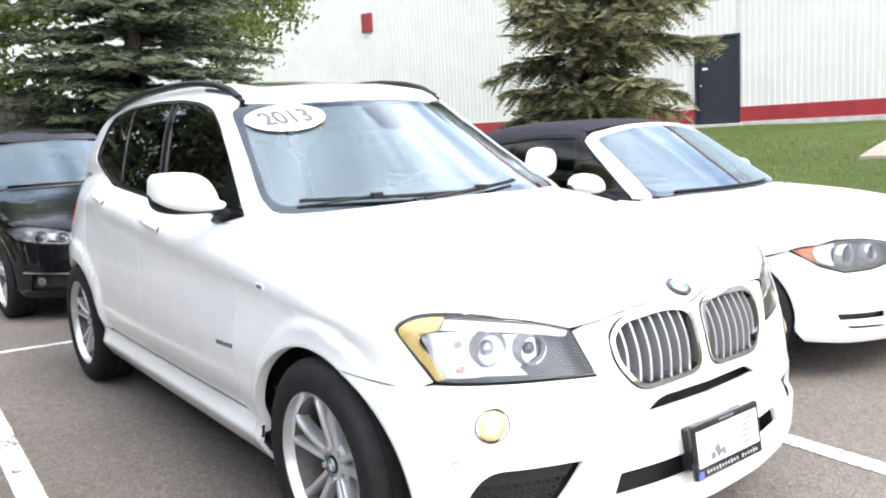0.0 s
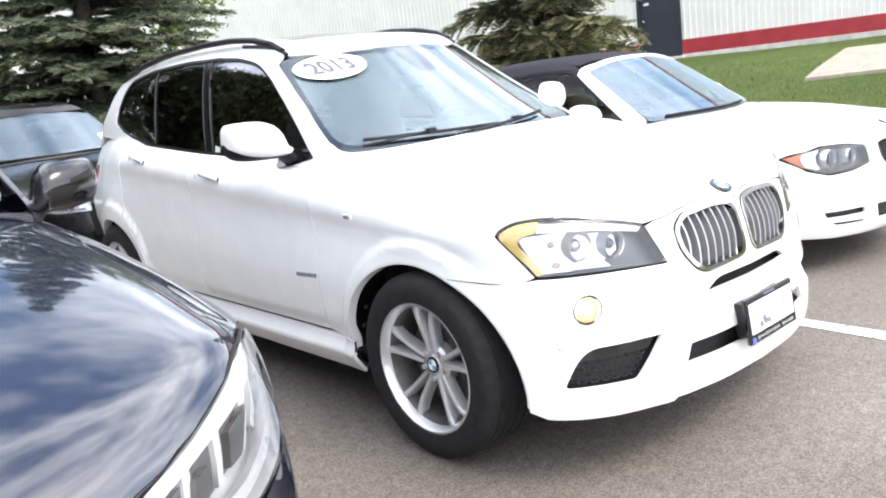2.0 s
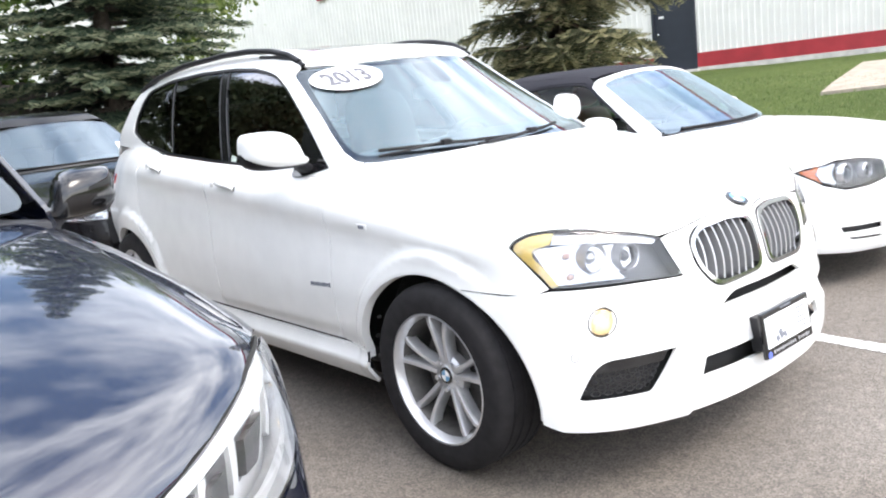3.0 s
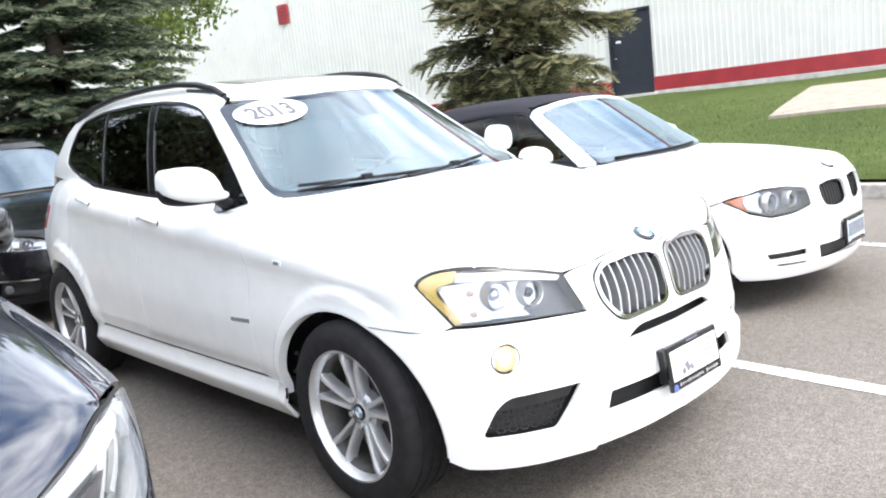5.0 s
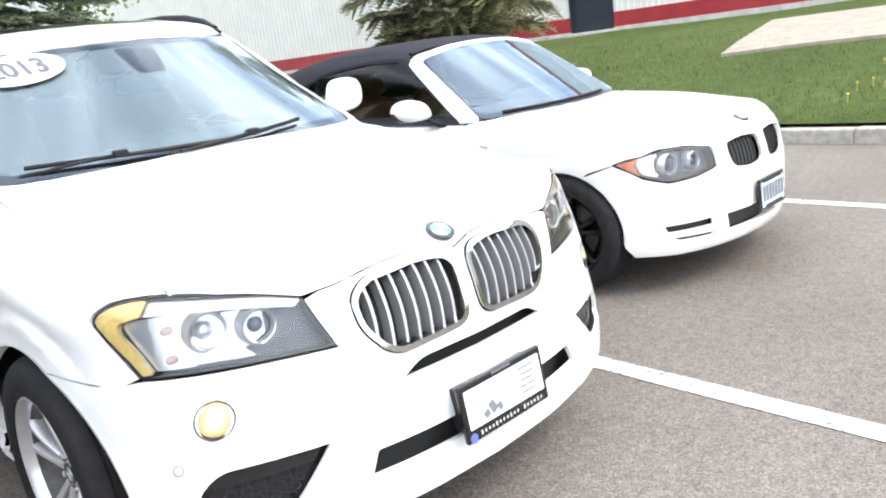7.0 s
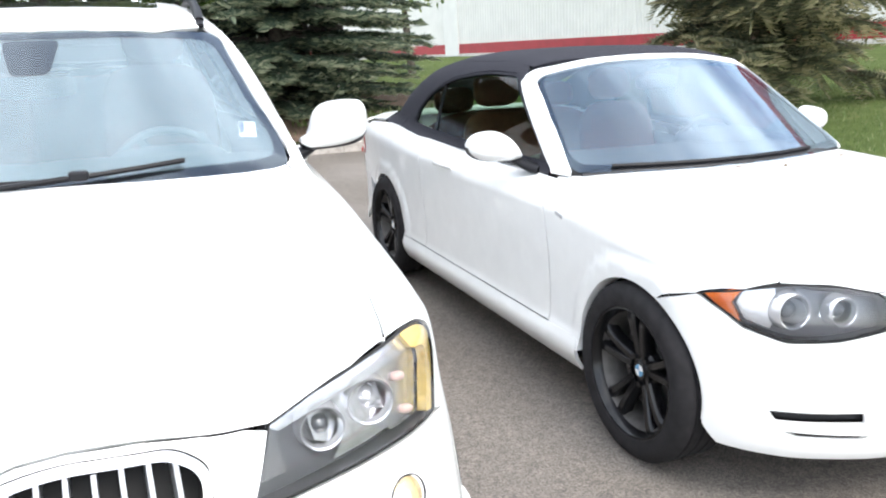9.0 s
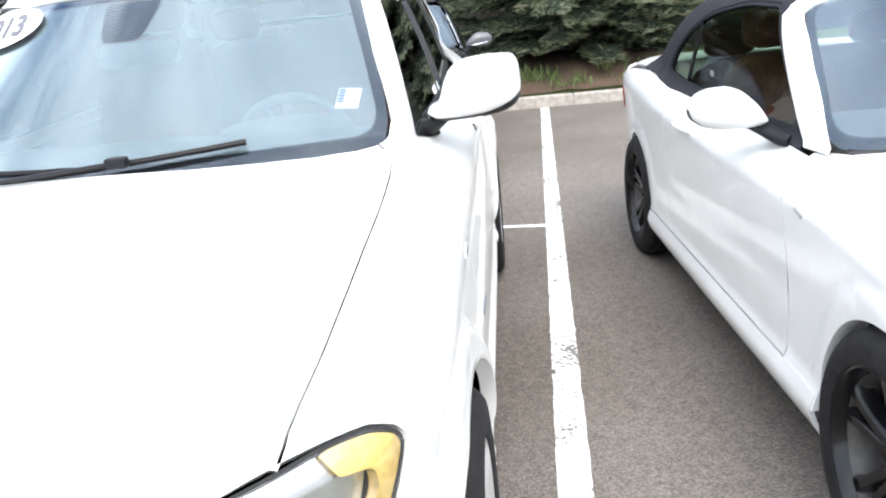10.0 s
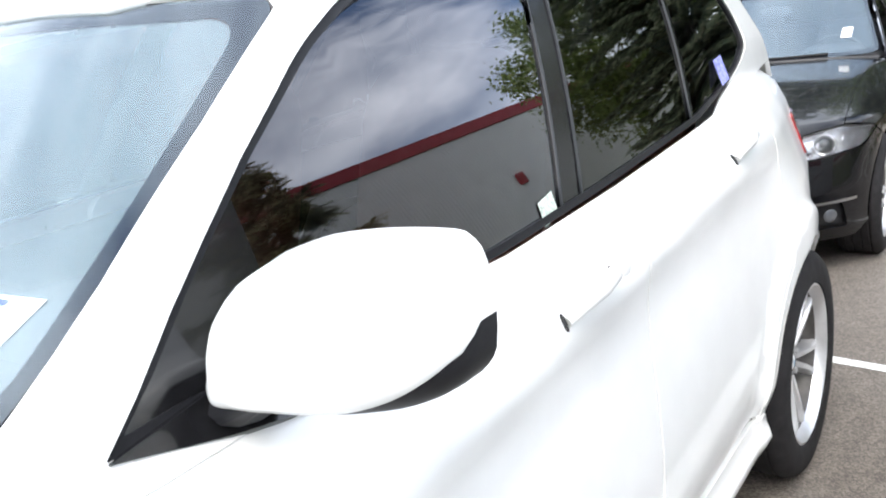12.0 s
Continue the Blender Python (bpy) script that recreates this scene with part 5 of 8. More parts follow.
            for dx, dz, hh in ((0.090, -0.012, 0.030), (-0.090, 0.010, 0.024)):
                Q, M, D = B.place(low, "side", [(x + dx, z + dz)], s)
                part("handle_gap", superellipsoid(0.004, 0.003, hh * 0.5, 0.8, 0.8, 6), M_SHELL, hd, "dark gap at the end of the handle", smooth=180).matrix_basis = frame_at(Q[0], M[0]) @ pose(0, 0, 0.001, 90, 0, 0)
            Q, M, D = B.place(low, "side", [(x - 0.135, z + 0.006)], s)
            part("lock_cover", superellipsoid(0.018, 0.006, 0.017, 0.8, 0.8, 8), M_WHITE, hd, smooth=180).matrix_basis = pose(*Q[0])
        P, N, D = B.place(low, "side", [(-0.372, 0.880)], s)
        sb = part("side_badge", bm_box((0.062, 0.006, 0.022), Matrix.Translation(xyz(P[0])), 0.004), M_WHITE, car, "small silver fender badge")
        for k in range(3):
            part("badge_stripe", bm_box((0.010, 0.003, 0.014), Matrix.Translation(xyz(P[0]) + Vector((0.012 - 0.012 * k, s * 0.0035, 0))), 0.001), M_INK, sb)
        for k in range(11):
            P, N, D = B.place(low, "side", [(-0.630 - 0.0138 * k, 0.619 - 0.0006 * k)], s)
            part("model_lettering", bm_box((0.010, 0.004, 0.015 if k % 3 else 0.019), Matrix.Translation(xyz(P[0])), 0.001), M_INK, car)
        # wheels
        build_wheel(car, 0.0, s, 0.812, 0.346, 0.234, 0.225, "double", M_ALLOY, hub=0.346)
        build_wheel(car, -L, s, 0.812, 0.346, 0.234, 0.225, "double", M_ALLOY, hub=0.346)
    # rear end
    rear = [(0.0, 0.30), (1.25, 0.30), (1.36, 0.45), (1.36, 0.62), (1.30, 0.66), (0.0, 0.66)]
    rl = rear + [(-u, z) for u, z in rear[::-1][1:-1]]
    B.skin("rear_bumper", low, "rwrap", rl, M_WHITE, car, step=0.04)
    tg = [(0.0, 0.666), (1.34, 0.666), (1.34, 1.13), (0.0, 1.16)]
    B.skin("tailgate", low, "rwrap", tg + [(-u, z) for u, z in tg[::-1][1:-1]], M_WHITE, car, step=0.04)
    for s in (1, -1):
        B.skin("tail_lamp", low, "rwrap", [(s * u, z) for u, z in fillet([(0.72, 0.86), (1.26, 0.88), (1.33, 1.03), (0.74, 1.02)], 0.02)], M_TAIL, car, step=0.04, off=0.006, lip=0.01, label="red tail lamp")
    B.skin("rear_screen", cab, "rear", fillet([(-0.60, 1.22), (0.60, 1.22), (0.50, 1.50), (-0.50, 1.50)], 0.06), M_PRIVACY, car, step=0.05, off=0.002, lip=0.005)
    B.skin("rear_frame", cab, "rear", [(-0.68, 1.14), (0.68, 1.14), (0.53, 1.56), (-0.53, 1.56)], M_WHITE, car, step=0.05, holes=[fillet([(-0.60, 1.22), (0.60, 1.22), (0.50, 1.50), (-0.50, 1.50)], 0.06)])
    # roof and windscreen
    ry = [(-1.005, 0.0), (-1.03, 0.2), (-1.09, 0.38), (-1.205, 0.530), (-1.4, 0.528), (-3.2, 0.528), (-3.42, 0.5), (-3.46, 0.0)]
    sunroof = fillet([(-1.32, 0.40), (-2.6, 0.40), (-2.6, -0.40), (-1.32, -0.40)], 0.06)
    B.skin("roof", cab, "top", ry + [(x, -y) for x, y in ry[::-1][1:-1]], M_WHITE, car, step=0.05, holes=[sunroof])
    B.skin("glass_roof", cab, "top", sunroof, M_GLOSSBLACK, car, step=0.06, off=-0.004, lip=0.01, label="dark panoramic glass roof")
    B.skin("headliner", cab, "top", [(-1.2, 0.5), (-3.2, 0.5), (-3.2, -0.5), (-1.2, -0.5)], M_HEADLINER, car, step=0.1, off=-0.05, lip=0)
    wsl = fillet([(-0.752, 1.068), (0.752, 1.068), (0.594, 1.508), (0.30, 1.522), (-0.30, 1.522), (-0.594, 1.508)], [0.11, 0.11, 0.05, 0.2, 0.2, 0.05], 6)
    ws = B.skin("windscreen", cab, "screen", wsl, M_SCREEN, car, step=0.03, off=-0.005, lip=0.004, label="pale tinted windscreen with dark border")
    ws.visible_shadow = False
    inner = fillet([(-0.712, 1.119), (-0.3, 1.122), (0.3, 1.122), (0.712, 1.119), (0.568, 1.486), (0.30, 1.503), (-0.30, 1.503), (-0.568, 1.486)], [0.07, 0.2, 0.2, 0.07, 0.05, 0.2, 0.2, 0.05], 6)
    B.skin("frit_border", cab, "screen", wsl, M_FRIT, ws, step=0.03, holes=[inner], off=-0.009, lip=0)
    # pale film added for the glare that veils the view through the screen
    film = B.skin("dust_film", cab, "screen", inner, M_FILM, ws, step=0.05, off=-0.012, lip=0, label="pale film inside the glass standing in for haze and glare")
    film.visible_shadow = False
    B.skin("camera_pod", cab, "screen", fillet([(-0.055, 1.395), (0.055, 1.395), (0.085, 1.497), (-0.085, 1.497)], 0.02), M_FRIT, ws, step=0.03, off=-0.008, lip=0)
    B.skin("cowl", sol, "top", [(-0.44, -0.55), (-0.40, -0.3), (-0.385, 0), (-0.40, 0.3), (-0.44, 0.55), (-0.60, 0.70), (-0.66, 0.68), (-0.56, 0.4), (-0.52, 0.0), (-0.56, -0.4), (-0.66, -0.68), (-0.60, -0.70)], M_PLASTIC, car, step=0.04, off=-0.018, lip=0)
    # stickers on the glass
    oval = bpy.data.meshes.new("year_sticker")
    n = 40
    oval.from_pydata([(0, 0, 0)] + [(0.155 * math.cos(2 * math.pi * i / n), 0.055 * math.sin(2 * math.pi * i / n), 0) for i in range(n)], [], [(0, i + 1, (i + 1) % n + 1) for i in range(n)])
    st = part("year_sticker", on_screen(B, oval, -0.430, 1.447, 0.006, 6), M_PAPER, ws, "white oval sticker reading 2013")
    part("year_lettering", on_screen(B, text_mesh("2013", 0.088, 0.0028), -0.430, 1.447, 0.008, 6, 1.12, 0.86), M_INKDARK, ws)
    card = bpy.data.meshes.new("paper_slip")
    card.from_pydata([(-0.028, -0.021, 0), (0.028, -0.021, 0), (0.028, 0.021, 0), (-0.028, 0.021, 0)], [], [(0, 1, 2, 3)])
    part("paper_slip", on_screen(B, card, 0.621, 1.201, -0.010, -7), M_PAPER, ws, "white and blue paper slip")
    for k in range(5):
        bar = bpy.data.meshes.new("slip_print")
        z = 0.014 - 0.006 * k
        bar.from_pydata([(-0.026, z, 0), (-0.010, z, 0), (-0.010, z + 0.0035, 0), (-0.026, z + 0.0035, 0)], [], [(0, 1, 2, 3)])
        part("slip_print", on_screen(B, bar, 0.621, 1.201, -0.008, -7), M_BLUEINK, ws)
    # wipers
    for y0, z0, y1, z1, yj, zj in ((0.08, 1.112, 0.405, 1.128, 0.13, 1.108), (-0.62, 1.122, 0.02, 1.112, -0.35, 1.112)):
        ys = np.linspace(y0 - 0.28 if y0 > 0 else y0, y1, 9)
        zs = z0 + (z1 - z0) * (ys - y0) / (y1 - y0)
        P, N, D = B.place(cab, "screen", np.stack([ys, zs], 1), 1, 0.012)
        w = part("wiper", tube([tuple(p) for p in P], 0.0075, 6, flat=1.1), M_DULLBLACK, car, "black windscreen wiper")
        ya = np.linspace(yj - 0.30, yj, 5)
        P, N, D = B.place(cab, "screen", np.stack([ya, np.linspace(1.09, zj, 5)], 1), 1, 0.03)
        part("wiper_arm", tube([tuple(p) for p in P], 0.009, 6, flat=0.6), M_DULLBLACK, w)
        part("wiper_joint", bm_box((0.03, 0.05, 0.025), Matrix.Translation(xyz(P[-1])), 0.006), M_DULLBLACK, w)
    # licence plate with frame
    pm = frame_at((0.790, 0.0, 0.463), (1, 0, 0.04))
    pl = part("licence_plate", bm_box((0.318, 0.158, 0.016), pm, 0.005), M_GLOSSBLACK, car, "white dealer card in a black plate frame")
    part("plate_bracket", bm_box((0.28, 0.12, 0.05), pm @ Matrix.Translation((0, 0, -0.03)), 0.004), M_PLASTIC, pl)
    part("plate_card", bm_box((0.288, 0.104, 0.004), pm @ Matrix.Translation((0, 0.008, 0.0085)), 0.001), M_PAPER, pl, "white printed card")
    tx = text_mesh("Certified", 0.024)
    tx.transform(pm @ Matrix.Translation((-0.085, 0.044, 0.0112)))
    part("card_lettering", tx, M_INK, pl)
    for k in range(5):
        part("print_bar", bm_box((0.062 - 0.006 * (k % 3), 0.005, 0.001), pm @ Matrix.Translation((0.085, 0.045 - 0.017 * k, 0.0112))), M_INK, pl)
    for x, y, a, b in ((-0.055, -0.012, 0.022, 0.034), (-0.08, -0.022, 0.02, 0.02), (-0.03, -0.02, 0.016, 0.022)):
        part("print_mark", bm_box((a, b, 0.001), pm @ Matrix.Translation((x, y, 0.0112)) @ pose(0, 0, 0, 0, 0, 25)), M_INK, pl)
    for k in range(18):
        if k % 12 not in (11,):
            part("frame_print", bm_box((0.0062, 0.008 if k % 4 else 0.012, 0.001), pm @ Matrix.Translation((-0.108 + 0.0138 * k, -0.062, 0.0088))), M_PRINTGREY, pl)
    part("frame_dot", lathe([(0.013, 0.0005), (0, 0.001)], 20, pm @ Matrix.Translation((-0.138, -0.066, 0.0085))), M_BLUEINK, pl)
    for k in range(6):
        part("frame_print", bm_box((0.009, 0.007, 0.001), pm @ Matrix.Translation((-0.03 + 0.012 * k, 0.072, 0.0088))), M_INK, pl)
    P, N, D = B.place(low, "top", [(0.628, 0.0)])
    roundel(car, frame_at(P[0], N[0]) @ Matrix.Translation((0, 0, 0.003)), 0.041)
    P, N, D = B.place(cab, "screen", [(0.0, 1.43)], 1, -0.10)
    rv = part("rear_view_mirror", superellipsoid(0.02, 0.12, 0.036, 0.5, 0.5, 10), M_PLASTIC, car, smooth=180)
    rv.matrix_basis = Matrix.Translation(xyz(P[0]))
    wells(car, B, 0.21)
    build_cabin(car, B, M_TAN, 0.98, 0.72, -2.9)
    reshape(car, lower_nose)
    reshape(car, tuck_tail)
    # clear stickers on the side glass
    for s in (1, -1):
        for x, z, w, h, mm in ((-2.745, 1.244, 0.095, 0.070, M_STICKER), (-1.585, 1.122, 0.055, 0.042, M_PALEGREEN)):
            if s < 0 and x < -2:
                continue
            P, N, D = B.place(cab, "side", [(x - w / 2, z - h / 2), (x + w / 2, z - h / 2 - 0.01), (x + w / 2, z + h / 2 - 0.01), (x - w / 2, z + h / 2)], s, -0.009)
            me = bpy.data.meshes.new("window_sticker")
            me.from_pydata(P.tolist(), [], [(0, 1, 2, 3)])
            part("window_sticker", me, mm, car, "small printed sticker on the glass")
    return car


M_PRINTGREY = plain("pale_grey_print", (0.45, 0.45, 0.46), 0.6)
M_FOGBULB = plain("lit_fog_bulb", (1.0, 0.85, 0.6), 0.4)
M_FOGBULB.node_tree.nodes["Principled BSDF"].inputs["Emission Color"].default_value = (1.0, 0.78, 0.42, 1)
M_FOGBULB.node_tree.nodes["Principled BSDF"].inputs["Emission Strength"].default_value = 1.2
M_FOGWARM = plain("fog_lamp_bowl", (0.92, 0.80, 0.58), 0.3, 0.2, var=0.1, scale=60)
M_STICKER = plain("blue_white_sticker", (0.30, 0.32, 0.75), 0.5, var=0.6, scale=90)
M_PALEGREEN = plain("pale_sticker", (0.55, 0.62, 0.55), 0.5, var=0.4, scale=160)
suv = build_suv()


# ---- the other parked cars ----
def both(half):
    """A closed outline from its right half, mirrored about the middle."""
    return half + [(-u, z) for u, z in half[::-1] if abs(u) > 1e-6]


def clip_x(poly, x0, x1):
    """The stretch of an outline between two upright lines (x0 ahead of x1)."""
    for lim, sg in ((x0, 1), (x1, -1)):
        out = []
        for a, b in zip(poly, poly[1:] + poly[:1]):
            ka, kb = sg * (a[0] - lim) <= 0, sg * (b[0] - lim) <= 0
            if ka:
                out.append(a)
            if ka != kb:
                t = (lim - a[0]) / (b[0] - a[0])
                out.append((lim, a[1] + t * (b[1] - a[1])))
        poly = out
    return poly


def shrink(poly, fx, fz, dz=0.0):
    c = np.array(poly).mean(0)
    return [(c[0] + (x - c[0]) * fx, c[1] + (z - c[1]) * fz + dz) for x, z in poly]


def build_car(name, label, B, at, m_body, m_seat, d):
    """A car from its body and a few outlines: lamps, grilles, openings, doors and glass."""
    car = thing(name, label, "car", m=at)
    low, cab, sol = B.low, B.cabin, B.solid
    ar, hz, L = B.arch, B.hub, B.base
    side_u = B.fy + 0.6 * math.pi / 2 + B.fx
    ys, z_seam, sill, xd = d["seam_y"], d["z_seam"], d["sill"], d["doors"]
    cowl_x = lambda y: B.ws_x + 0.01 - B.ws_curve(y)
    lamp = d["lamp"]
    lamp_top = B.place(low, "wrap", d["lamp_top"])[0]
    lip_edge = B.place(low, "wrap", d["nose"])[0]
    nose = [(float(p[0]), float(p[1])) for p in np.vstack([lamp_top, lip_edge])]
    x_front = nose[0][0]
    sx0 = cowl_x(ys) + 0.02
    sy = pchip((sx0, ys), (sx0 * 0.6 + x_front * 0.4, ys * 1.01), (x_front, nose[0][1]))
    seam = [(x, float(sy(x))) for x in np.linspace(sx0, x_front - 0.004, 20)]
    half = [(cowl_x(y) + 0.02, y) for y in (0.0, 0.2, 0.4, 0.55)] + seam + nose
    B.skin("hood", low, "top", both_y(half), m_body, car, step=0.04)
    a_seam = math.degrees(math.asin(min(0.98, (z_seam - hz) / ar)))
    edge = [(side_u - x, z) for x, z in arc(0, hz, ar, a_seam, -8, 12)]
    top = [(u, z - 0.004) for u, z in d["nose"]]
    half = d["chin"] + edge[::-1] + d["lamp_low"] + top
    mir = lambda poly: [(-u, z) for u, z in poly]
    holes = [d["kid"], mir(d["kid"])]
    for o in d["open"]:
        holes += [o] if d["open_mid"] is o else [o, mir(o)]
    if d.get("mid"):
        holes.append(d["mid"])
    B.skin("front_bumper", low, "wrap", both(half), m_body, car, step=0.032, holes=holes)
    zt = max(z for _, z in top) - 0.02
    B.skin("bumper_core", low, "wrap", [(-1.2, sill + 0.05), (1.2, sill + 0.05), (1.2, z_seam - 0.03), (0.45, z_seam - 0.03), (0.4, zt), (-0.4, zt), (-0.45, z_seam - 0.03), (-1.2, z_seam - 0.03)], M_SHELL, car, step=0.07, off=-0.07, lip=0)
    if d.get("mid"):
        B.skin("lower_grille", low, "wrap", d["mid"], M_PLASTIC, car, step=0.05, off=-0.03, lip=0)
    for s in (1, -1):
        k = d["kid"] if s > 0 else mir(d["kid"])
        g = B.skin("grille", low, "wrap", shrink(k, 1.0, 1.0), M_SHELL, car, step=0.03, off=-0.03, lip=0, label="kidney-shaped front grille")
        c = np.array(k).mean(0)
        outer = shrink(k, 1.05, 1.08)
        B.skin("grille_surround", low, "wrap", outer, d["m_grille"], g, holes=[shrink(k, 0.985, 0.975)], step=0.02, off=0.004, lip=0.006)
        u0, u1 = min(abs(u) for u, _ in k), max(abs(u) for u, _ in k)
        for i in range(8):
            u = s * (u0 + (u1 - u0) * (i + 0.8) / 8.6)
            zs = [z for (uu, z), (u2, z2) in zip(k, k[1:] + k[:1]) if (uu - u) * (u2 - u) <= 0]
            if len(zs) > 1:
                z0, z1 = min(zs) + 0.006, max(zs) - 0.006
                B.skin("bar", low, "wrap", [(u - 0.004, z0), (u + 0.004, z0), (u + 0.004, z1), (u - 0.004, z1)], d["m_bar"], g, step=0.03, off=-0.024, lip=0.02)
        for o in d["open"]:
            q = o if s > 0 else mir(o)
            B.skin("air_intake", low, "wrap", q, M_PLASTIC, car, step=0.05, off=-0.03, lip=0, label="black lower air intake")
        # headlamp
        Lm = [(s * u, z) for u, z in lamp]
        h = B.skin("headlamp", low, "wrap", Lm, M_LENS, car, step=0.03, off=0.002, lip=0.0, label=d["lamp_label"])
        B.skin("housing", low, "wrap", Lm, d["m_housing"], h, step=0.04, off=-0.06, lip=-0.055)
        B.skin("lens_haze", low, "wrap", Lm, M_FILMLENS, h, step=0.04, off=0.0, lip=0).visible_shadow = False
        B.skin("seal", low, "wrap", shrink(Lm, 1.02, d.get("seal", 1.12)), M_SHELL, h, holes=[Lm], step=0.04, off=-0.006, lip=0.012)
        for nm, poly, mm, off in d["lamp_parts"]:
            B.skin(nm, low, "wrap", [(s * u, z) for u, z in poly], mm, h, step=0.03, off=off, lip=0.015)
        for u, z, r in d["projectors"]:
            P, N, D = B.place(low, "wrap", [(s * u, z)])
            lamp_ring(h, P[0], None, r, M_BULBGLASS, d.get("ring_back", 0.035), (1, s * 0.15, 0.05))
        # fender
        P, _, _ = B.place(low, "top", seam)
        f_top = [(p[0], p[2] - abs(p[1]) - 0.004) for p in P]
        P, _, _ = B.place(low, "wrap", d["lamp_rear"])
        f_lamp = [(p[0], p[2] - abs(p[1])) for p in P]
        f_low = B.diag(arc(0, hz, ar, a_seam + 0.4, 180, 22) + [(-ar - 0.005, sill + 0.13), (xd[0] + 0.006, sill + 0.13), (xd[0] + 0.004, B.belt - 0.25), (xd[0] - 0.02, B.belt - 0.05)])
        P, _, _ = B.place(low, "top", [(cowl_x(ys) - 0.10, ys + 0.055), (cowl_x(ys) - 0.05, ys + 0.03)])
        f_back = [(p[0], p[2] - abs(p[1])) for p in P]
        B.skin("fender", low, "diag", f_top + f_lamp + f_low + f_back, m_body, car, s, step=0.035)
        for hx in (0.0, -L):
            pts = arc(hx, hz, ar, -6, 186, 36)
            P, N, D = B.place(low, "side", pts, s)
            bm = bmesh.new()
            prev = None
            for (x, z), p in zip(pts, P):
                dx, dz = (hx - x) / ar, (hz - z) / ar
                q = [bm.verts.new((p[0] + dx * a, p[1] + s * b, p[2] + dz * a)) for a, b in ((-0.004, 0.002), (0.005, 0.001), (0.008, -0.03), (0.010, -0.06))]
                if prev:
                    for i in range(3):
                        bm.faces.new((prev[i], q[i], q[i + 1], prev[i + 1]))
                prev = q
            bmesh.ops.recalc_face_normals(bm, faces=bm.faces)
            part("arch_lip", bm, m_body, car, smooth=60)
        belt = d["belt"]
        bt = lambda x: (x, float(belt(x)))
        zr = sill + 0.13
        x0, x1 = xd[0], xd[1]
        n = 6
        line = [bt(x1 + 0.004 + (x0 - x1 - 0.03) * i / n) for i in range(n + 1)]
        B.skin("front_door", low, "side", [(x0, zr + 0.006), (x1 + 0.02, zr + 0.006), (x1 + 0.004, zr + 0.25)] + line + [(x0 - 0.02, B.belt - 0.05), (x0 - 0.004, B.belt - 0.25)], m_body, car, s, step=0.035)
        xe = -L - 0.5
        rear_arc = arc(-L, hz, ar, 150, 2, 22)
        if len(xd) > 2:
            x2 = xd[2]
            out = arc(-L, hz, ar + 0.05, 4, 58, 10)
            line = [bt(x2 + 0.004 + (x1 - x2 - 0.008) * i / n) for i in range(n + 1)]
            B.skin("rear_door", low, "side", [(x1 - 0.004, zr + 0.006), (out[0][0], zr + 0.006)] + out + [(x2 + 0.004, B.belt - 0.2)] + line + [(x1 - 0.004, zr + 0.25)], m_body, car, s, step=0.035)
            line = [bt(xe + (x2 - xe - 0.004) * i / n) for i in range(n + 1)]
            B.skin("quarter_panel", low, "side", [(xe, hz + 0.25)] + rear_arc + [(out[0][0] - 0.008, zr)] + [(x - 0.006, z) for x, z in out] + [(x2 - 0.004, B.belt - 0.2)] + line[::-1] , m_body, car, s, step=0.035)
        else:
            line = [bt(xe + (x1 - xe - 0.004) * i / n) for i in range(n + 1)]
            B.skin("quarter_panel", low, "side", [(xe, hz + 0.25)] + rear_arc + [(-L + ar + 0.01, zr + 0.006), (x1 + 0.012, zr + 0.006), (x1 - 0.004, zr + 0.25)] + line[::-1], m_body, car, s, step=0.035)
        B.skin("rocker", low, "side", fillet([(-ar - 0.005, sill), (-L + ar + 0.01, sill), (-L + ar + 0.01, zr + 0.001), (-ar - 0.005, zr + 0.001)], 0.01), m_body, car, s, step=0.035, off=0.004)
        B.skin("inner_side", low, "side", [(0.15, z_seam - 0.02), (-0.15, z_seam + 0.02), (-ar - 0.03, hz + 0.12), (-ar - 0.03, sill + 0.03), (-L + ar + 0.03, sill + 0.03), (-L + ar + 0.03, hz + 0.12), (-L + 0.15, hz + ar + 0.04), (-L - 0.15, hz + ar + 0.04), (xe + 0.05, hz + 0.3), (xe + 0.05, B.belt - 0.03), (-1.5, B.belt - 0.06), (-0.6, B.belt - 0.08), (0.1, z_seam + 0.06)], M_SHELL, car, s, step=0.09, off=-0.03, lip=0)
        # cabin side
        dlo = d["dlo"]
        P, _, _ = B.place(cab, "top", [(x, d["roof_y"]) for x in d["roof_x"]])
        rl = [(float(p[0]), float(p[2])) for p in P]
        ins = shrink(dlo, 0.982, 0.93)
        B.skin("side_frame", sol, "side", d["pillar"] + rl + d["frame_back"], d["m_frame"], car, s, holes=[dlo], step=0.035, lip=0.012)
        if d.get("a_pillar"):
            B.skin("a_pillar", sol, "side", d["a_pillar"], m_body, car, s, step=0.018, off=0.005, lip=0.012)
        B.skin("window_trim", cab, "side", dlo, d["m_trim"], car, s, holes=[ins], step=0.035, off=-0.004, lip=0.02)
        for a, b in d["panes"]:
            B.skin("side_window", cab, "side", clip_x(ins, a, b), d["m_side"], car, s, step=0.05, off=-0.012, lip=0.0, label=d["side_label"])
        for (a, b), (a2, b2) in zip(d["panes"], d["panes"][1:]):
            B.skin("window_pillar", cab, "side", clip_x(ins, b, a2), M_PILLAR, car, s, step=0.05, off=-0.008, lip=0.01)
        B.skin("sail_panel", cab, "side", clip_x(ins, 0.5, d["panes"][0][0]), M_PLASTIC, car, s, step=0.05, off=-0.008, lip=0.01)
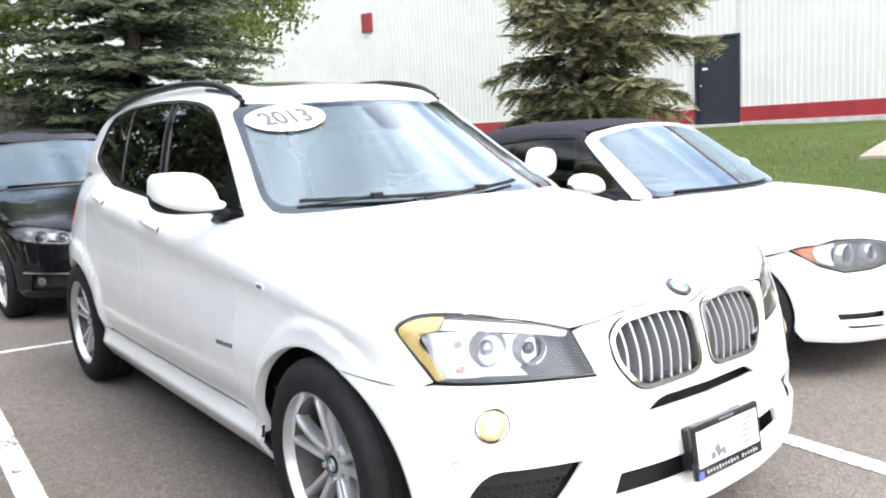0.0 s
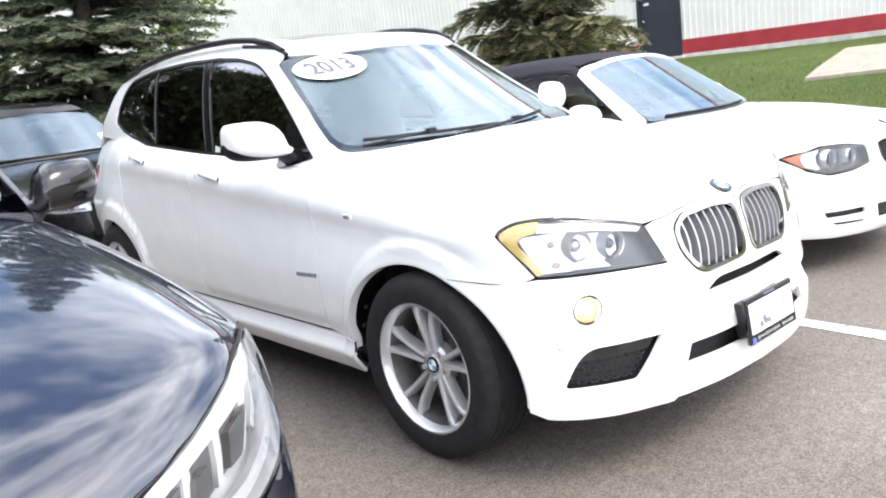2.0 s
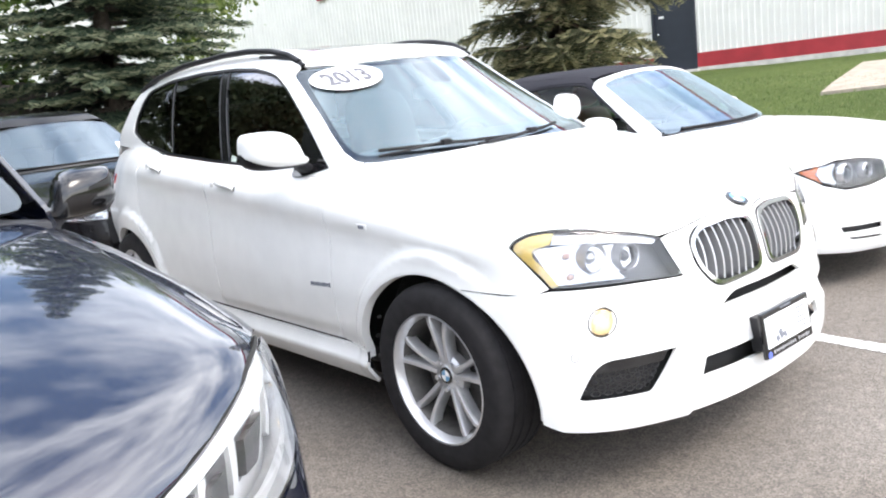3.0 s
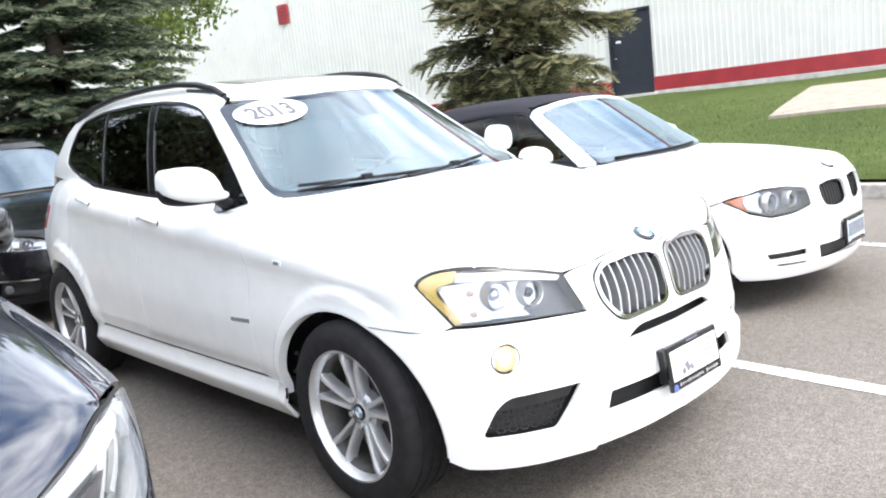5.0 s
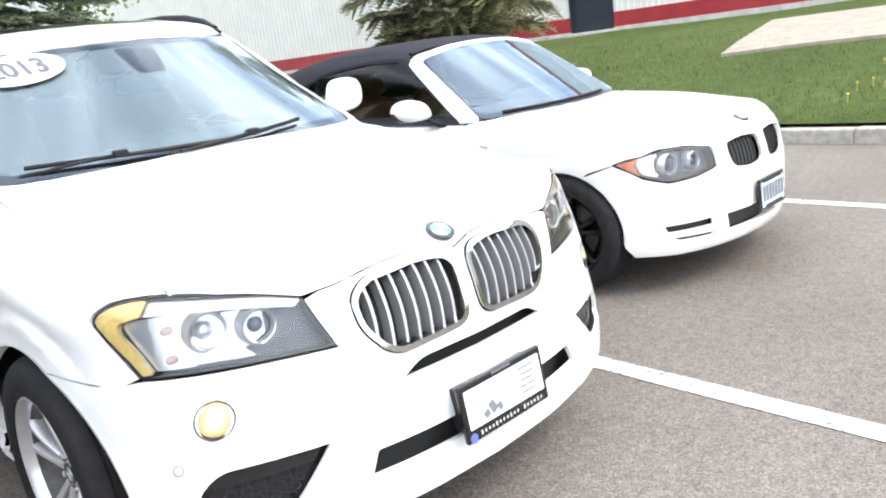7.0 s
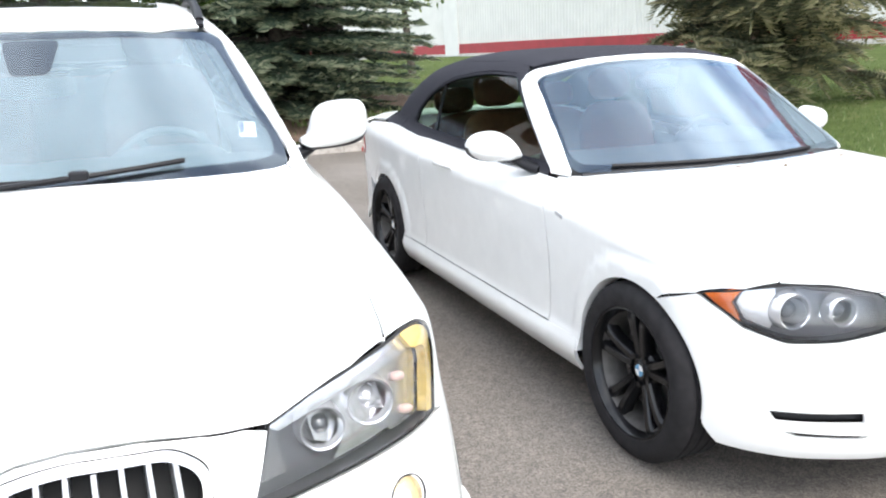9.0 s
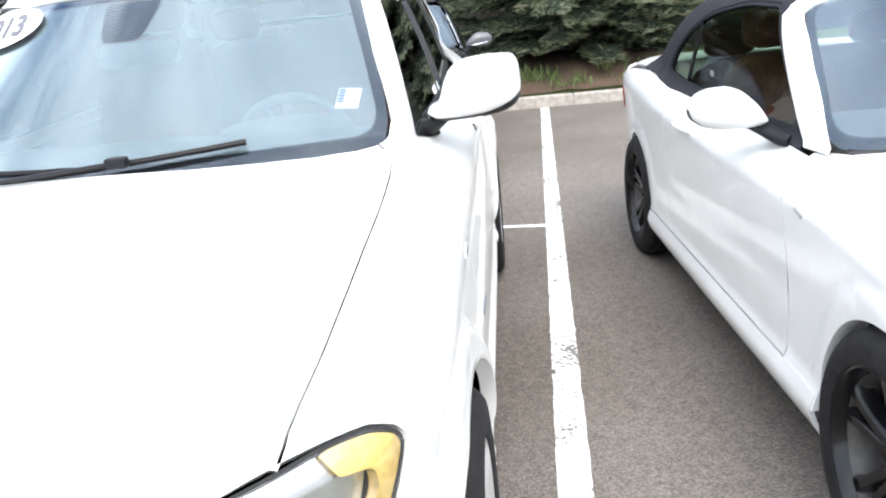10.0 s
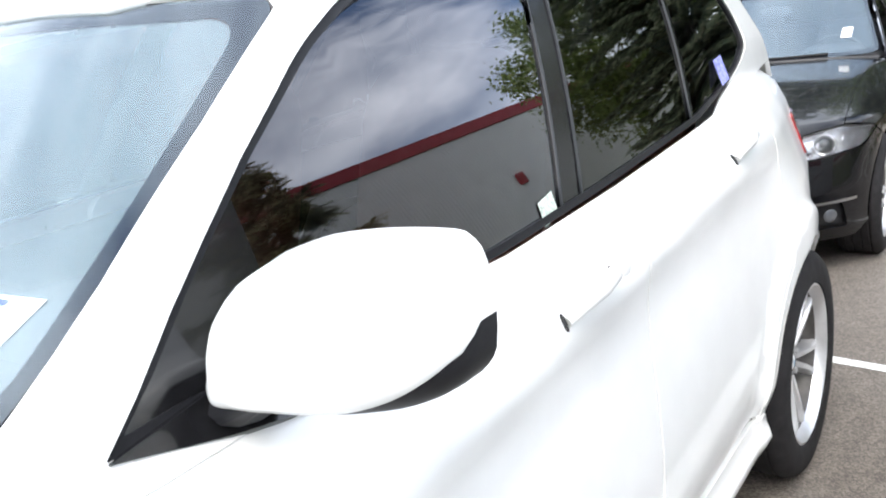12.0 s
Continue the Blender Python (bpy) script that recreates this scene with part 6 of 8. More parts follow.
        build_mirror(car, s, (d["mirror"][0], s * d["mirror"][1], d["mirror"][2]), d["mirror_size"], d["m_mirror"], M_PLASTIC, 0.06, (d["mirror"][0] + 0.08, s * (d["mirror"][1] - 0.17), d["mirror"][2] - 0.10), slim=d.get("slim", True))
        for x, z in d["handles"]:
            P, N, D = B.place(low, "side", [(x + 0.11, z), (x + 0.06, z), (x, z), (x - 0.06, z), (x - 0.11, z)], s)
            part("door_handle", tube([tuple(p + n2 * o) for p, n2, o in zip(P, N, (0.002, 0.024, 0.032, 0.028, 0.004))], [0.011, 0.014, 0.015, 0.015, 0.011], 10, flat=0.9), m_body, car, smooth=60)
            # the shade behind the handle is put into this cup's grey colour
            part("handle_recess", superellipsoid(0.055, 0.005, 0.024, 0.9, 0.9, 8), M_SATIN, car, "grey cup coloured for the shade behind the handle", smooth=180).matrix_basis = pose(x, P[2][1] - s * 0.001, z - 0.006)
        for x in (0, -L):
            build_wheel(car, x, s, d["track"], d["R"], d["rim"], 0.205, d["style"], d["m_rim"], hub=d["R"])
    rear = [(0.0, sill + 0.06), (1.2, sill + 0.06), (1.32, hz + 0.1), (1.32, hz + 0.27), (0.0, hz + 0.27)]
    B.skin("rear_bumper", low, "rwrap", both(rear), m_body, car, step=0.05)
    tg = [(0.0, hz + 0.275), (1.32, hz + 0.275), (1.32, B.belt + 0.01), (0.9, B.belt + 0.03), (0.0, B.belt + 0.045)]
    B.skin("boot_lid", low, "rwrap", both(tg), m_body, car, step=0.05)
    for s in (1, -1):
        B.skin("tail_lamp", low, "rwrap", [(s * u, z) for u, z in fillet([(0.72, B.belt - 0.22), (1.2, B.belt - 0.2), (1.27, B.belt - 0.08), (0.74, B.belt - 0.08)], 0.02)], M_TAIL, car, step=0.05, off=0.006, lip=0.01)
    if d["deck"]:
        B.skin("rear_deck", low, "top", both_y(d["deck"]), m_body, car, step=0.05)
    B.skin("roof", cab, "top", both_y(d["roof"]), d["m_roof"], car, step=0.05)
    B.skin("headliner", cab, "top", both_y([(x * 0.97 - 0.05, y * 0.9) for x, y in d["roof"]]), M_DASH, car, step=0.1, off=-0.05, lip=0)
    if d.get("rear_glass"):
        B.skin("rear_screen", cab, "rear", both(d["rear_glass"]), M_PRIVACY, car, step=0.06, off=0.003, lip=0.005)
    wsl = fillet(both(d["screen"]), 0.05, 5)
    ws = B.skin("windscreen", cab, "screen", wsl, d.get("m_screen", M_SCREEN), car, step=0.04, off=0.003, lip=0.004, label="tinted windscreen with dark border")
    ws.visible_shadow = False
    B.skin("frit_border", cab, "screen", wsl, M_FRIT, ws, step=0.035, holes=[fillet(shrink(both(d["screen"]), 0.958, 0.92, 0.008), 0.06, 5)], off=-0.003, lip=0)
    # glare over this screen, laid in as a pale diffuse film
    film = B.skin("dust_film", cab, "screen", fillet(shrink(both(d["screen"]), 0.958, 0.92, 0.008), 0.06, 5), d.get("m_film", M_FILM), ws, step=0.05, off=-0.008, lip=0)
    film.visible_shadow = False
    if d.get("m_wsframe"):
        header = d["header"]
        B.skin("screen_frame", cab, "top", header + [(x, -y) for x, y in header[::-1]], d["m_wsframe"], car, step=0.02, off=0.006, lip=0.014, label="white windscreen surround")
    zc = min(z for _, z in d["screen"])
    for y0, y1 in ((-0.1, 0.42), (-0.55, -0.02)):
        yy = np.linspace(y0, y1, 7)
        P, N, D = B.place(cab, "screen", np.stack([yy, np.full(7, zc + 0.025)], 1), 1, 0.012)
        part("wiper", tube([tuple(p) for p in P], 0.009, 6), M_DULLBLACK, car, "black windscreen wiper")
    yy = np.linspace(-d["seam_y"], d["seam_y"], 9)
    P, N, D = B.place(low, "top", np.stack([cowl_x(yy) - 0.015, yy], 1), 1, -0.012)
    part("cowl", tube([tuple(p) for p in P], 0.028, 8), M_PLASTIC, car)
    P, N, D = B.place(low, "top", [(d["badge_x"], 0.0)])
    roundel(car, frame_at(P[0], N[0]) @ Matrix.Translation((0, 0, 0.003)), 0.040)
    P, N, D = B.place(cab, "screen", [(0.0, zc + 0.37)], 1, -0.06)
    part("rear_view_mirror", superellipsoid(0.03, 0.11, 0.035, 0.6, 0.6, 8), M_DASH, car, smooth=180).matrix_basis = Matrix.Translation(xyz(P[0]))
    wells(car, B, sill - 0.02)
    build_cabin(car, B, m_seat, d["dash_z"], d["seat_z"], -L + 0.1)
    return car


def both_y(half):
    return half + [(x, -y) for x, y in half[::-1] if abs(y) > 1e-6]


# white soft-top convertible in the next bay
kid_c = fillet([(0.035, 0.585), (0.12, 0.574), (0.20, 0.573), (0.312, 0.590), (0.338, 0.655), (0.332, 0.713), (0.206, 0.728), (0.035, 0.718)], [0.05, 0.05, 0.05, 0.05, 0.04, 0.04, 0.08, 0.04], 5)
slot_a = fillet([(1.055, 0.328), (1.082, 0.361), (0.640, 0.367), (0.630, 0.332)], 0.008, 3)
slot_b = fillet([(0.965, 0.281), (1.02, 0.298), (0.585, 0.293), (0.645, 0.279)], 0.005, 3)
cabrio_spec = dict(
    seam_y=0.665, z_seam=0.625, sill=0.19, doors=(-0.585, -2.00),
    lamp=fillet([(1.350, 0.684), (1.20, 0.610), (1.035, 0.578), (0.80, 0.588), (0.53, 0.618), (0.545, 0.698), (0.60, 0.713), (0.85, 0.733), (1.10, 0.735)], [0.004, 0.1, 0.1, 0.1, 0.03, 0.03, 0.03, 0.1, 0.1], 4),
    lamp_top=[(1.10, 0.740), (0.98, 0.740), (0.85, 0.738), (0.72, 0.728), (0.60, 0.718)], nose=[(0.50, 0.722), (0.40, 0.729), (0.30, 0.735), (0.18, 0.739), (0.06, 0.736), (0.0, 0.734)],
    chin=[(0.0, 0.205), (0.5, 0.205), (1.0, 0.205), (1.28, 0.215)],
    lamp_low=[(1.358, 0.678), (1.20, 0.602), (1.035, 0.570), (0.80, 0.580), (0.522, 0.612), (0.535, 0.705), (0.585, 0.716)],
    lamp_rear=[(1.115, 0.740), (1.22, 0.7155), (1.354, 0.688), (1.362, 0.680)],
    kid=kid_c, open=[slot_a, slot_b], open_mid=None, mid=fillet([(0.392, 0.281), (0.438, 0.366), (-0.438, 0.366), (-0.392, 0.281)], 0.01, 3),
    m_grille=M_WHITE, m_bar=M_SHELL, m_housing=M_LAMPMID, lamp_label="clear headlamp with orange corner",
    lamp_parts=[("orange_reflector", [(1.340, 0.684), (1.27, 0.642), (1.212, 0.619), (1.258, 0.672), (1.222, 0.720), (1.25, 0.716)], M_AMBERORANGE, -0.008),
                ("chrome_band", [(1.24, 0.715), (1.265, 0.67), (1.215, 0.618), (1.02, 0.586), (0.93, 0.590), (0.88, 0.64), (0.90, 0.69), (0.97, 0.733), (1.04, 0.736)], M_LAMPDARK, -0.034),
                ("turn_reflector", [(1.225, 0.716), (1.245, 0.672), (1.205, 0.626), (1.105, 0.606), (1.085, 0.66), (1.115, 0.732)], M_LAMPCHROME, -0.026),
                ("link", [(0.90, 0.68), (0.90, 0.65), (0.79, 0.65), (0.79, 0.68)], M_LAMPCHROME, -0.03)],
    projectors=[(1.010, 0.661, 0.044), (0.780, 0.664, 0.036)], ring_back=0.018,
    belt=pchip((-0.60, 0.888), (-1.2, 0.898), (-2.0, 0.922), (-2.6, 0.955), (-3.2, 0.935)),
    dlo=fillet([(-0.775, 0.928), (-1.4, 0.938), (-2.2, 0.962), (-2.42, 0.978), (-2.36, 1.07), (-2.20, 1.17), (-1.95, 1.255), (-1.55, 1.298), (-1.235, 1.290), (-1.0, 1.105)], [0.02, 0, 0, 0.03, 0.05, 0.1, 0.1, 0.1, 0.05, 0], 4),
    roof_y=0.54, roof_x=(-1.26, -1.5, -1.9, -2.3, -2.6, -2.85), pillar=[(-0.752, 0.915), (-0.982, 1.113), (-1.205, 1.302)],
    frame_back=[(-2.95, 1.02), (-2.98, 0.955), (-2.6, 0.948), (-2.2, 0.925), (-1.4, 0.905), (-0.75, 0.895)],
    a_pillar=[(-0.60, 0.905), (-0.603, 0.924), (-0.735, 1.014), (-0.811, 1.065), (-0.873, 1.106), (-0.979, 1.178), (-1.050, 1.225), (-1.092, 1.254), (-1.107, 1.272), (-1.140, 1.288), (-1.168, 1.272), (-1.172, 1.250), (-1.09, 1.190), (-0.99, 1.115), (-0.91, 1.050), (-0.81, 0.968), (-0.745, 0.918), (-0.73, 0.90)],
    m_frame=M_FABRIC, m_trim=M_FABRIC, m_side=M_GREENGLASS, side_label="greenish clear side window", panes=((-0.86, -2.02), (-2.05, -2.45)),
    mirror=(-0.93, 0.875, 1.0), mirror_size=(0.095, 0.110, 0.064), m_mirror=M_WHITE, handles=((-1.64, 0.830),),
    track=0.735, R=0.316, rim=0.222, style="split", m_rim=M_DARKALLOY,
    deck=[(-2.9, 0.0), (-2.88, 0.55), (-2.8, 0.68), (-3.25, 0.70), (-3.40, 0.5), (-3.46, 0.0)],
    roof=[(-1.13, 0.0), (-1.15, 0.3), (-1.20, 0.55), (-1.6, 0.56), (-2.3, 0.55), (-2.7, 0.53), (-2.95, 0.47), (-3.02, 0.0)],
    m_roof=M_FABRIC, screen=[(0.0, 0.905), (0.712, 0.916), (0.665, 1.05), (0.622, 1.178), (0.600, 1.238), (0.572, 1.272), (0.53, 1.287), (0.35, 1.315), (0.0, 1.332)], m_wsframe=M_WHITE,
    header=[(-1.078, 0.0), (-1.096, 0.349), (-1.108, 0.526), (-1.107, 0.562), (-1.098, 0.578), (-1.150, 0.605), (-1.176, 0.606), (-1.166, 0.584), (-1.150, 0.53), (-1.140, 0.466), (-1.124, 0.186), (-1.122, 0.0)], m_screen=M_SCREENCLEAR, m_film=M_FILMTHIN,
    badge_x=0.60, dash_z=0.84, seat_z=0.40)
cabrio = build_car("convertible", "white soft-top convertible with black fabric roof and black alloys", CABRIO, pose(-0.338, 2.613, 0, 0, 0, 2.5), M_WHITE, M_REDLEATHER, cabrio_spec)
# number plate in a black frame
pm = frame_at((0.752, 0.0, 0.405), (1, 0, 0.05))
pl = part("licence_plate", bm_box((0.325, 0.17, 0.016), pm, 0.005), M_GLOSSBLACK, cabrio, "pale plate in a black frame")
part("plate_bracket", bm_box((0.26, 0.1, 0.06), pm @ Matrix.Translation((0, 0, -0.035)), 0.004), M_PLASTIC, pl)
part("plate_sheet", bm_box((0.29, 0.13, 0.004), pm @ Matrix.Translation((0, 0.0, 0.0085)), 0.001), M_PLATE, pl)
for k in range(7):
    part("plate_bar", bm_box((0.030, 0.082, 0.001), pm @ Matrix.Translation((-0.117 + 0.039 * k, 0.004, 0.0112))), M_INK, pl)
part("frame_strip", bm_box((0.22, 0.014, 0.002), pm @ Matrix.Translation((0, -0.062, 0.011))), M_GLOSSBLACK, pl)
part("frame_strip", bm_box((0.24, 0.012, 0.002), pm @ Matrix.Translation((0, 0.066, 0.011))), M_GLOSSBLACK, pl)
for s in (1, -1):
    P, N, D = CABRIO.place(CABRIO.low, "side", [(-0.475, 0.785)], s)
    part("side_repeater", bm_box((0.055, 0.006, 0.016), Matrix.Translation(xyz(P[0])) @ pose(0, 0, 0, 0, 12, 0), 0.004), M_SATIN, cabrio, "small silver side badge")

# bits of dry leaf on the hood
M_DRYLEAF = plain("dry_brown_leaf", (0.16, 0.10, 0.05), 0.8, var=0.3, scale=60)
for x, y, a in ((-0.36, -0.08, 20), (-0.40, 0.50, 70), (-0.30, 0.10, 130)):
    P, N, D = CABRIO.place(CABRIO.low, "top", [(x, y)])
    bm = bmesh.new()
    n = 10
    ring = [bm.verts.new((0.016 * math.cos(2 * math.pi * i / n), 0.007 * math.sin(2 * math.pi * i / n), 0.003 * math.cos(4 * math.pi * i / n) + 0.003)) for i in range(n)]
    low = [bm.verts.new((v.co.x, v.co.y, v.co.z - 0.002)) for v in ring]
    bm.faces.new(ring)
    bm.faces.new(low[::-1])
    for i in range(n):
        bm.faces.new((ring[i], low[i], low[(i + 1) % n], ring[(i + 1) % n]))
    leaf = part("dry_leaf", bm, M_DRYLEAF)
    leaf.matrix_basis = pose(-0.338, 2.613, 0, 0, 0, 2.5) @ Matrix.Translation(xyz(P[0])) @ pose(0, 0, 0.001, 0, 0, a)
    tagged(leaf, "small curled brown leaf on the white hood", "leaf", group="leaves on the hood")

# black saloon behind
kid_s = fillet([(0.03, 0.56), (0.27, 0.57), (0.33, 0.64), (0.32, 0.705), (0.18, 0.715), (0.03, 0.705)], [0.04, 0.08, 0.04, 0.04, 0.08, 0.04], 5)
int_s = fillet([(1.16, 0.27), (0.72, 0.26), (0.62, 0.36), (1.10, 0.40)], 0.02, 3)
M_MIRRORGREY = plain("grey_mirror_cap", (0.12, 0.12, 0.13), 0.25, coat=0.6)
saloon_spec = dict(
    seam_y=0.70, z_seam=0.66, sill=0.19, doors=(-0.62, -1.70, -2.72),
    lamp=fillet([(1.42, 0.735), (1.30, 0.665), (0.95, 0.625), (0.47, 0.615), (0.46, 0.685), (0.90, 0.735), (1.20, 0.765)], [0.02, 0.05, 0.1, 0.02, 0.02, 0.1, 0.06], 4),
    lamp_top=[(1.22, 0.772), (1.12, 0.764), (0.90, 0.742), (0.47, 0.700)], nose=[(0.38, 0.715), (0.20, 0.729), (0.06, 0.726), (0.0, 0.724)],
    chin=[(0.0, 0.20), (0.6, 0.20), (1.0, 0.20), (1.25, 0.21)],
    lamp_low=[(1.42, 0.725), (1.30, 0.657), (0.95, 0.617), (0.462, 0.607), (0.455, 0.69)],
    lamp_rear=[(1.235, 0.776), (1.32, 0.762), (1.41, 0.748), (1.43, 0.73)], kid=kid_s, open=[int_s], open_mid=None, mid=fillet([(0.50, 0.25), (0.48, 0.36), (-0.48, 0.36), (-0.50, 0.25)], 0.02, 3),
    m_grille=M_CHROME, m_bar=M_GLOSSBLACK, m_housing=M_LAMPCHROME, lamp_label="clear chrome headlamp with twin rings",
    lamp_parts=[("side_reflector", [(1.36, 0.725), (1.28, 0.675), (1.24, 0.69), (1.28, 0.735)], M_LAMPCHROME, -0.02), ("dark_band", [(0.95, 0.66), (0.93, 0.645), (0.55, 0.63), (0.55, 0.65)], M_LAMPDARK, -0.045)],
    projectors=[(1.02, 0.685, 0.042), (0.74, 0.665, 0.040)],
    belt=pchip((-0.60, 0.93), (-1.4, 0.945), (-2.4, 0.985), (-3.3, 1.01)),
    dlo=fillet([(-0.86, 0.985), (-1.6, 0.990), (-2.6, 1.03), (-3.0, 1.12), (-2.72, 1.33), (-2.3, 1.42), (-1.75, 1.45), (-1.45, 1.42), (-1.1, 1.20)], [0.02, 0, 0, 0.03, 0.1, 0.1, 0.1, 0.1, 0], 4),
    roof_y=0.50, roof_x=(-1.31, -1.6, -2.0, -2.5, -3.0), pillar=[(-0.80, 0.975), (-1.05, 1.165), (-1.30, 1.35)],
    frame_back=[(-3.35, 1.08), (-3.3, 1.03), (-2.6, 0.975), (-1.6, 0.935), (-0.82, 0.925)],
    m_frame=M_BLACKPAINT, m_trim=M_CHROME, m_side=M_PRIVACY, side_label="dark side window", panes=((-1.0, -1.72), (-1.78, -2.6), (-2.64, -3.0)),
    mirror=(-0.93, 0.90, 1.040), mirror_size=(0.07, 0.128, 0.066), m_mirror=M_MIRRORGREY, handles=((-1.5, 0.83), (-2.45, 0.86)),
    track=0.775, R=0.325, rim=0.228, style="split", m_rim=M_ALLOY,
    deck=[(-3.1, 0.0), (-3.1, 0.6), (-3.1, 0.72), (-3.5, 0.7), (-3.7, 0.4), (-3.72, 0.0)],
    roof=[(-1.22, 0.0), (-1.25, 0.3), (-1.31, 0.51), (-1.7, 0.52), (-2.5, 0.51), (-2.9, 0.46), (-2.95, 0.0)], m_roof=M_BLACKPAINT,
    rear_glass=[(0.0, 1.08), (0.6, 1.08), (0.48, 1.40), (0.0, 1.42)],
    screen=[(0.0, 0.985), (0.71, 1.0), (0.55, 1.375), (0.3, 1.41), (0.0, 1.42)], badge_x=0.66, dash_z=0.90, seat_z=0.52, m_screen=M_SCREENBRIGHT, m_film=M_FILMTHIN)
saloon = build_car("saloon", "black saloon with chrome headlamps and silver alloys", SEDAN, pose(-5.20, -0.09, 0, 0, 0, 1.5), M_BLACKPAINT, M_DASH, saloon_spec)
def long_hood(P):
    """Sets the cabin back behind a longer hood."""
    x, y, z = P.T
    k = sstep(0.0, -0.62, x) * sstep(-2.5, -1.3, x) * sstep(0.70, 0.84, z)
    return np.stack([x - 0.30 * k, y, z], 1)


for s in (1, -1):
    SEDAN.skin("chrome_strip", SEDAN.low, "wrap", [(s * 1.20, 0.405), (s * 0.66, 0.385), (s * 0.66, 0.397), (s * 1.20, 0.42)], M_CHROME, saloon, step=0.03, off=0.008, lip=0.01, label="bright bumper strip")
    P, N, D = SEDAN.place(SEDAN.low, "wrap", [(s * 1.02, 0.335)])
    part("fog_lamp", lathe([(0.034, 0.002), (0.03, 0.005), (0.015, 0.007), (0, 0.008)], 24, frame_at(P[0], N[0])), M_BULBGLASS, saloon, "round fog lamp", smooth=60)
for s in (1, -1):
    part("mirror_strip", tube([(-0.885, s * 0.83, 0.994), (-0.878, s * 0.89, 0.998), (-0.905, s * 0.96, 1.008), (-0.955, s * 1.01, 1.018)], 0.006, 8), M_LAMPCHROME, saloon, "bright strip under the mirror", smooth=60)
card = bpy.data.meshes.new("paper_slip")
card.from_pydata([(-0.03, -0.03, 0), (0.03, -0.03, 0), (0.03, 0.03, 0), (-0.03, 0.03, 0)], [], [(0, 1, 2, 3)])
part("paper_slip", on_screen(SEDAN, card, 0.50, 1.13, 0.006), M_PAPER, saloon, "white paper slip on the screen")
reshape(saloon, long_hood)

# dark blue tall car in the bay beside
kid_t = fillet([(0.03, 0.68), (0.33, 0.69), (0.39, 0.78), (0.38, 0.86), (0.2, 0.875), (0.03, 0.865)], [0.04, 0.08, 0.05, 0.05, 0.08, 0.04], 5)
int_t = fillet([(1.22, 0.40), (0.80, 0.39), (0.70, 0.55), (1.16, 0.60)], 0.03, 3)
M_BRIGHT = plain("white_lamp_reflector", (0.90, 0.91, 0.92), 0.25, 0.3, var=0.08, scale=40)
lamp_t = fillet([(1.56, 0.885), (1.47, 0.835), (1.33, 0.785), (1.05, 0.745), (0.52, 0.735), (0.46, 0.80), (0.60, 0.845), (0.95, 0.895), (1.30, 0.945), (1.44, 0.935)], [0.02, 0.05, 0.08, 0.1, 0.02, 0.02, 0.1, 0.1, 0.08, 0.05], 4)
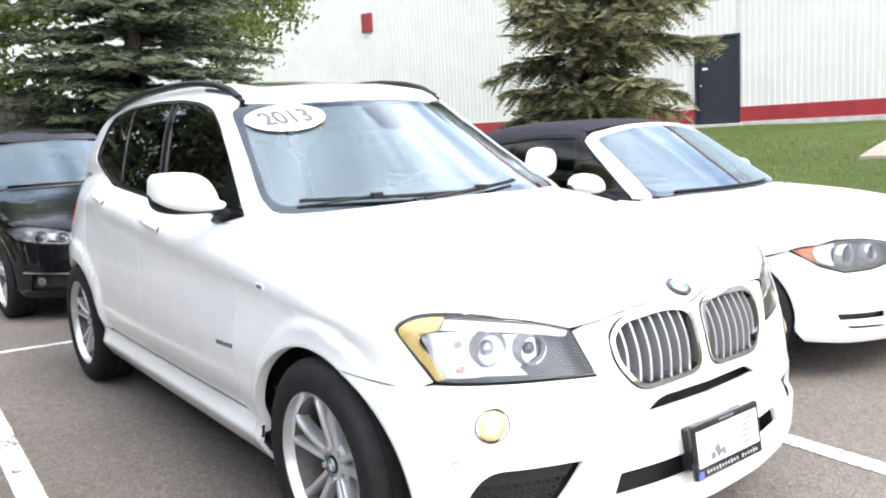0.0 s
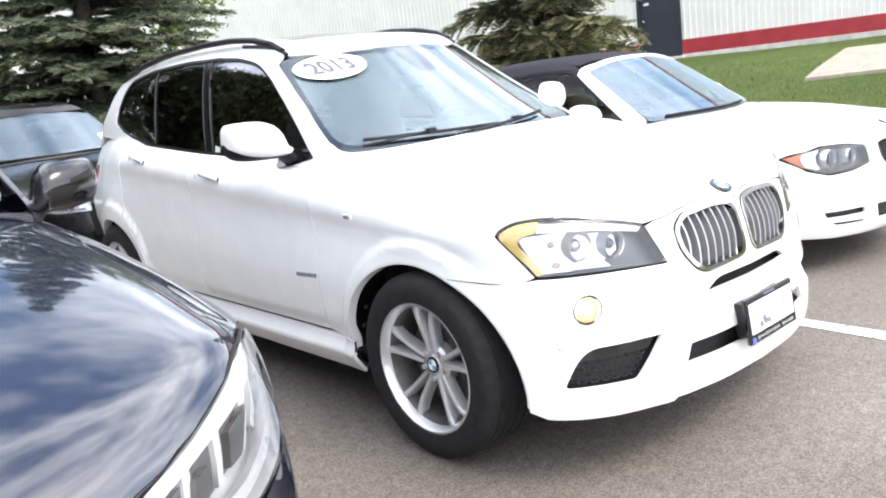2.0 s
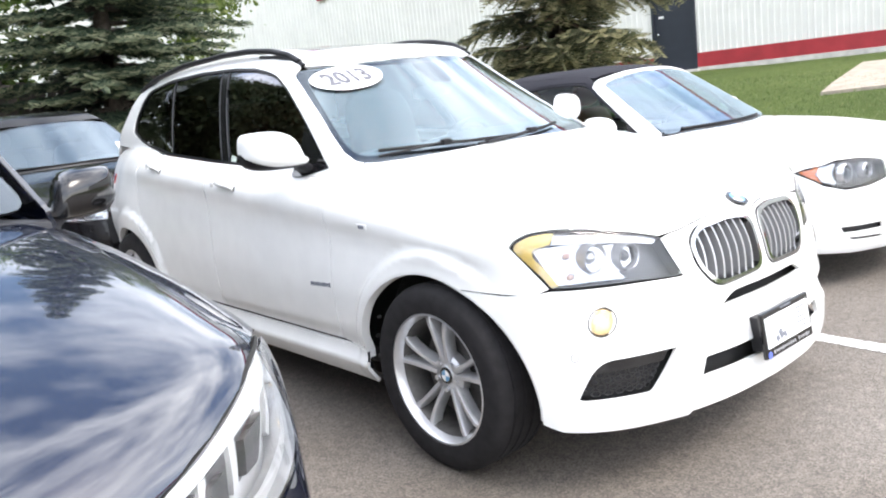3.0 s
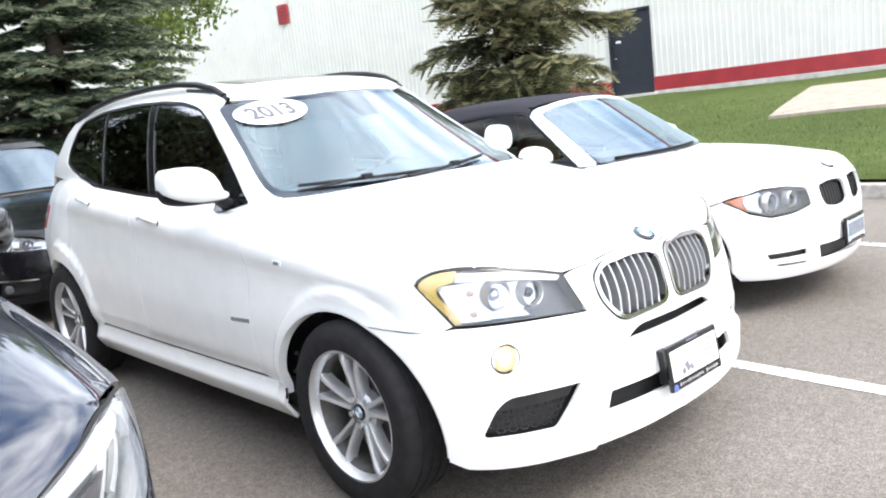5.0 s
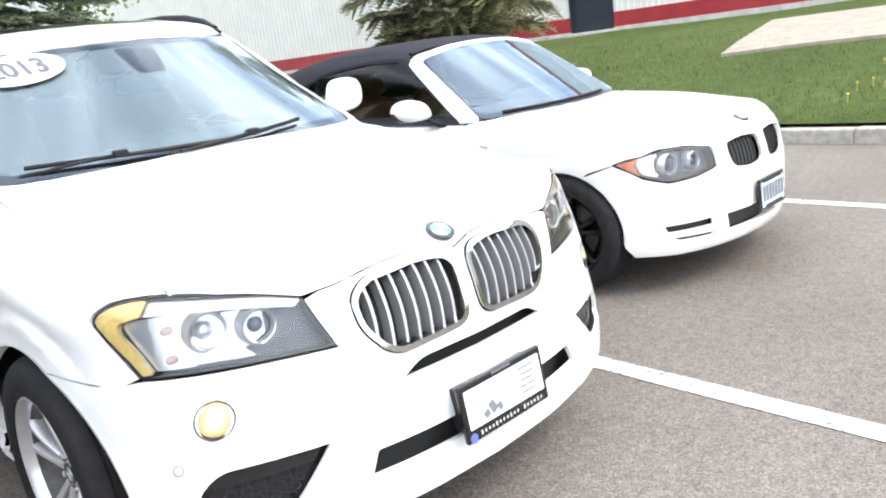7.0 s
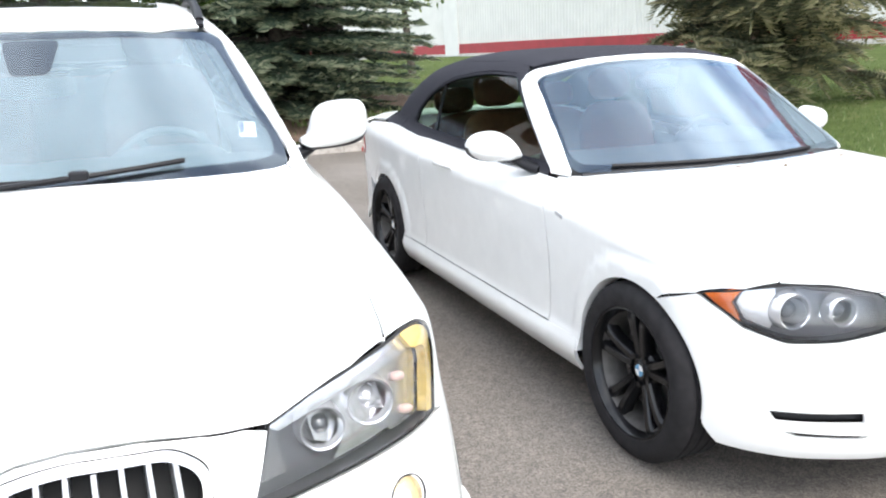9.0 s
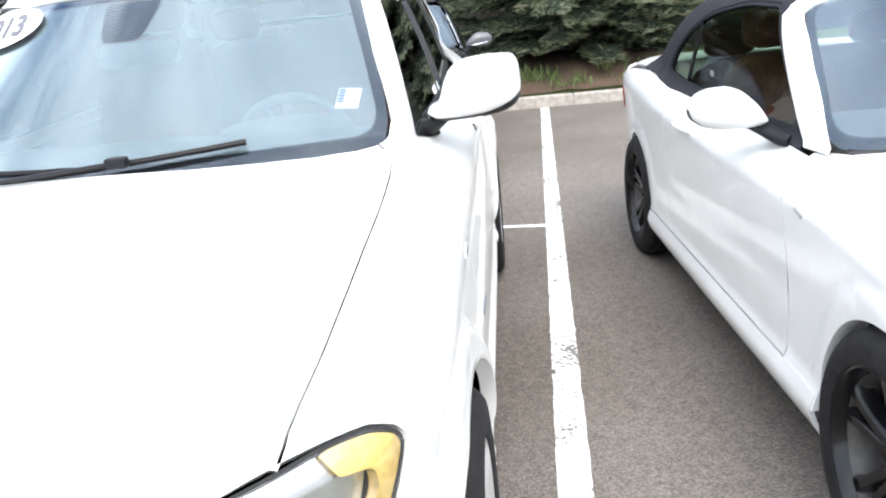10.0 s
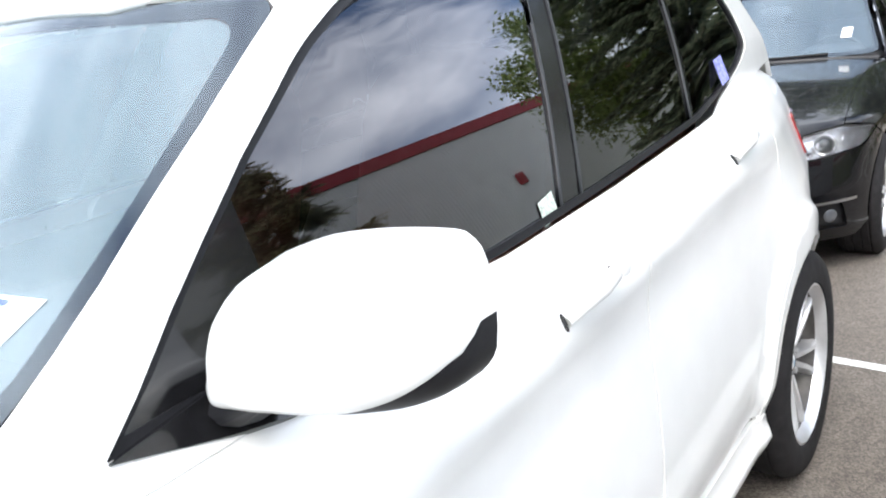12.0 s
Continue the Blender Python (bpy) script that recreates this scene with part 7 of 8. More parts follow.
tall_spec = dict(
    seam_y=0.80, z_seam=0.77, sill=0.25, seal=1.06, doors=(-0.60, -1.72, -2.75), lamp=lamp_t,
    lamp_top=[(1.32, 0.950), (1.15, 0.927), (0.95, 0.899), (0.78, 0.875), (0.60, 0.850), (0.53, 0.828), (0.47, 0.808)], nose=[(0.42, 0.855), (0.20, 0.888), (0.06, 0.884), (0.0, 0.88)],
    chin=[(0.0, 0.27), (0.6, 0.27), (1.0, 0.275), (1.3, 0.29)],
    lamp_low=[(1.55, 0.865), (1.47, 0.827), (1.33, 0.777), (1.05, 0.737), (0.512, 0.727), (0.452, 0.805)],
    lamp_rear=[(1.335, 0.955), (1.45, 0.945), (1.57, 0.888)], kid=kid_t, open=[int_t], open_mid=None, mid=fillet([(0.55, 0.36), (0.52, 0.50), (-0.52, 0.50), (-0.55, 0.36)], 0.02, 3),
    m_grille=M_CHROME, m_bar=M_SATIN, m_housing=M_BRIGHT, lamp_label="large clear headlamp with bright reflectors",
    lamp_parts=[("chrome_band", [(1.53, 0.884), (1.45, 0.842), (1.40, 0.842), (1.395, 0.90), (1.37, 0.925), (1.43, 0.928)], M_BRIGHT, -0.02),
                ("brow", [(1.42, 0.928), (1.36, 0.905), (0.95, 0.862), (0.56, 0.815), (0.56, 0.838), (0.95, 0.885), (1.28, 0.935)], M_BRIGHT, -0.022),
                ("lower_tray", [(1.42, 0.832), (1.32, 0.795), (1.05, 0.757), (0.6, 0.748), (0.6, 0.762), (1.05, 0.778), (1.30, 0.820), (1.40, 0.850)], M_BRIGHT, -0.02),
                ("dark_step", [(1.345, 0.885), (1.31, 0.838), (0.95, 0.792), (0.64, 0.772), (0.64, 0.80), (0.95, 0.85), (1.28, 0.895)], M_LAMPDARK, -0.040),
                ("reflector_step", [(1.345, 0.900), (1.335, 0.878), (1.20, 0.822), (1.19, 0.834), (1.315, 0.886), (1.32, 0.902)], M_BRIGHT, -0.03),
                ("reflector_step", [(1.07, 0.872), (1.00, 0.800), (0.975, 0.798), (1.035, 0.866)], M_BRIGHT, -0.03),
                ("reflector_step", [(1.26, 0.888), (1.13, 0.812), (1.10, 0.808), (1.20, 0.882)], M_BRIGHT, -0.032),
                ("reflector_step", [(0.92, 0.852), (0.86, 0.786), (0.835, 0.784), (0.885, 0.848)], M_BRIGHT, -0.034),
                ("grey_step", [(1.19, 0.872), (1.09, 0.815), (1.03, 0.812), (1.08, 0.860)], M_LAMPDARK, -0.022),
                ("grey_step", [(0.96, 0.842), (0.91, 0.798), (0.86, 0.796), (0.90, 0.835)], M_LAMPDARK, -0.022),
                ("reflector_step", [(0.80, 0.836), (0.74, 0.772), (0.715, 0.770), (0.765, 0.832)], M_BRIGHT, -0.03)],
    projectors=[],
    belt=pchip((-0.60, 1.11), (-1.4, 1.13), (-2.4, 1.17), (-3.4, 1.2)),
    dlo=fillet([(-0.74, 1.165), (-1.6, 1.175), (-2.6, 1.215), (-3.4, 1.28), (-3.3, 1.5), (-2.9, 1.60), (-2.0, 1.655), (-1.5, 1.63), (-1.1, 1.43)], [0.02, 0, 0, 0.05, 0.1, 0.1, 0.1, 0.1, 0], 4),
    roof_y=0.60, roof_x=(-1.22, -1.6, -2.2, -2.9, -3.4), pillar=[(-0.62, 1.15), (-0.92, 1.36), (-1.19, 1.54)],
    frame_back=[(-3.75, 1.4), (-3.8, 1.26), (-2.6, 1.165), (-1.6, 1.125), (-0.65, 1.10)],
    m_frame=M_BLUEPAINT, m_trim=M_GLOSSBLACK, m_side=M_PRIVACY, side_label="dark side window", panes=((-0.9, -1.72), (-1.78, -2.7), (-2.74, -3.4)),
    slim=False, mirror=(-0.80, 0.955, 1.165), mirror_size=(0.08, 0.115, 0.075), m_mirror=M_GLOSSBLACK, handles=((-1.5, 1.0), (-2.5, 1.03)),
    track=0.81, R=0.375, rim=0.255, style="double", m_rim=M_ALLOY, deck=None,
    roof=[(-1.10, 0.0), (-1.13, 0.35), (-1.22, 0.61), (-1.7, 0.62), (-3.2, 0.61), (-3.6, 0.5), (-3.65, 0.0)], m_roof=M_BLUEPAINT,
    rear_glass=[(0.0, 1.26), (0.65, 1.26), (0.55, 1.6), (0.0, 1.62)],
    screen=[(0.0, 1.145), (0.76, 1.16), (0.63, 1.55), (0.3, 1.585), (0.0, 1.59)], badge_x=0.72, dash_z=1.06, seat_z=0.78)
tall = build_car("sport_utility_car", "dark blue tall sport utility car with glossy hood", TALL, pose(0.42, -2.84, 0, 0, 0, 0), M_BLUEPAINT, M_DASH, tall_spec)


# ---- the car park: asphalt, painted lines, kerbs, lawn ----
M_ASPHALT = ground_mat("worn_asphalt", (0.128, 0.114, 0.100), (0.305, 0.272, 0.238), (0.66, 0.63, 0.59))
ground = new("ground", bpy.data.meshes.new("ground"))
bm = bmesh.new()
bmesh.ops.create_grid(bm, x_segments=8, y_segments=8, size=900)
bm.to_mesh(ground.data)
bm.free()
ground.data.materials.append(M_ASPHALT)
tagged(ground, "worn grey asphalt of the car park", "ground", kind="structure")

M_LINE = plain("worn_white_road_paint", (0.74, 0.73, 0.70), 0.8, var=0.12, scale=45, bump=0.3)


def chip(m, bare):
    """Flakes of paint gone, in loose clusters, with the bare surface showing."""
    n, l = m.node_tree.nodes, m.node_tree.links
    b = n["Principled BSDF"]
    source = b.inputs["Base Color"].links[0].from_socket
    co, fine, wide = n.new("ShaderNodeTexCoord"), n.new("ShaderNodeTexNoise"), n.new("ShaderNodeTexNoise")
    fine.inputs["Scale"].default_value, fine.inputs["Detail"].default_value = 52.0, 4.0
    wide.inputs["Scale"].default_value, wide.inputs["Detail"].default_value = 2.6, 2.0
    add, step, mx = n.new("ShaderNodeMath"), n.new("ShaderNodeMapRange"), n.new("ShaderNodeMix")
    step.inputs["From Min"].default_value, step.inputs["From Max"].default_value = 1.10, 1.15
    mx.data_type = "RGBA"
    mx.inputs[7].default_value = (*bare, 1)
    for t in (fine, wide):
        l.new(co.outputs["Object"], t.inputs["Vector"])
    l.new(fine.outputs["Fac"], add.inputs[0])
    l.new(wide.outputs["Fac"], add.inputs[1])
    l.new(add.outputs["Value"], step.inputs["Value"])
    l.new(step.outputs["Result"], mx.inputs[0])
    l.new(source, mx.inputs[6])
    l.new(mx.outputs[2], b.inputs["Base Color"])


chip(M_LINE, (0.20, 0.19, 0.175))


def line_strip(name, p, q, width, wear=0.28):
    """A painted stripe with ragged, worn edges and flaked holes."""
    p, q = Vector(p), Vector(q)
    d = (q - p)
    n = max(8, int(d.length / 0.02))
    side = Vector((-d.y, d.x, 0)).normalized() * width * 0.5
    bm = bmesh.new()
    cols = 9
    rows = []
    for i in range(n + 1):
        c = p + d * i / n
        row = []
        for k in range(cols):
            u = -1 + 2 * k / (cols - 1)
            j = 0.0
            if abs(u) == 1:
                j = 0.06 * noise.noise((c * 9.0)) + 0.06 * noise.noise(c * 31.0)
            row.append(bm.verts.new(c + side * (u * (1 + j)) + Vector((0, 0, 0.004))))
        rows.append(row)
    for a, b in zip(rows, rows[1:]):
        for k in range(cols - 1):
            c = (a[k].co + b[k + 1].co) / 2
            if noise.noise(c * 14.0) + 0.6 * noise.noise(c * 40.0) < 1.10 - wear:
                bm.faces.new((a[k], b[k], b[k + 1], a[k + 1]))
    bmesh.ops.delete(bm, geom=[v for v in bm.verts if not v.link_faces], context="VERTS")
    return tagged(part(name, bm, M_LINE), "worn white painted parking line", "line", kind="structure")


line_strip("parking_line", (1.9, 1.033, 0), (-9.05, 1.449, 0), 0.105)
line_strip("parking_line", (1.9, -1.657, 0), (-9.05, -1.23, 0), 0.105)
line_strip("parking_line", (1.9, 3.99, 0), (-9.05, 4.41, 0), 0.105)
line_strip("parking_line", (-3.60, 1.19, 0), (-3.95, -1.37, 0), 0.06, 0.5)

M_CONCRETE = plain("weathered_concrete", (0.40, 0.37, 0.33), 0.9, var=0.25, scale=14, bump=0.5)
KERB_X, KERB_Y = -9.17, 6.47


def kerb(p, q, n):
    """Precast kerb stones, one object each, on one footing."""
    p, q = Vector(p), Vector(q)
    d = (q - p) / n
    ang = math.atan2(d.y, d.x)
    base = part("kerb", bm_box(((q - p).length, 0.12, 0.14), Matrix.Translation((p + q) / 2 + Vector((0, 0, 0.05))) @ Matrix.Rotation(ang, 4, "Z")), M_CONCRETE)
    tagged(base, "weathered concrete kerb beside the asphalt", "kerb", kind="structure")
    me = None
    for i in range(n):
        c = p + d * (i + 0.5)
        if me is None:
            bm = bm_box((d.length - 0.012, 0.155, 0.26), Matrix.Translation((0, 0, 0.012)), 0.018, 2)
            me = bpy.data.meshes.new("kerb_stone")
            bm.to_mesh(me)
            bm.free()
            me.materials.append(M_CONCRETE)
        o = new("kerb_stone", me)
        o.parent = base
        o.matrix_basis = Matrix.Translation(c + Vector((random.uniform(-0.004, 0.004), random.uniform(-0.004, 0.004), random.uniform(-0.006, 0.004)))) @ Matrix.Rotation(ang + random.uniform(-0.006, 0.006), 4, "Z")
    return base


kerb((KERB_X, -14.0, 0), (KERB_X, KERB_Y, 0), 22)
kerb((KERB_X, KERB_Y, 0), (16.0, KERB_Y, 0), 26)

# lawn and planting strip: one sheet that climbs from the kerbs to the building
WALL_AT, WALL_AZ, WALL_TILT = Vector((-10.45, 16.0, 0)), radians(14), radians(0.75)
wall_dir = Vector((math.cos(WALL_AZ), math.sin(WALL_AZ), 0))
wall_in = Vector((math.sin(WALL_AZ), -math.cos(WALL_AZ), 0))
WALL_Z = 1.10


def wall_gap(x, y):
    """Distance from the building's face, positive on the camera's side."""
    return (x - WALL_AT.x) * wall_in.x + (y - WALL_AT.y) * wall_in.y


def wall_foot(x, y):
    """Height of the footing abreast of a place: the plot falls gently along the building."""
    u = (x - WALL_AT.x) * wall_dir.x + (y - WALL_AT.y) * wall_dir.y
    return WALL_Z + math.tan(WALL_TILT) * max(-40.0, min(20.0, u))


def lawn_z(x, y):
    dk = max(0.0, y - KERB_Y) if x > KERB_X else math.hypot(0, max(0.0, KERB_X - x) if y < KERB_Y else min(max(KERB_X - x, 0.0), 1e9))
    if x <= KERB_X and y > KERB_Y:
        dk = max(KERB_X - x, y - KERB_Y)
    g = max(wall_gap(x, y), 0.0)
    t = dk / max(dk + g, 0.01)
    t = t ** 0.55
    if y < 4.0:
        t *= max(0.0, min(1.0, (y + 6.0) / 10.0)) * 0.8 + 0.2
    return 0.115 + (wall_foot(x, y) - 0.115) * t + 0.03 * noise.noise(Vector((x * 0.6, y * 0.6, 0))) * min(1.0, dk)


def lawn_mesh():
    xs = sorted(set([KERB_X + 0.06] + [KERB_X - 0.06] + [round(v, 3) for v in np.concatenate([np.arange(-60, -14, 2.0), np.arange(-14, 4, 0.33), np.arange(4, 40, 2.0)])]))
    ys = sorted(set([KERB_Y - 0.06, KERB_Y + 0.06] + [round(v, 3) for v in np.concatenate([np.arange(-40, -3, 2.0), np.arange(-3, 14, 0.33), np.arange(14, 46, 2.0)])]))
    vid, verts, faces = {}, [], []
    ok = lambda x, y: x <= KERB_X - 0.05 or y >= KERB_Y + 0.05
    for x in xs:
        for y in ys:
            if ok(x, y):
                vid[(x, y)] = len(verts)
                verts.append((x, y, lawn_z(x, y)))
    for x0, x1 in zip(xs, xs[1:]):
        for y0, y1 in zip(ys, ys[1:]):
            k = [(x0, y0), (x1, y0), (x1, y1), (x0, y1)]
            if all(q in vid for q in k):
                faces.append([vid[q] for q in k])
    me = bpy.data.meshes.new("lawn")
    me.from_pydata(verts, [], faces)
    me.shade_smooth()
    return me


def lawn_mat():
    """Mown grass with dry and bare patches, bark soil along the planting strip by position."""
    m, n, l, b = mat("mown_grass")
    co = n.new("ShaderNodeTexCoord")
    t1, t2, t3 = (n.new("ShaderNodeTexNoise") for _ in range(3))
    for t, sc, dt in ((t1, 0.5, 6), (t2, 6.0, 8), (t3, 60.0, 4)):
        t.inputs["Scale"].default_value, t.inputs["Detail"].default_value = sc, dt
        l.new(co.outputs["Object"], t.inputs["Vector"])
    r = n.new("ShaderNodeValToRGB")
    e = r.color_ramp.elements
    e[0].position, e[0].color = 0.3, (0.06, 0.085, 0.025, 1)
    e[1].position, e[1].color = 0.75, (0.20, 0.19, 0.085, 1)
    k = r.color_ramp.elements.new(0.55)
    k.color = (0.10, 0.135, 0.04, 1)
    add = n.new("ShaderNodeMath")
    add.operation = "MULTIPLY_ADD"
    add.inputs[1].default_value = 0.55
    mm = n.new("ShaderNodeMath")
    mm.operation = "MULTIPLY"
    mm.inputs[1].default_value = 0.45
    l.new(t2.outputs["Fac"], mm.inputs[0])
    l.new(t1.outputs["Fac"], add.inputs[0])
    l.new(mm.outputs[0], add.inputs[2])
    l.new(add.outputs[0], r.inputs["Fac"])
    l.new(r.outputs["Color"], b.inputs["Base Color"])
    bp = n.new("ShaderNodeBump")
    bp.inputs["Strength"].default_value, bp.inputs["Distance"].default_value = 0.9, 0.04
    l.new(t3.outputs["Fac"], bp.inputs["Height"])
    l.new(bp.outputs["Normal"], b.inputs["Normal"])
    b.inputs["Roughness"].default_value = 0.9
    b.inputs["Specular IOR Level"].default_value = 0.1
    return m


M_LAWN = lawn_mat()
lawn = tagged(part("lawn", lawn_mesh(), M_LAWN), "mown green lawn rising to the building", "lawn", kind="structure")


# ---- the long white building ----
M_CLAD = plain("cream_ribbed_cladding", (0.70, 0.69, 0.65), 0.55, var=0.05, scale=1.5)
M_BAND = plain("dark_red_band", (0.32, 0.022, 0.03), 0.5, var=0.15, scale=3)
M_FOOT = plain("pale_concrete_footing", (0.50, 0.48, 0.44), 0.9, var=0.2, scale=6, bump=0.3)
M_DOORNAVY = plain("navy_steel_door", (0.018, 0.022, 0.032), 0.45, var=0.1, scale=4)
WALL_H = 7.21
to_wall = Matrix.Translation(WALL_AT + Vector((0, 0, WALL_Z))) @ Matrix.Rotation(WALL_AZ, 4, "Z") @ Matrix.Rotation(-WALL_TILT, 4, "Y")
# local axes: x along the wall to the right, y into the building, z up from the footing; origin at the door's left edge
hall = thing("building", "long cream ribbed warehouse with a dark red base band", "building", m=to_wall)
DOOR_W, DOOR_H = 1.02, 2.12


def clad(x0, x1, z0, z1):
    """Ribbed sheet: a rib every 0.15 m."""
    bm = bmesh.new()
    pts = []
    x = x0
    while x < x1 - 0.001:
        pts += [(x, 0.0), (min(x + 0.10, x1), 0.0), (min(x + 0.115, x1), -0.022), (min(x + 0.135, x1), -0.022)]
        x += 0.15
    pts.append((x1, 0.0))
    A = [bm.verts.new((a, b, z0)) for a, b in pts]
    C = [bm.verts.new((a, b, z1)) for a, b in pts]
    for i in range(len(pts) - 1):
        if pts[i][0] < pts[i + 1][0] - 1e-6:
            bm.faces.new((A[i], A[i + 1], C[i + 1], C[i]))
    return bm


PIL = -18.45
for name, x0, x1, z0 in (("wall", -62.0, PIL - 0.45, 0.44), ("wall", PIL + 0.45, 0.0, 0.44), ("wall", 0.0, DOOR_W, DOOR_H + 0.06), ("wall", DOOR_W, 45.0, 0.44)):
    part(name, clad(x0, x1, z0, WALL_H), M_CLAD, hall)
part("pilaster", bm_box((0.9, 0.16, WALL_H), Matrix.Translation((PIL, 0.0, WALL_H / 2)), 0.01), M_CLAD, hall, "plain white pilaster strip")
for x0, x1 in ((-62.0, PIL - 0.451), (PIL + 0.451, -0.06), (DOOR_W + 0.06, 45.0)):
    part("base_band", bm_box((x1 - x0, 0.06, 0.36), Matrix.Translation(((x0 + x1) / 2, 0.0, 0.27)), 0.004), M_BAND, hall, "dark red painted band")
    part("footing", bm_box((x1 - x0, 0.14, 0.5), Matrix.Translation(((x0 + x1) / 2, 0.02, -0.16)), 0.01), M_FOOT, hall, "pale concrete footing")
part("top_band", bm_box((107, 0.10, 0.62), Matrix.Translation((-8.5, -0.03, WALL_H + 0.30)), 0.01), M_BAND, hall, "dark red fascia band at the roofline")
part("roof", bm_box((107, 30, 0.3), Matrix.Translation((-8.5, 15.2, WALL_H + 0.2))), M_FOOT, hall)
part("back_wall", bm_box((107, 0.2, WALL_H), Matrix.Translation((-8.5, 30, WALL_H / 2))), M_CLAD, hall)
for x in (-62.0, 45.0):
    part("end_wall", bm_box((0.2, 30, WALL_H + 1.5), Matrix.Translation((x, 15, WALL_H / 2 - 0.75))), M_CLAD, hall)
part("door_step", bm_box((DOOR_W + 0.3, 0.5, 0.16), Matrix.Translation((DOOR_W / 2, -0.10, -0.02)), 0.015), M_FOOT, hall)
door = part("door", bm_box((DOOR_W, 0.05, DOOR_H), Matrix.Translation((DOOR_W / 2, 0.06, DOOR_H / 2 + 0.06)), 0.004), M_DOORNAVY, hall, "navy steel door")
part("door_notice", bm_box((0.14, 0.004, 0.06), Matrix.Translation((0.18, 0.03, 1.45))), M_PAPER, door)
part("door_knob", lathe([(0.03, 0.0), (0.03, 0.04), (0, 0.05)], 12, Matrix.Translation((0.09, 0.035, 1.02)) @ pose(0, 0, 0, 90, 0, 0)), M_CHROME, door)
for x in (-0.03, DOOR_W + 0.03):
    part("door_frame", bm_box((0.06, 0.14, DOOR_H + 0.12), Matrix.Translation((x, 0.02, DOOR_H / 2 + 0.06)), 0.004), M_DOORNAVY, door)
part("door_head", bm_box((DOOR_W + 0.12, 0.14, 0.06), Matrix.Translation((DOOR_W / 2, 0.02, DOOR_H + 0.09)), 0.004), M_DOORNAVY, door)
vent = part("wall_vent", bm_box((0.42, 0.10, 0.62), Matrix.Translation((-11.3, -0.05, 4.0)), 0.01), M_BAND, hall, "small square red vent box")
for k in range(5):
    part("louvre", bm_box((0.36, 0.03, 0.02), Matrix.Translation((-11.3, -0.11, 3.78 + 0.11 * k)) @ pose(0, 0, 0, 35, 0, 0)), M_BAND, vent)

# concrete slab on the lawn
M_SLAB = plain("sandy_concrete_slab", (0.36, 0.31, 0.25), 0.9, var=0.2, scale=5, bump=0.4)


# ---- trees, fence, planting strip ----
def leaf_mat(name, dark, mid, light, trans=0.25):
    """Foliage: colour varies from leaf to leaf."""
    m, n, l, b = mat(name)
    g = n.new("ShaderNodeNewGeometry")
    r = n.new("ShaderNodeValToRGB")
    e = r.color_ramp.elements
    e[0].color, e[1].color = (*dark, 1), (*light, 1)
    k = e.new(0.55)
    k.color = (*mid, 1)
    l.new(g.outputs["Random Per Island"], r.inputs["Fac"])
    l.new(r.outputs["Color"], b.inputs["Base Color"])
    b.inputs["Roughness"].default_value = 0.6
    b.inputs["Specular IOR Level"].default_value = 0.25
    if trans:
        t = n.new("ShaderNodeBsdfTranslucent")
        l.new(r.outputs["Color"], t.inputs["Color"])
        mx = n.new("ShaderNodeMixShader")
        mx.inputs["Fac"].default_value = trans
        l.new(b.outputs["BSDF"], mx.inputs[1])
        l.new(t.outputs["BSDF"], mx.inputs[2])
        l.new(mx.outputs["Shader"], n["Material Output"].inputs["Surface"])
    return m


M_BARK = plain("grey_bark", (0.10, 0.085, 0.07), 0.95, var=0.4, scale=12, bump=0.8)
M_BROWNBARK = plain("brown_spruce_bark", (0.17, 0.125, 0.09), 0.95, var=0.4, scale=14, bump=0.8)
M_SPRUCE = leaf_mat("spruce_needles", (0.040, 0.062, 0.044), (0.085, 0.120, 0.085), (0.15, 0.19, 0.13), 0.3)
M_SPRUCE_TIP = leaf_mat("fresh_spruce_tips", (0.16, 0.20, 0.13), (0.27, 0.31, 0.20), (0.42, 0.43, 0.29), 0.4)
M_SPRUCE_OLD = leaf_mat("olive_spruce_needles", (0.062, 0.076, 0.046), (0.125, 0.14, 0.085), (0.22, 0.21, 0.13), 0.35)
M_OLD_TIP = leaf_mat("olive_spruce_tips", (0.20, 0.20, 0.11), (0.30, 0.29, 0.16), (0.42, 0.38, 0.23), 0.4)
M_LEAF = leaf_mat("fresh_green_leaves", (0.07, 0.115, 0.03), (0.14, 0.21, 0.06), (0.28, 0.33, 0.12), 0.4)
M_LEAF_DARK = leaf_mat("deep_green_leaves", (0.02, 0.035, 0.015), (0.04, 0.06, 0.025), (0.09, 0.11, 0.05), 0.2)
M_LEAF_PALE = leaf_mat("sunlit_pale_leaves", (0.10, 0.15, 0.04), (0.18, 0.24, 0.07), (0.32, 0.36, 0.14), 0.45)


def quads_mesh(name, C, A, B, kinds=None):
    """Four-cornered leaves: centres C, half axes A and B."""
    n = len(C)
    V = np.stack([C - A, C + B * 0.9 - A * 0.1, C + A, C - B * 0.9 - A * 0.1], 1).reshape(-1, 3)
    me = bpy.data.meshes.new(name)
    me.vertices.add(4 * n)
    me.vertices.foreach_set("co", V.ravel())
    me.loops.add(4 * n)
    me.loops.foreach_set("vertex_index", np.arange(4 * n, dtype=np.int32))
    me.polygons.add(n)
    me.polygons.foreach_set("loop_start", np.arange(0, 4 * n, 4, dtype=np.int32))
    if kinds is not None:
        me.polygons.foreach_set("material_index", kinds.astype(np.int32))
    me.update(calc_edges=True)
    return me


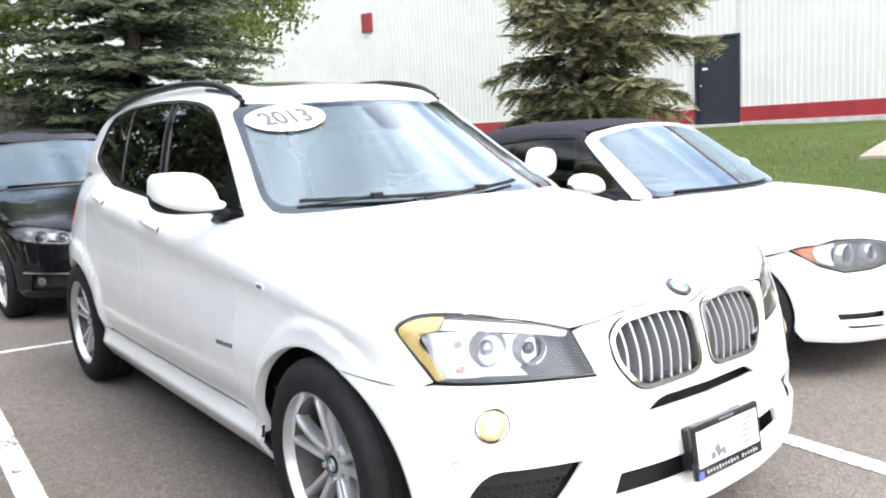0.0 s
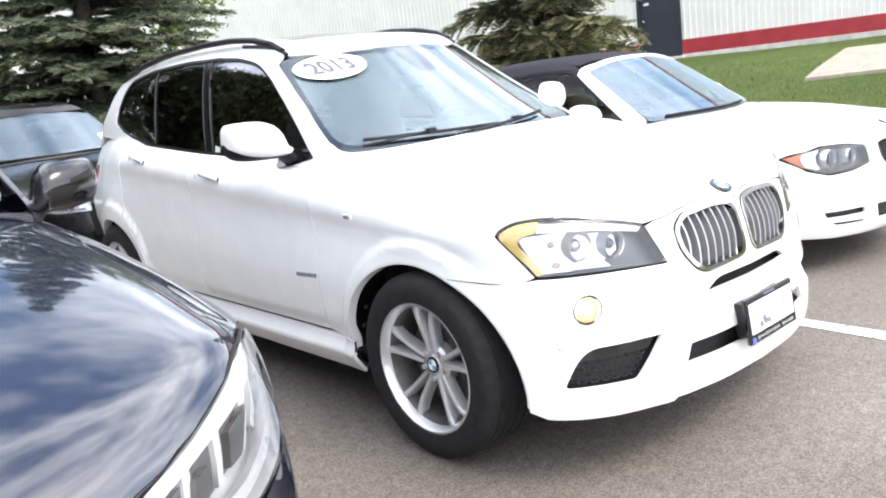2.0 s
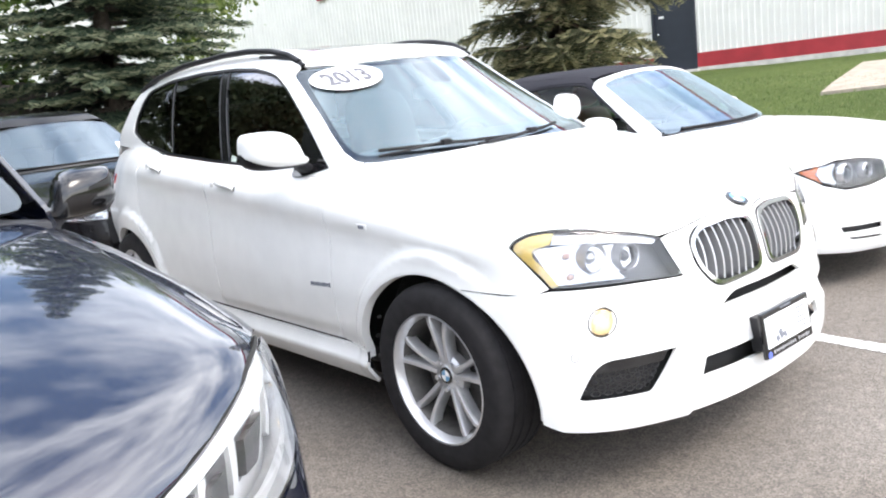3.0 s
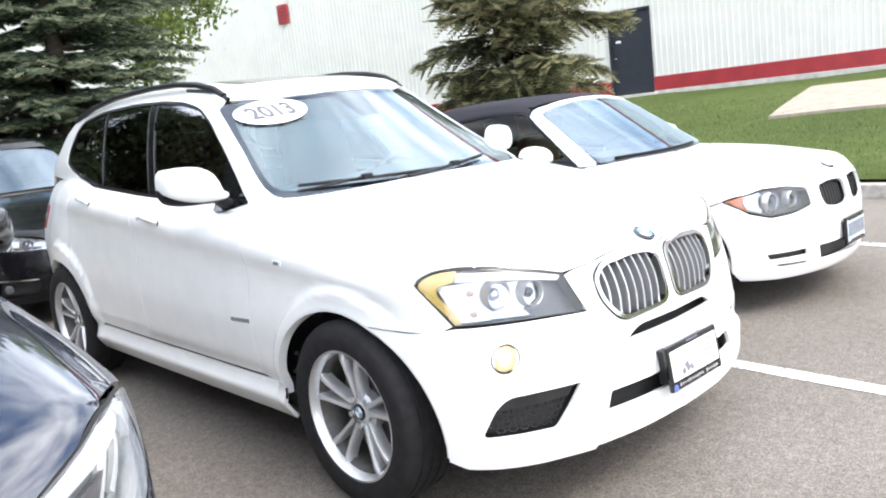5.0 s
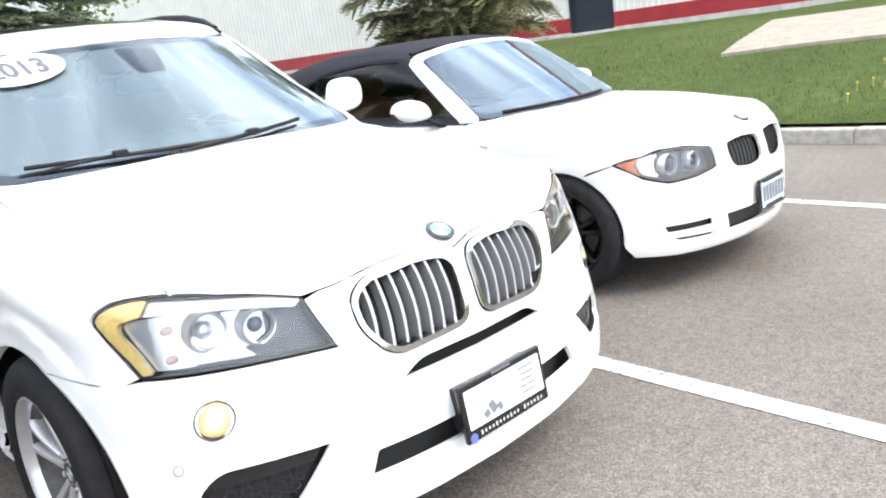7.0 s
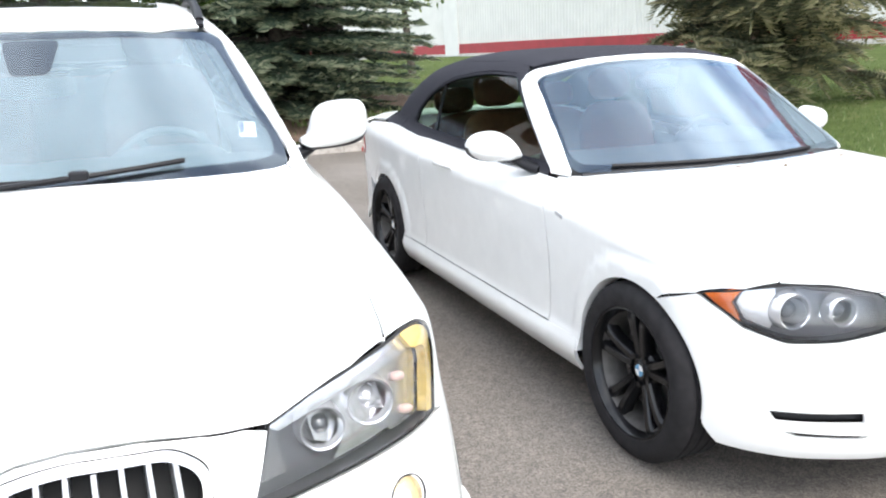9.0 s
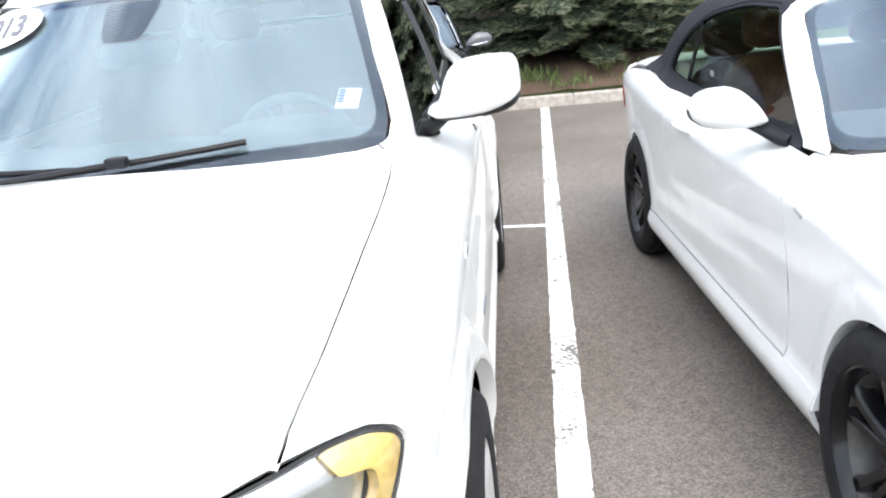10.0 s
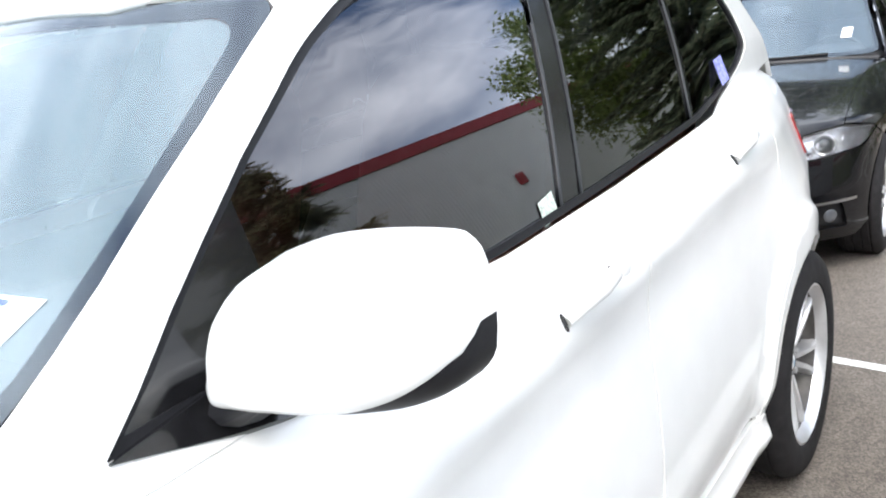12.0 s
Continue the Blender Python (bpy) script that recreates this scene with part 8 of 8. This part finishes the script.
def spruce(name, label, at, height, radius, z_low, whorls, per, m_needles, m_tips, seed, droop=0.25, gaps=0.0, lean=(0, 0), dens=1.0, wild=0.0, bark=None):
    """A conifer: tapered trunk, whorls of boughs, twigs set with needles."""
    rng = np.random.default_rng(seed)
    tree = thing(name, label, "tree", m=pose(*at))
    part("trunk", tube([(0.02 * math.sin(i), 0.02 * math.cos(2 * i), height * i / 8) for i in range(9)], [0.17 * (1 - 0.95 * i / 8) + 0.012 for i in range(9)], 10), bark or M_BARK, tree, smooth=60)
    CC, AA, BB, KK = [], [], [], []
    limbs = bmesh.new()
    for w in range(whorls):
        f = w / (whorls - 1)
        z0 = z_low + (height * 0.97 - z_low) * f ** 1.1
        ln = radius * (1 - ((z0 - z_low) / (height - z_low))) ** 0.8
        if f < 0.12:
            ln *= 0.82 + 1.5 * f
        k = max(4, int(per * (1 - 0.5 * f)))
        for j in range(k):
            if rng.random() < gaps:
                continue
            a = 2 * math.pi * (j + rng.uniform(-0.4, 0.4)) / k + w * 1.9
            L = ln * rng.uniform(0.72 - 0.35 * wild, 1.12 + 0.1 * wild) * (1 + lean[0] * math.cos(a) + lean[1] * math.sin(a))
            d = np.array([math.cos(a), math.sin(a), 0.0])
            sd = np.array([-math.sin(a), math.cos(a), 0.0])
            zz = z0 + rng.uniform(-0.12, 0.12) * (1 + 2.5 * wild)
            dr = droop * rng.uniform(0.6 - 0.8 * wild, 1.4 + 0.6 * wild)
            axis = lambda t: d * (L * t) + np.array([0, 0, zz - dr * L * t + 0.30 * dr * L * t ** 3 + 0.05 * L * math.sin(2.4 * t)])
            pts = [axis(t) for t in (0, 0.35, 0.7, 1.0)]
            tube([tuple(p) for p in pts], [0.028 * (1 - 0.8 * t) * (0.5 + L / radius) + 0.003 for t in (0, 0.35, 0.7, 1.0)], 4, limbs)
            nt = max(4, int(L / 0.085 * dens))
            for i in range(nt):
                t = 0.12 + 0.9 * (i + rng.random() * 0.6) / nt
                p = axis(t)
                tl = (1 + 0.45 * wild) * (0.12 + 0.42 * L / max(radius, 0.1) * 0.75 * (1.05 - t) + 0.06) * rng.uniform(0.7, 1.2)
                for sg in (-1, 1, 0):
                    if sg == 0 and rng.random() > 0.35:
                        continue
                    out = d * (0.75 if sg else 1.0) + sd * sg * rng.uniform(0.6, 1.0) + np.array([0, 0, rng.uniform(-0.35 - 0.75 * wild, 0.02 + 0.25 * wild)])
                    out /= np.linalg.norm(out)
                    up = np.array([0, 0, 1.0]) + rng.normal(0, 0.25, 3)
                    q = np.cross(out, up)
                    q /= np.linalg.norm(q)
                    m = max(3, int(tl / 0.05))
                    u = (np.arange(m) + 0.5) / m
                    c = p + out * (u * tl)[:, None] + np.array([0, 0, -0.12 * tl]) * (u ** 2)[:, None]
                    for sgn in (-1, 1):
                        ax = out * 0.55 + q * sgn * 0.75 + np.array([0, 0, 0.18])
                        ax = ax / np.linalg.norm(ax)
                        half = 0.066 * (1.0 - 0.35 * u) * rng.uniform(0.8, 1.25)
                        nb = np.cross(ax, q * sgn + up * 0.8)
                        nb /= np.linalg.norm(nb)
                        CC.append(c + ax * half[:, None])
                        AA.append(ax * half[:, None] * 1.25)
                        BB.append(nb * half[:, None] * 0.40)
                        KK.append((u + 0.5 * t + rng.uniform(-0.25, 0.25) > 0.98).astype(np.int32))
    part("branchwood", limbs, bark or M_BARK, tree)["kind"] = "stuff"
    crown = part("crown", quads_mesh("crown", np.vstack(CC), np.vstack(AA), np.vstack(BB), np.concatenate(KK)), [m_needles, m_tips], tree, "layered drooping boughs of dark needles")
    crown["kind"] = "stuff"
    return tree


def leafy(name, label, at, height, radius, z_low, n_leaf, m_leaf, seed, trunk_r=0.10, size=0.085, stretch=1.0):
    """A broadleaf tree: forked limbs and clumps of loose leaves."""
    rng = np.random.default_rng(seed)
    tree = thing(name, label, "tree", m=pose(*at))
    top = height * 0.9
    part("trunk", tube([(0.08 * math.sin(1.3 * i + seed), 0.08 * math.cos(1.7 * i), top * i / 6) for i in range(7)], [trunk_r * (1 - 0.85 * i / 6) for i in range(7)], 9), M_BARK, tree, smooth=60)
    limbs = bmesh.new()
    cl = []
    for i in range(16):
        f = (i + 0.5) / 16
        z = z_low + (height * 0.85 - z_low) * f
        a = 2.4 * i + rng.uniform(-0.4, 0.4)
        L = radius * (0.55 + 0.45 * math.sin(math.pi * (0.15 + 0.8 * f))) * rng.uniform(0.7, 1.1)
        e = np.array([math.cos(a) * L * stretch, math.sin(a) * L, z + L * rng.uniform(0.1, 0.5)])
        b = np.array([0, 0, z * 0.85])
        mid = (b + e) / 2 + np.array([0, 0, 0.12 * L])
        tube([tuple(b), tuple(mid), tuple(e)], [trunk_r * 0.4, trunk_r * 0.25, 0.006], 5, limbs)
        for _ in range(7):
            t = rng.uniform(0.35, 1.08)
            cl.append((b + (e - b) * t + rng.normal(0, 0.16 * radius, 3), rng.uniform(0.14, 0.32) * radius))
    part("branchwood", limbs, M_BARK, tree)["kind"] = "stuff"
    k = n_leaf // len(cl)
    C = np.vstack([c + rng.normal(0, r * 0.5, (k, 3)) for c, r in cl])
    A = rng.normal(0, 1, C.shape)
    A /= np.linalg.norm(A, axis=1)[:, None]
    Q = rng.normal(0, 1, C.shape)
    Bv = np.cross(A, Q)
    Bv /= np.linalg.norm(Bv, axis=1)[:, None]
    h = size * rng.uniform(0.6, 1.2, (len(C), 1))
    crown = part("crown", quads_mesh("crown", C, A * h, Bv * h * 0.55), m_leaf, tree, "loose crown of small green leaves")
    crown["kind"] = "stuff"
    return tree


lz = lawn_z
spruce("spruce_tree", "dense dark blue-green spruce behind the kerb", (-11.75, 2.35, lz(-11.75, 2.35) - 0.05), 9.0, 2.75, 0.35, 25, 15, M_SPRUCE, M_SPRUCE_TIP, 11, 0.15, dens=1.25)
spruce("spruce_tree", "sparse olive spruce with bare lower trunk on the lawn", (-6.80, 7.72, lz(-6.80, 7.72) - 0.05), 7.2, 1.75, 1.15, 30, 9, M_SPRUCE_OLD, M_OLD_TIP, 23, 0.30, 0.26, (0.22, 0.16), 1.25, 1.0, M_BROWNBARK)
spruce("spruce_tree", "dark spruce standing beside the fence", (-13.2, -1.2, lz(-13.2, -1.2) - 0.05), 7.5, 2.1, 0.5, 18, 10, M_SPRUCE, M_SPRUCE_TIP, 37, 0.20, 0.1)
leafy("broadleaf_tree", "bright green broadleaf tree behind the spruce", (-17.0, 6.2, lz(-17, 6.2) - 0.05), 7.8, 2.1, 2.7, 15000, M_LEAF_PALE, 3)
for i, (x, y, h, r) in enumerate(((-15.5, 0.2, 8.5, 2.6), (-14.6, -4.2, 9.0, 3.0), (-15.5, -8.5, 9.5, 3.2), (-12.5, -13.0, 9.0, 3.2))):
    leafy("broadleaf_tree", "tall green broadleaf tree behind the fence", (x, y, 0.1), h, r, 0.6, 34000 if y < -3 else 20000, M_LEAF_DARK if y < -3 else M_LEAF, 40 + i, 0.12, 0.13 if y < -3 else 0.10)
for i, (x, y, h, r) in enumerate(((-7.0, -17.0, 8.0, 3.0), (-1.0, -18.5, 8.5, 3.2), (5.5, -18.0, 8.0, 3.0))):
    leafy("broadleaf_tree", "green broadleaf tree at the edge of the car park", (x, y, 0.0), h, r, 0.4, 22000, M_LEAF_DARK, 60 + i, 0.12, 0.14)

# weathered board fence
M_BOARD = plain("weathered_grey_boards", (0.16, 0.14, 0.125), 0.9, var=0.35, scale=5, bump=0.5)
fence = thing("fence", "weathered grey wooden board fence behind the planting", "fence")
FX = -12.75
bmx = bm_box((0.022, 0.138, 2.0), Matrix.Translation((0, 0, 1.0)), 0.004, 1)
board_me = bpy.data.meshes.new("board")
bmx.to_mesh(board_me)
bmx.free()
board_me.materials.append(M_BOARD)
for i in range(124):
    y = -15.0 + 0.150 * i
    o = new("board", board_me)
    o.parent = fence
    o.matrix_basis = pose(FX + (0.014 if i % 2 else -0.014), y, 0.16 + random.uniform(-0.02, 0.02), random.uniform(-0.5, 0.5), 0, 0)
for z in (0.55, 1.75):
    part("rail", bm_box((0.04, 18.8, 0.09), Matrix.Translation((FX - 0.06, -5.7, z)), 0.004), M_BOARD, fence)
for k in range(8):
    part("post", bm_box((0.1, 0.1, 2.4), Matrix.Translation((FX - 0.12, -15.0 + 2.65 * k, 1.1)), 0.006), M_BOARD, fence)

# bark-strewn soil under the spruce
M_SOIL = ground_mat("bark_soil", (0.06, 0.040, 0.028), (0.20, 0.13, 0.085), (0.65, 0.6, 0.55), 500, 1.0)
bm = bmesh.new()
grid = {}
xs_, ys_ = np.arange(-12.6, -9.21, 0.21), np.arange(-2.6, 5.3, 0.23)
for i, x in enumerate(xs_):
    for j, y in enumerate(ys_):
        e = min(x + 12.6, -9.2 - x + 0.02, y + 2.6, 5.25 - y)
        grid[i, j] = bm.verts.new((x, y + 0.08 * noise.noise(Vector((x * 2, y * 2, 0))), lz(x, y) + 0.012 + 0.035 * max(0, noise.noise(Vector((x * 3, y * 3, 4))))))
for i in range(len(xs_) - 1):
    for j in range(len(ys_) - 1):
        bm.faces.new((grid[i, j], grid[i + 1, j], grid[i + 1, j + 1], grid[i, j + 1]))
tagged(part("planting_bed", bm, M_SOIL, smooth=180), "brown bark soil under the spruce", "soil", kind="structure")


def tufts(name, label, pts, h, m, seed, spread=0.02):
    """Grass blades: narrow upright leaves."""
    rng = np.random.default_rng(seed)
    P = np.array(pts)
    a = rng.uniform(0, 2 * math.pi, len(P))
    up = np.stack([rng.normal(0, 0.35, len(P)), rng.normal(0, 0.35, len(P)), np.ones(len(P))], 1)
    hh = h * rng.uniform(0.5, 1.3, (len(P), 1))
    A = up * hh * 0.5
    B = np.stack([np.cos(a), np.sin(a), np.zeros(len(P))], 1) * hh * 0.09
    return tagged(part(name, quads_mesh(name, P + A, A, B), m), label, "grass", kind="stuff")


M_BLADE = leaf_mat("grass_blades", (0.065, 0.11, 0.032), (0.125, 0.18, 0.06), (0.25, 0.27, 0.13), 0.3)
rng = np.random.default_rng(5)
pts = []
for _ in range(26000):
    x, y = rng.uniform(-9.0, 6.0), KERB_Y + 0.1 + 6.5 * rng.random() ** 1.6
    pts.append((x, y, lz(x, y) - 0.005))
for _ in range(5000):
    x, y = rng.uniform(-14, -9.2), rng.uniform(5.2, 11)
    pts.append((x, y, lz(x, y) - 0.005))
tufts("grass", "short green lawn grass", pts, 0.055, M_BLADE, 8)
pts = []
for _ in range(160):
    c = (rng.uniform(-10.4, -9.26), rng.uniform(-3.0, 4.8))
    if rng.random() > 0.30:
        continue
    for _ in range(34):
        x, y = min(c[0] + rng.normal(0, 0.09), -9.24), c[1] + rng.normal(0, 0.11)
        pts.append((x, y, lz(x, y)))
tufts("grass", "tufts of long grass along the kerb", pts, 0.14, M_BLADE, 9)

# concrete path slab on the lawn, raised at its edge
bm = bmesh.new()
p0, nx, ny = Vector((-3.45, 9.85, 0)), wall_dir, -wall_in
rows = []
for i in range(9):
    row = []
    for j in range(5):
        q = p0 + nx * (8.0 * i / 8) + ny * (4.2 * j / 4)
        row.append(bm.verts.new((q.x, q.y, lz(q.x, q.y) + 0.05)))
    rows.append(row)
for a, b in zip(rows, rows[1:]):
    for j in range(4):
        bm.faces.new((a[j], b[j], b[j + 1], a[j + 1]))
r = bmesh.ops.extrude_face_region(bm, geom=bm.faces[:])
bmesh.ops.translate(bm, verts=[v for v in r["geom"] if isinstance(v, bmesh.types.BMVert)], vec=(0, 0, -0.25))
bmesh.ops.recalc_face_normals(bm, faces=bm.faces)
tagged(part("path_slab", bm, M_SLAB), "sandy concrete path slab on the lawn", "path", kind="structure")

# litter by the kerb
can = thing("drink_can", "crushed red and white drink can by the kerb", "can", m=pose(-8.98, 3.05, 0.036, 0, 90, 62))
part("can_body", lathe([(0.0, -0.058), (0.026, -0.058), (0.033, -0.048), (0.030, -0.01), (0.033, 0.045), (0.027, 0.058), (0.0, 0.058)], 20), plain("red_tin", (0.55, 0.02, 0.03), 0.3, 0.3, 0.5), can, smooth=40)
part("white_band", lathe([(0.0335, -0.02), (0.0322, -0.008), (0.0333, 0.01)], 20), M_PAPER, can, smooth=60)
stone = superellipsoid(0.06, 0.045, 0.03, 0.9, 0.9, 8, lambda p: p * (1 + 0.3 * noise.noise(p * 30)))
tagged(part("stone", stone, M_CONCRETE, smooth=50), "small grey stone beside the kerb", "stone").matrix_basis = pose(-8.95, 3.32, 0.022)


# dandelions in flower, scattered over the lawn
M_DANDELION = plain("dandelion_yellow", (0.80, 0.62, 0.06), 0.8, var=0.2, scale=200)
rng = np.random.default_rng(31)
vs, fs = [], []
for cx, cy in zip(rng.uniform(-1.0, 5.0, 26), KERB_Y + 0.3 + 2.6 * rng.random(26) ** 1.3):
    for k in range(int(rng.integers(1, 4))):
        x, y, r = cx + rng.normal(0, 0.16), cy + abs(rng.normal(0, 0.10)), rng.uniform(0.013, 0.021)
        z, b = lawn_z(x, y) + rng.uniform(0.06, 0.10), len(vs)
        vs += [(x, y, z + 0.012)] + [(x + r * math.cos(a * math.pi / 4), y + r * math.sin(a * math.pi / 4), z + 0.003 * (a % 2)) for a in range(8)] + [(x, y, z - 0.012)]
        fs += [(b, b + 1 + a, b + 1 + (a + 1) % 8) for a in range(8)] + [(b + 9, b + 1 + (a + 1) % 8, b + 1 + a) for a in range(8)]
        s = len(vs)
        vs += [(x + 0.003 * math.cos(a * 2.1), y + 0.003 * math.sin(a * 2.1), zz) for zz in (z - 0.005, lawn_z(x, y) - 0.01) for a in range(3)]
        fs += [(s + a, s + (a + 1) % 3, s + 3 + (a + 1) % 3, s + 3 + a) for a in range(3)]
me = bpy.data.meshes.new("dandelions")
me.from_pydata(vs, [], fs)
tagged(part("dandelions", me, M_DANDELION), "small yellow dandelion flowers scattered in the lawn", "flowers", kind="stuff")
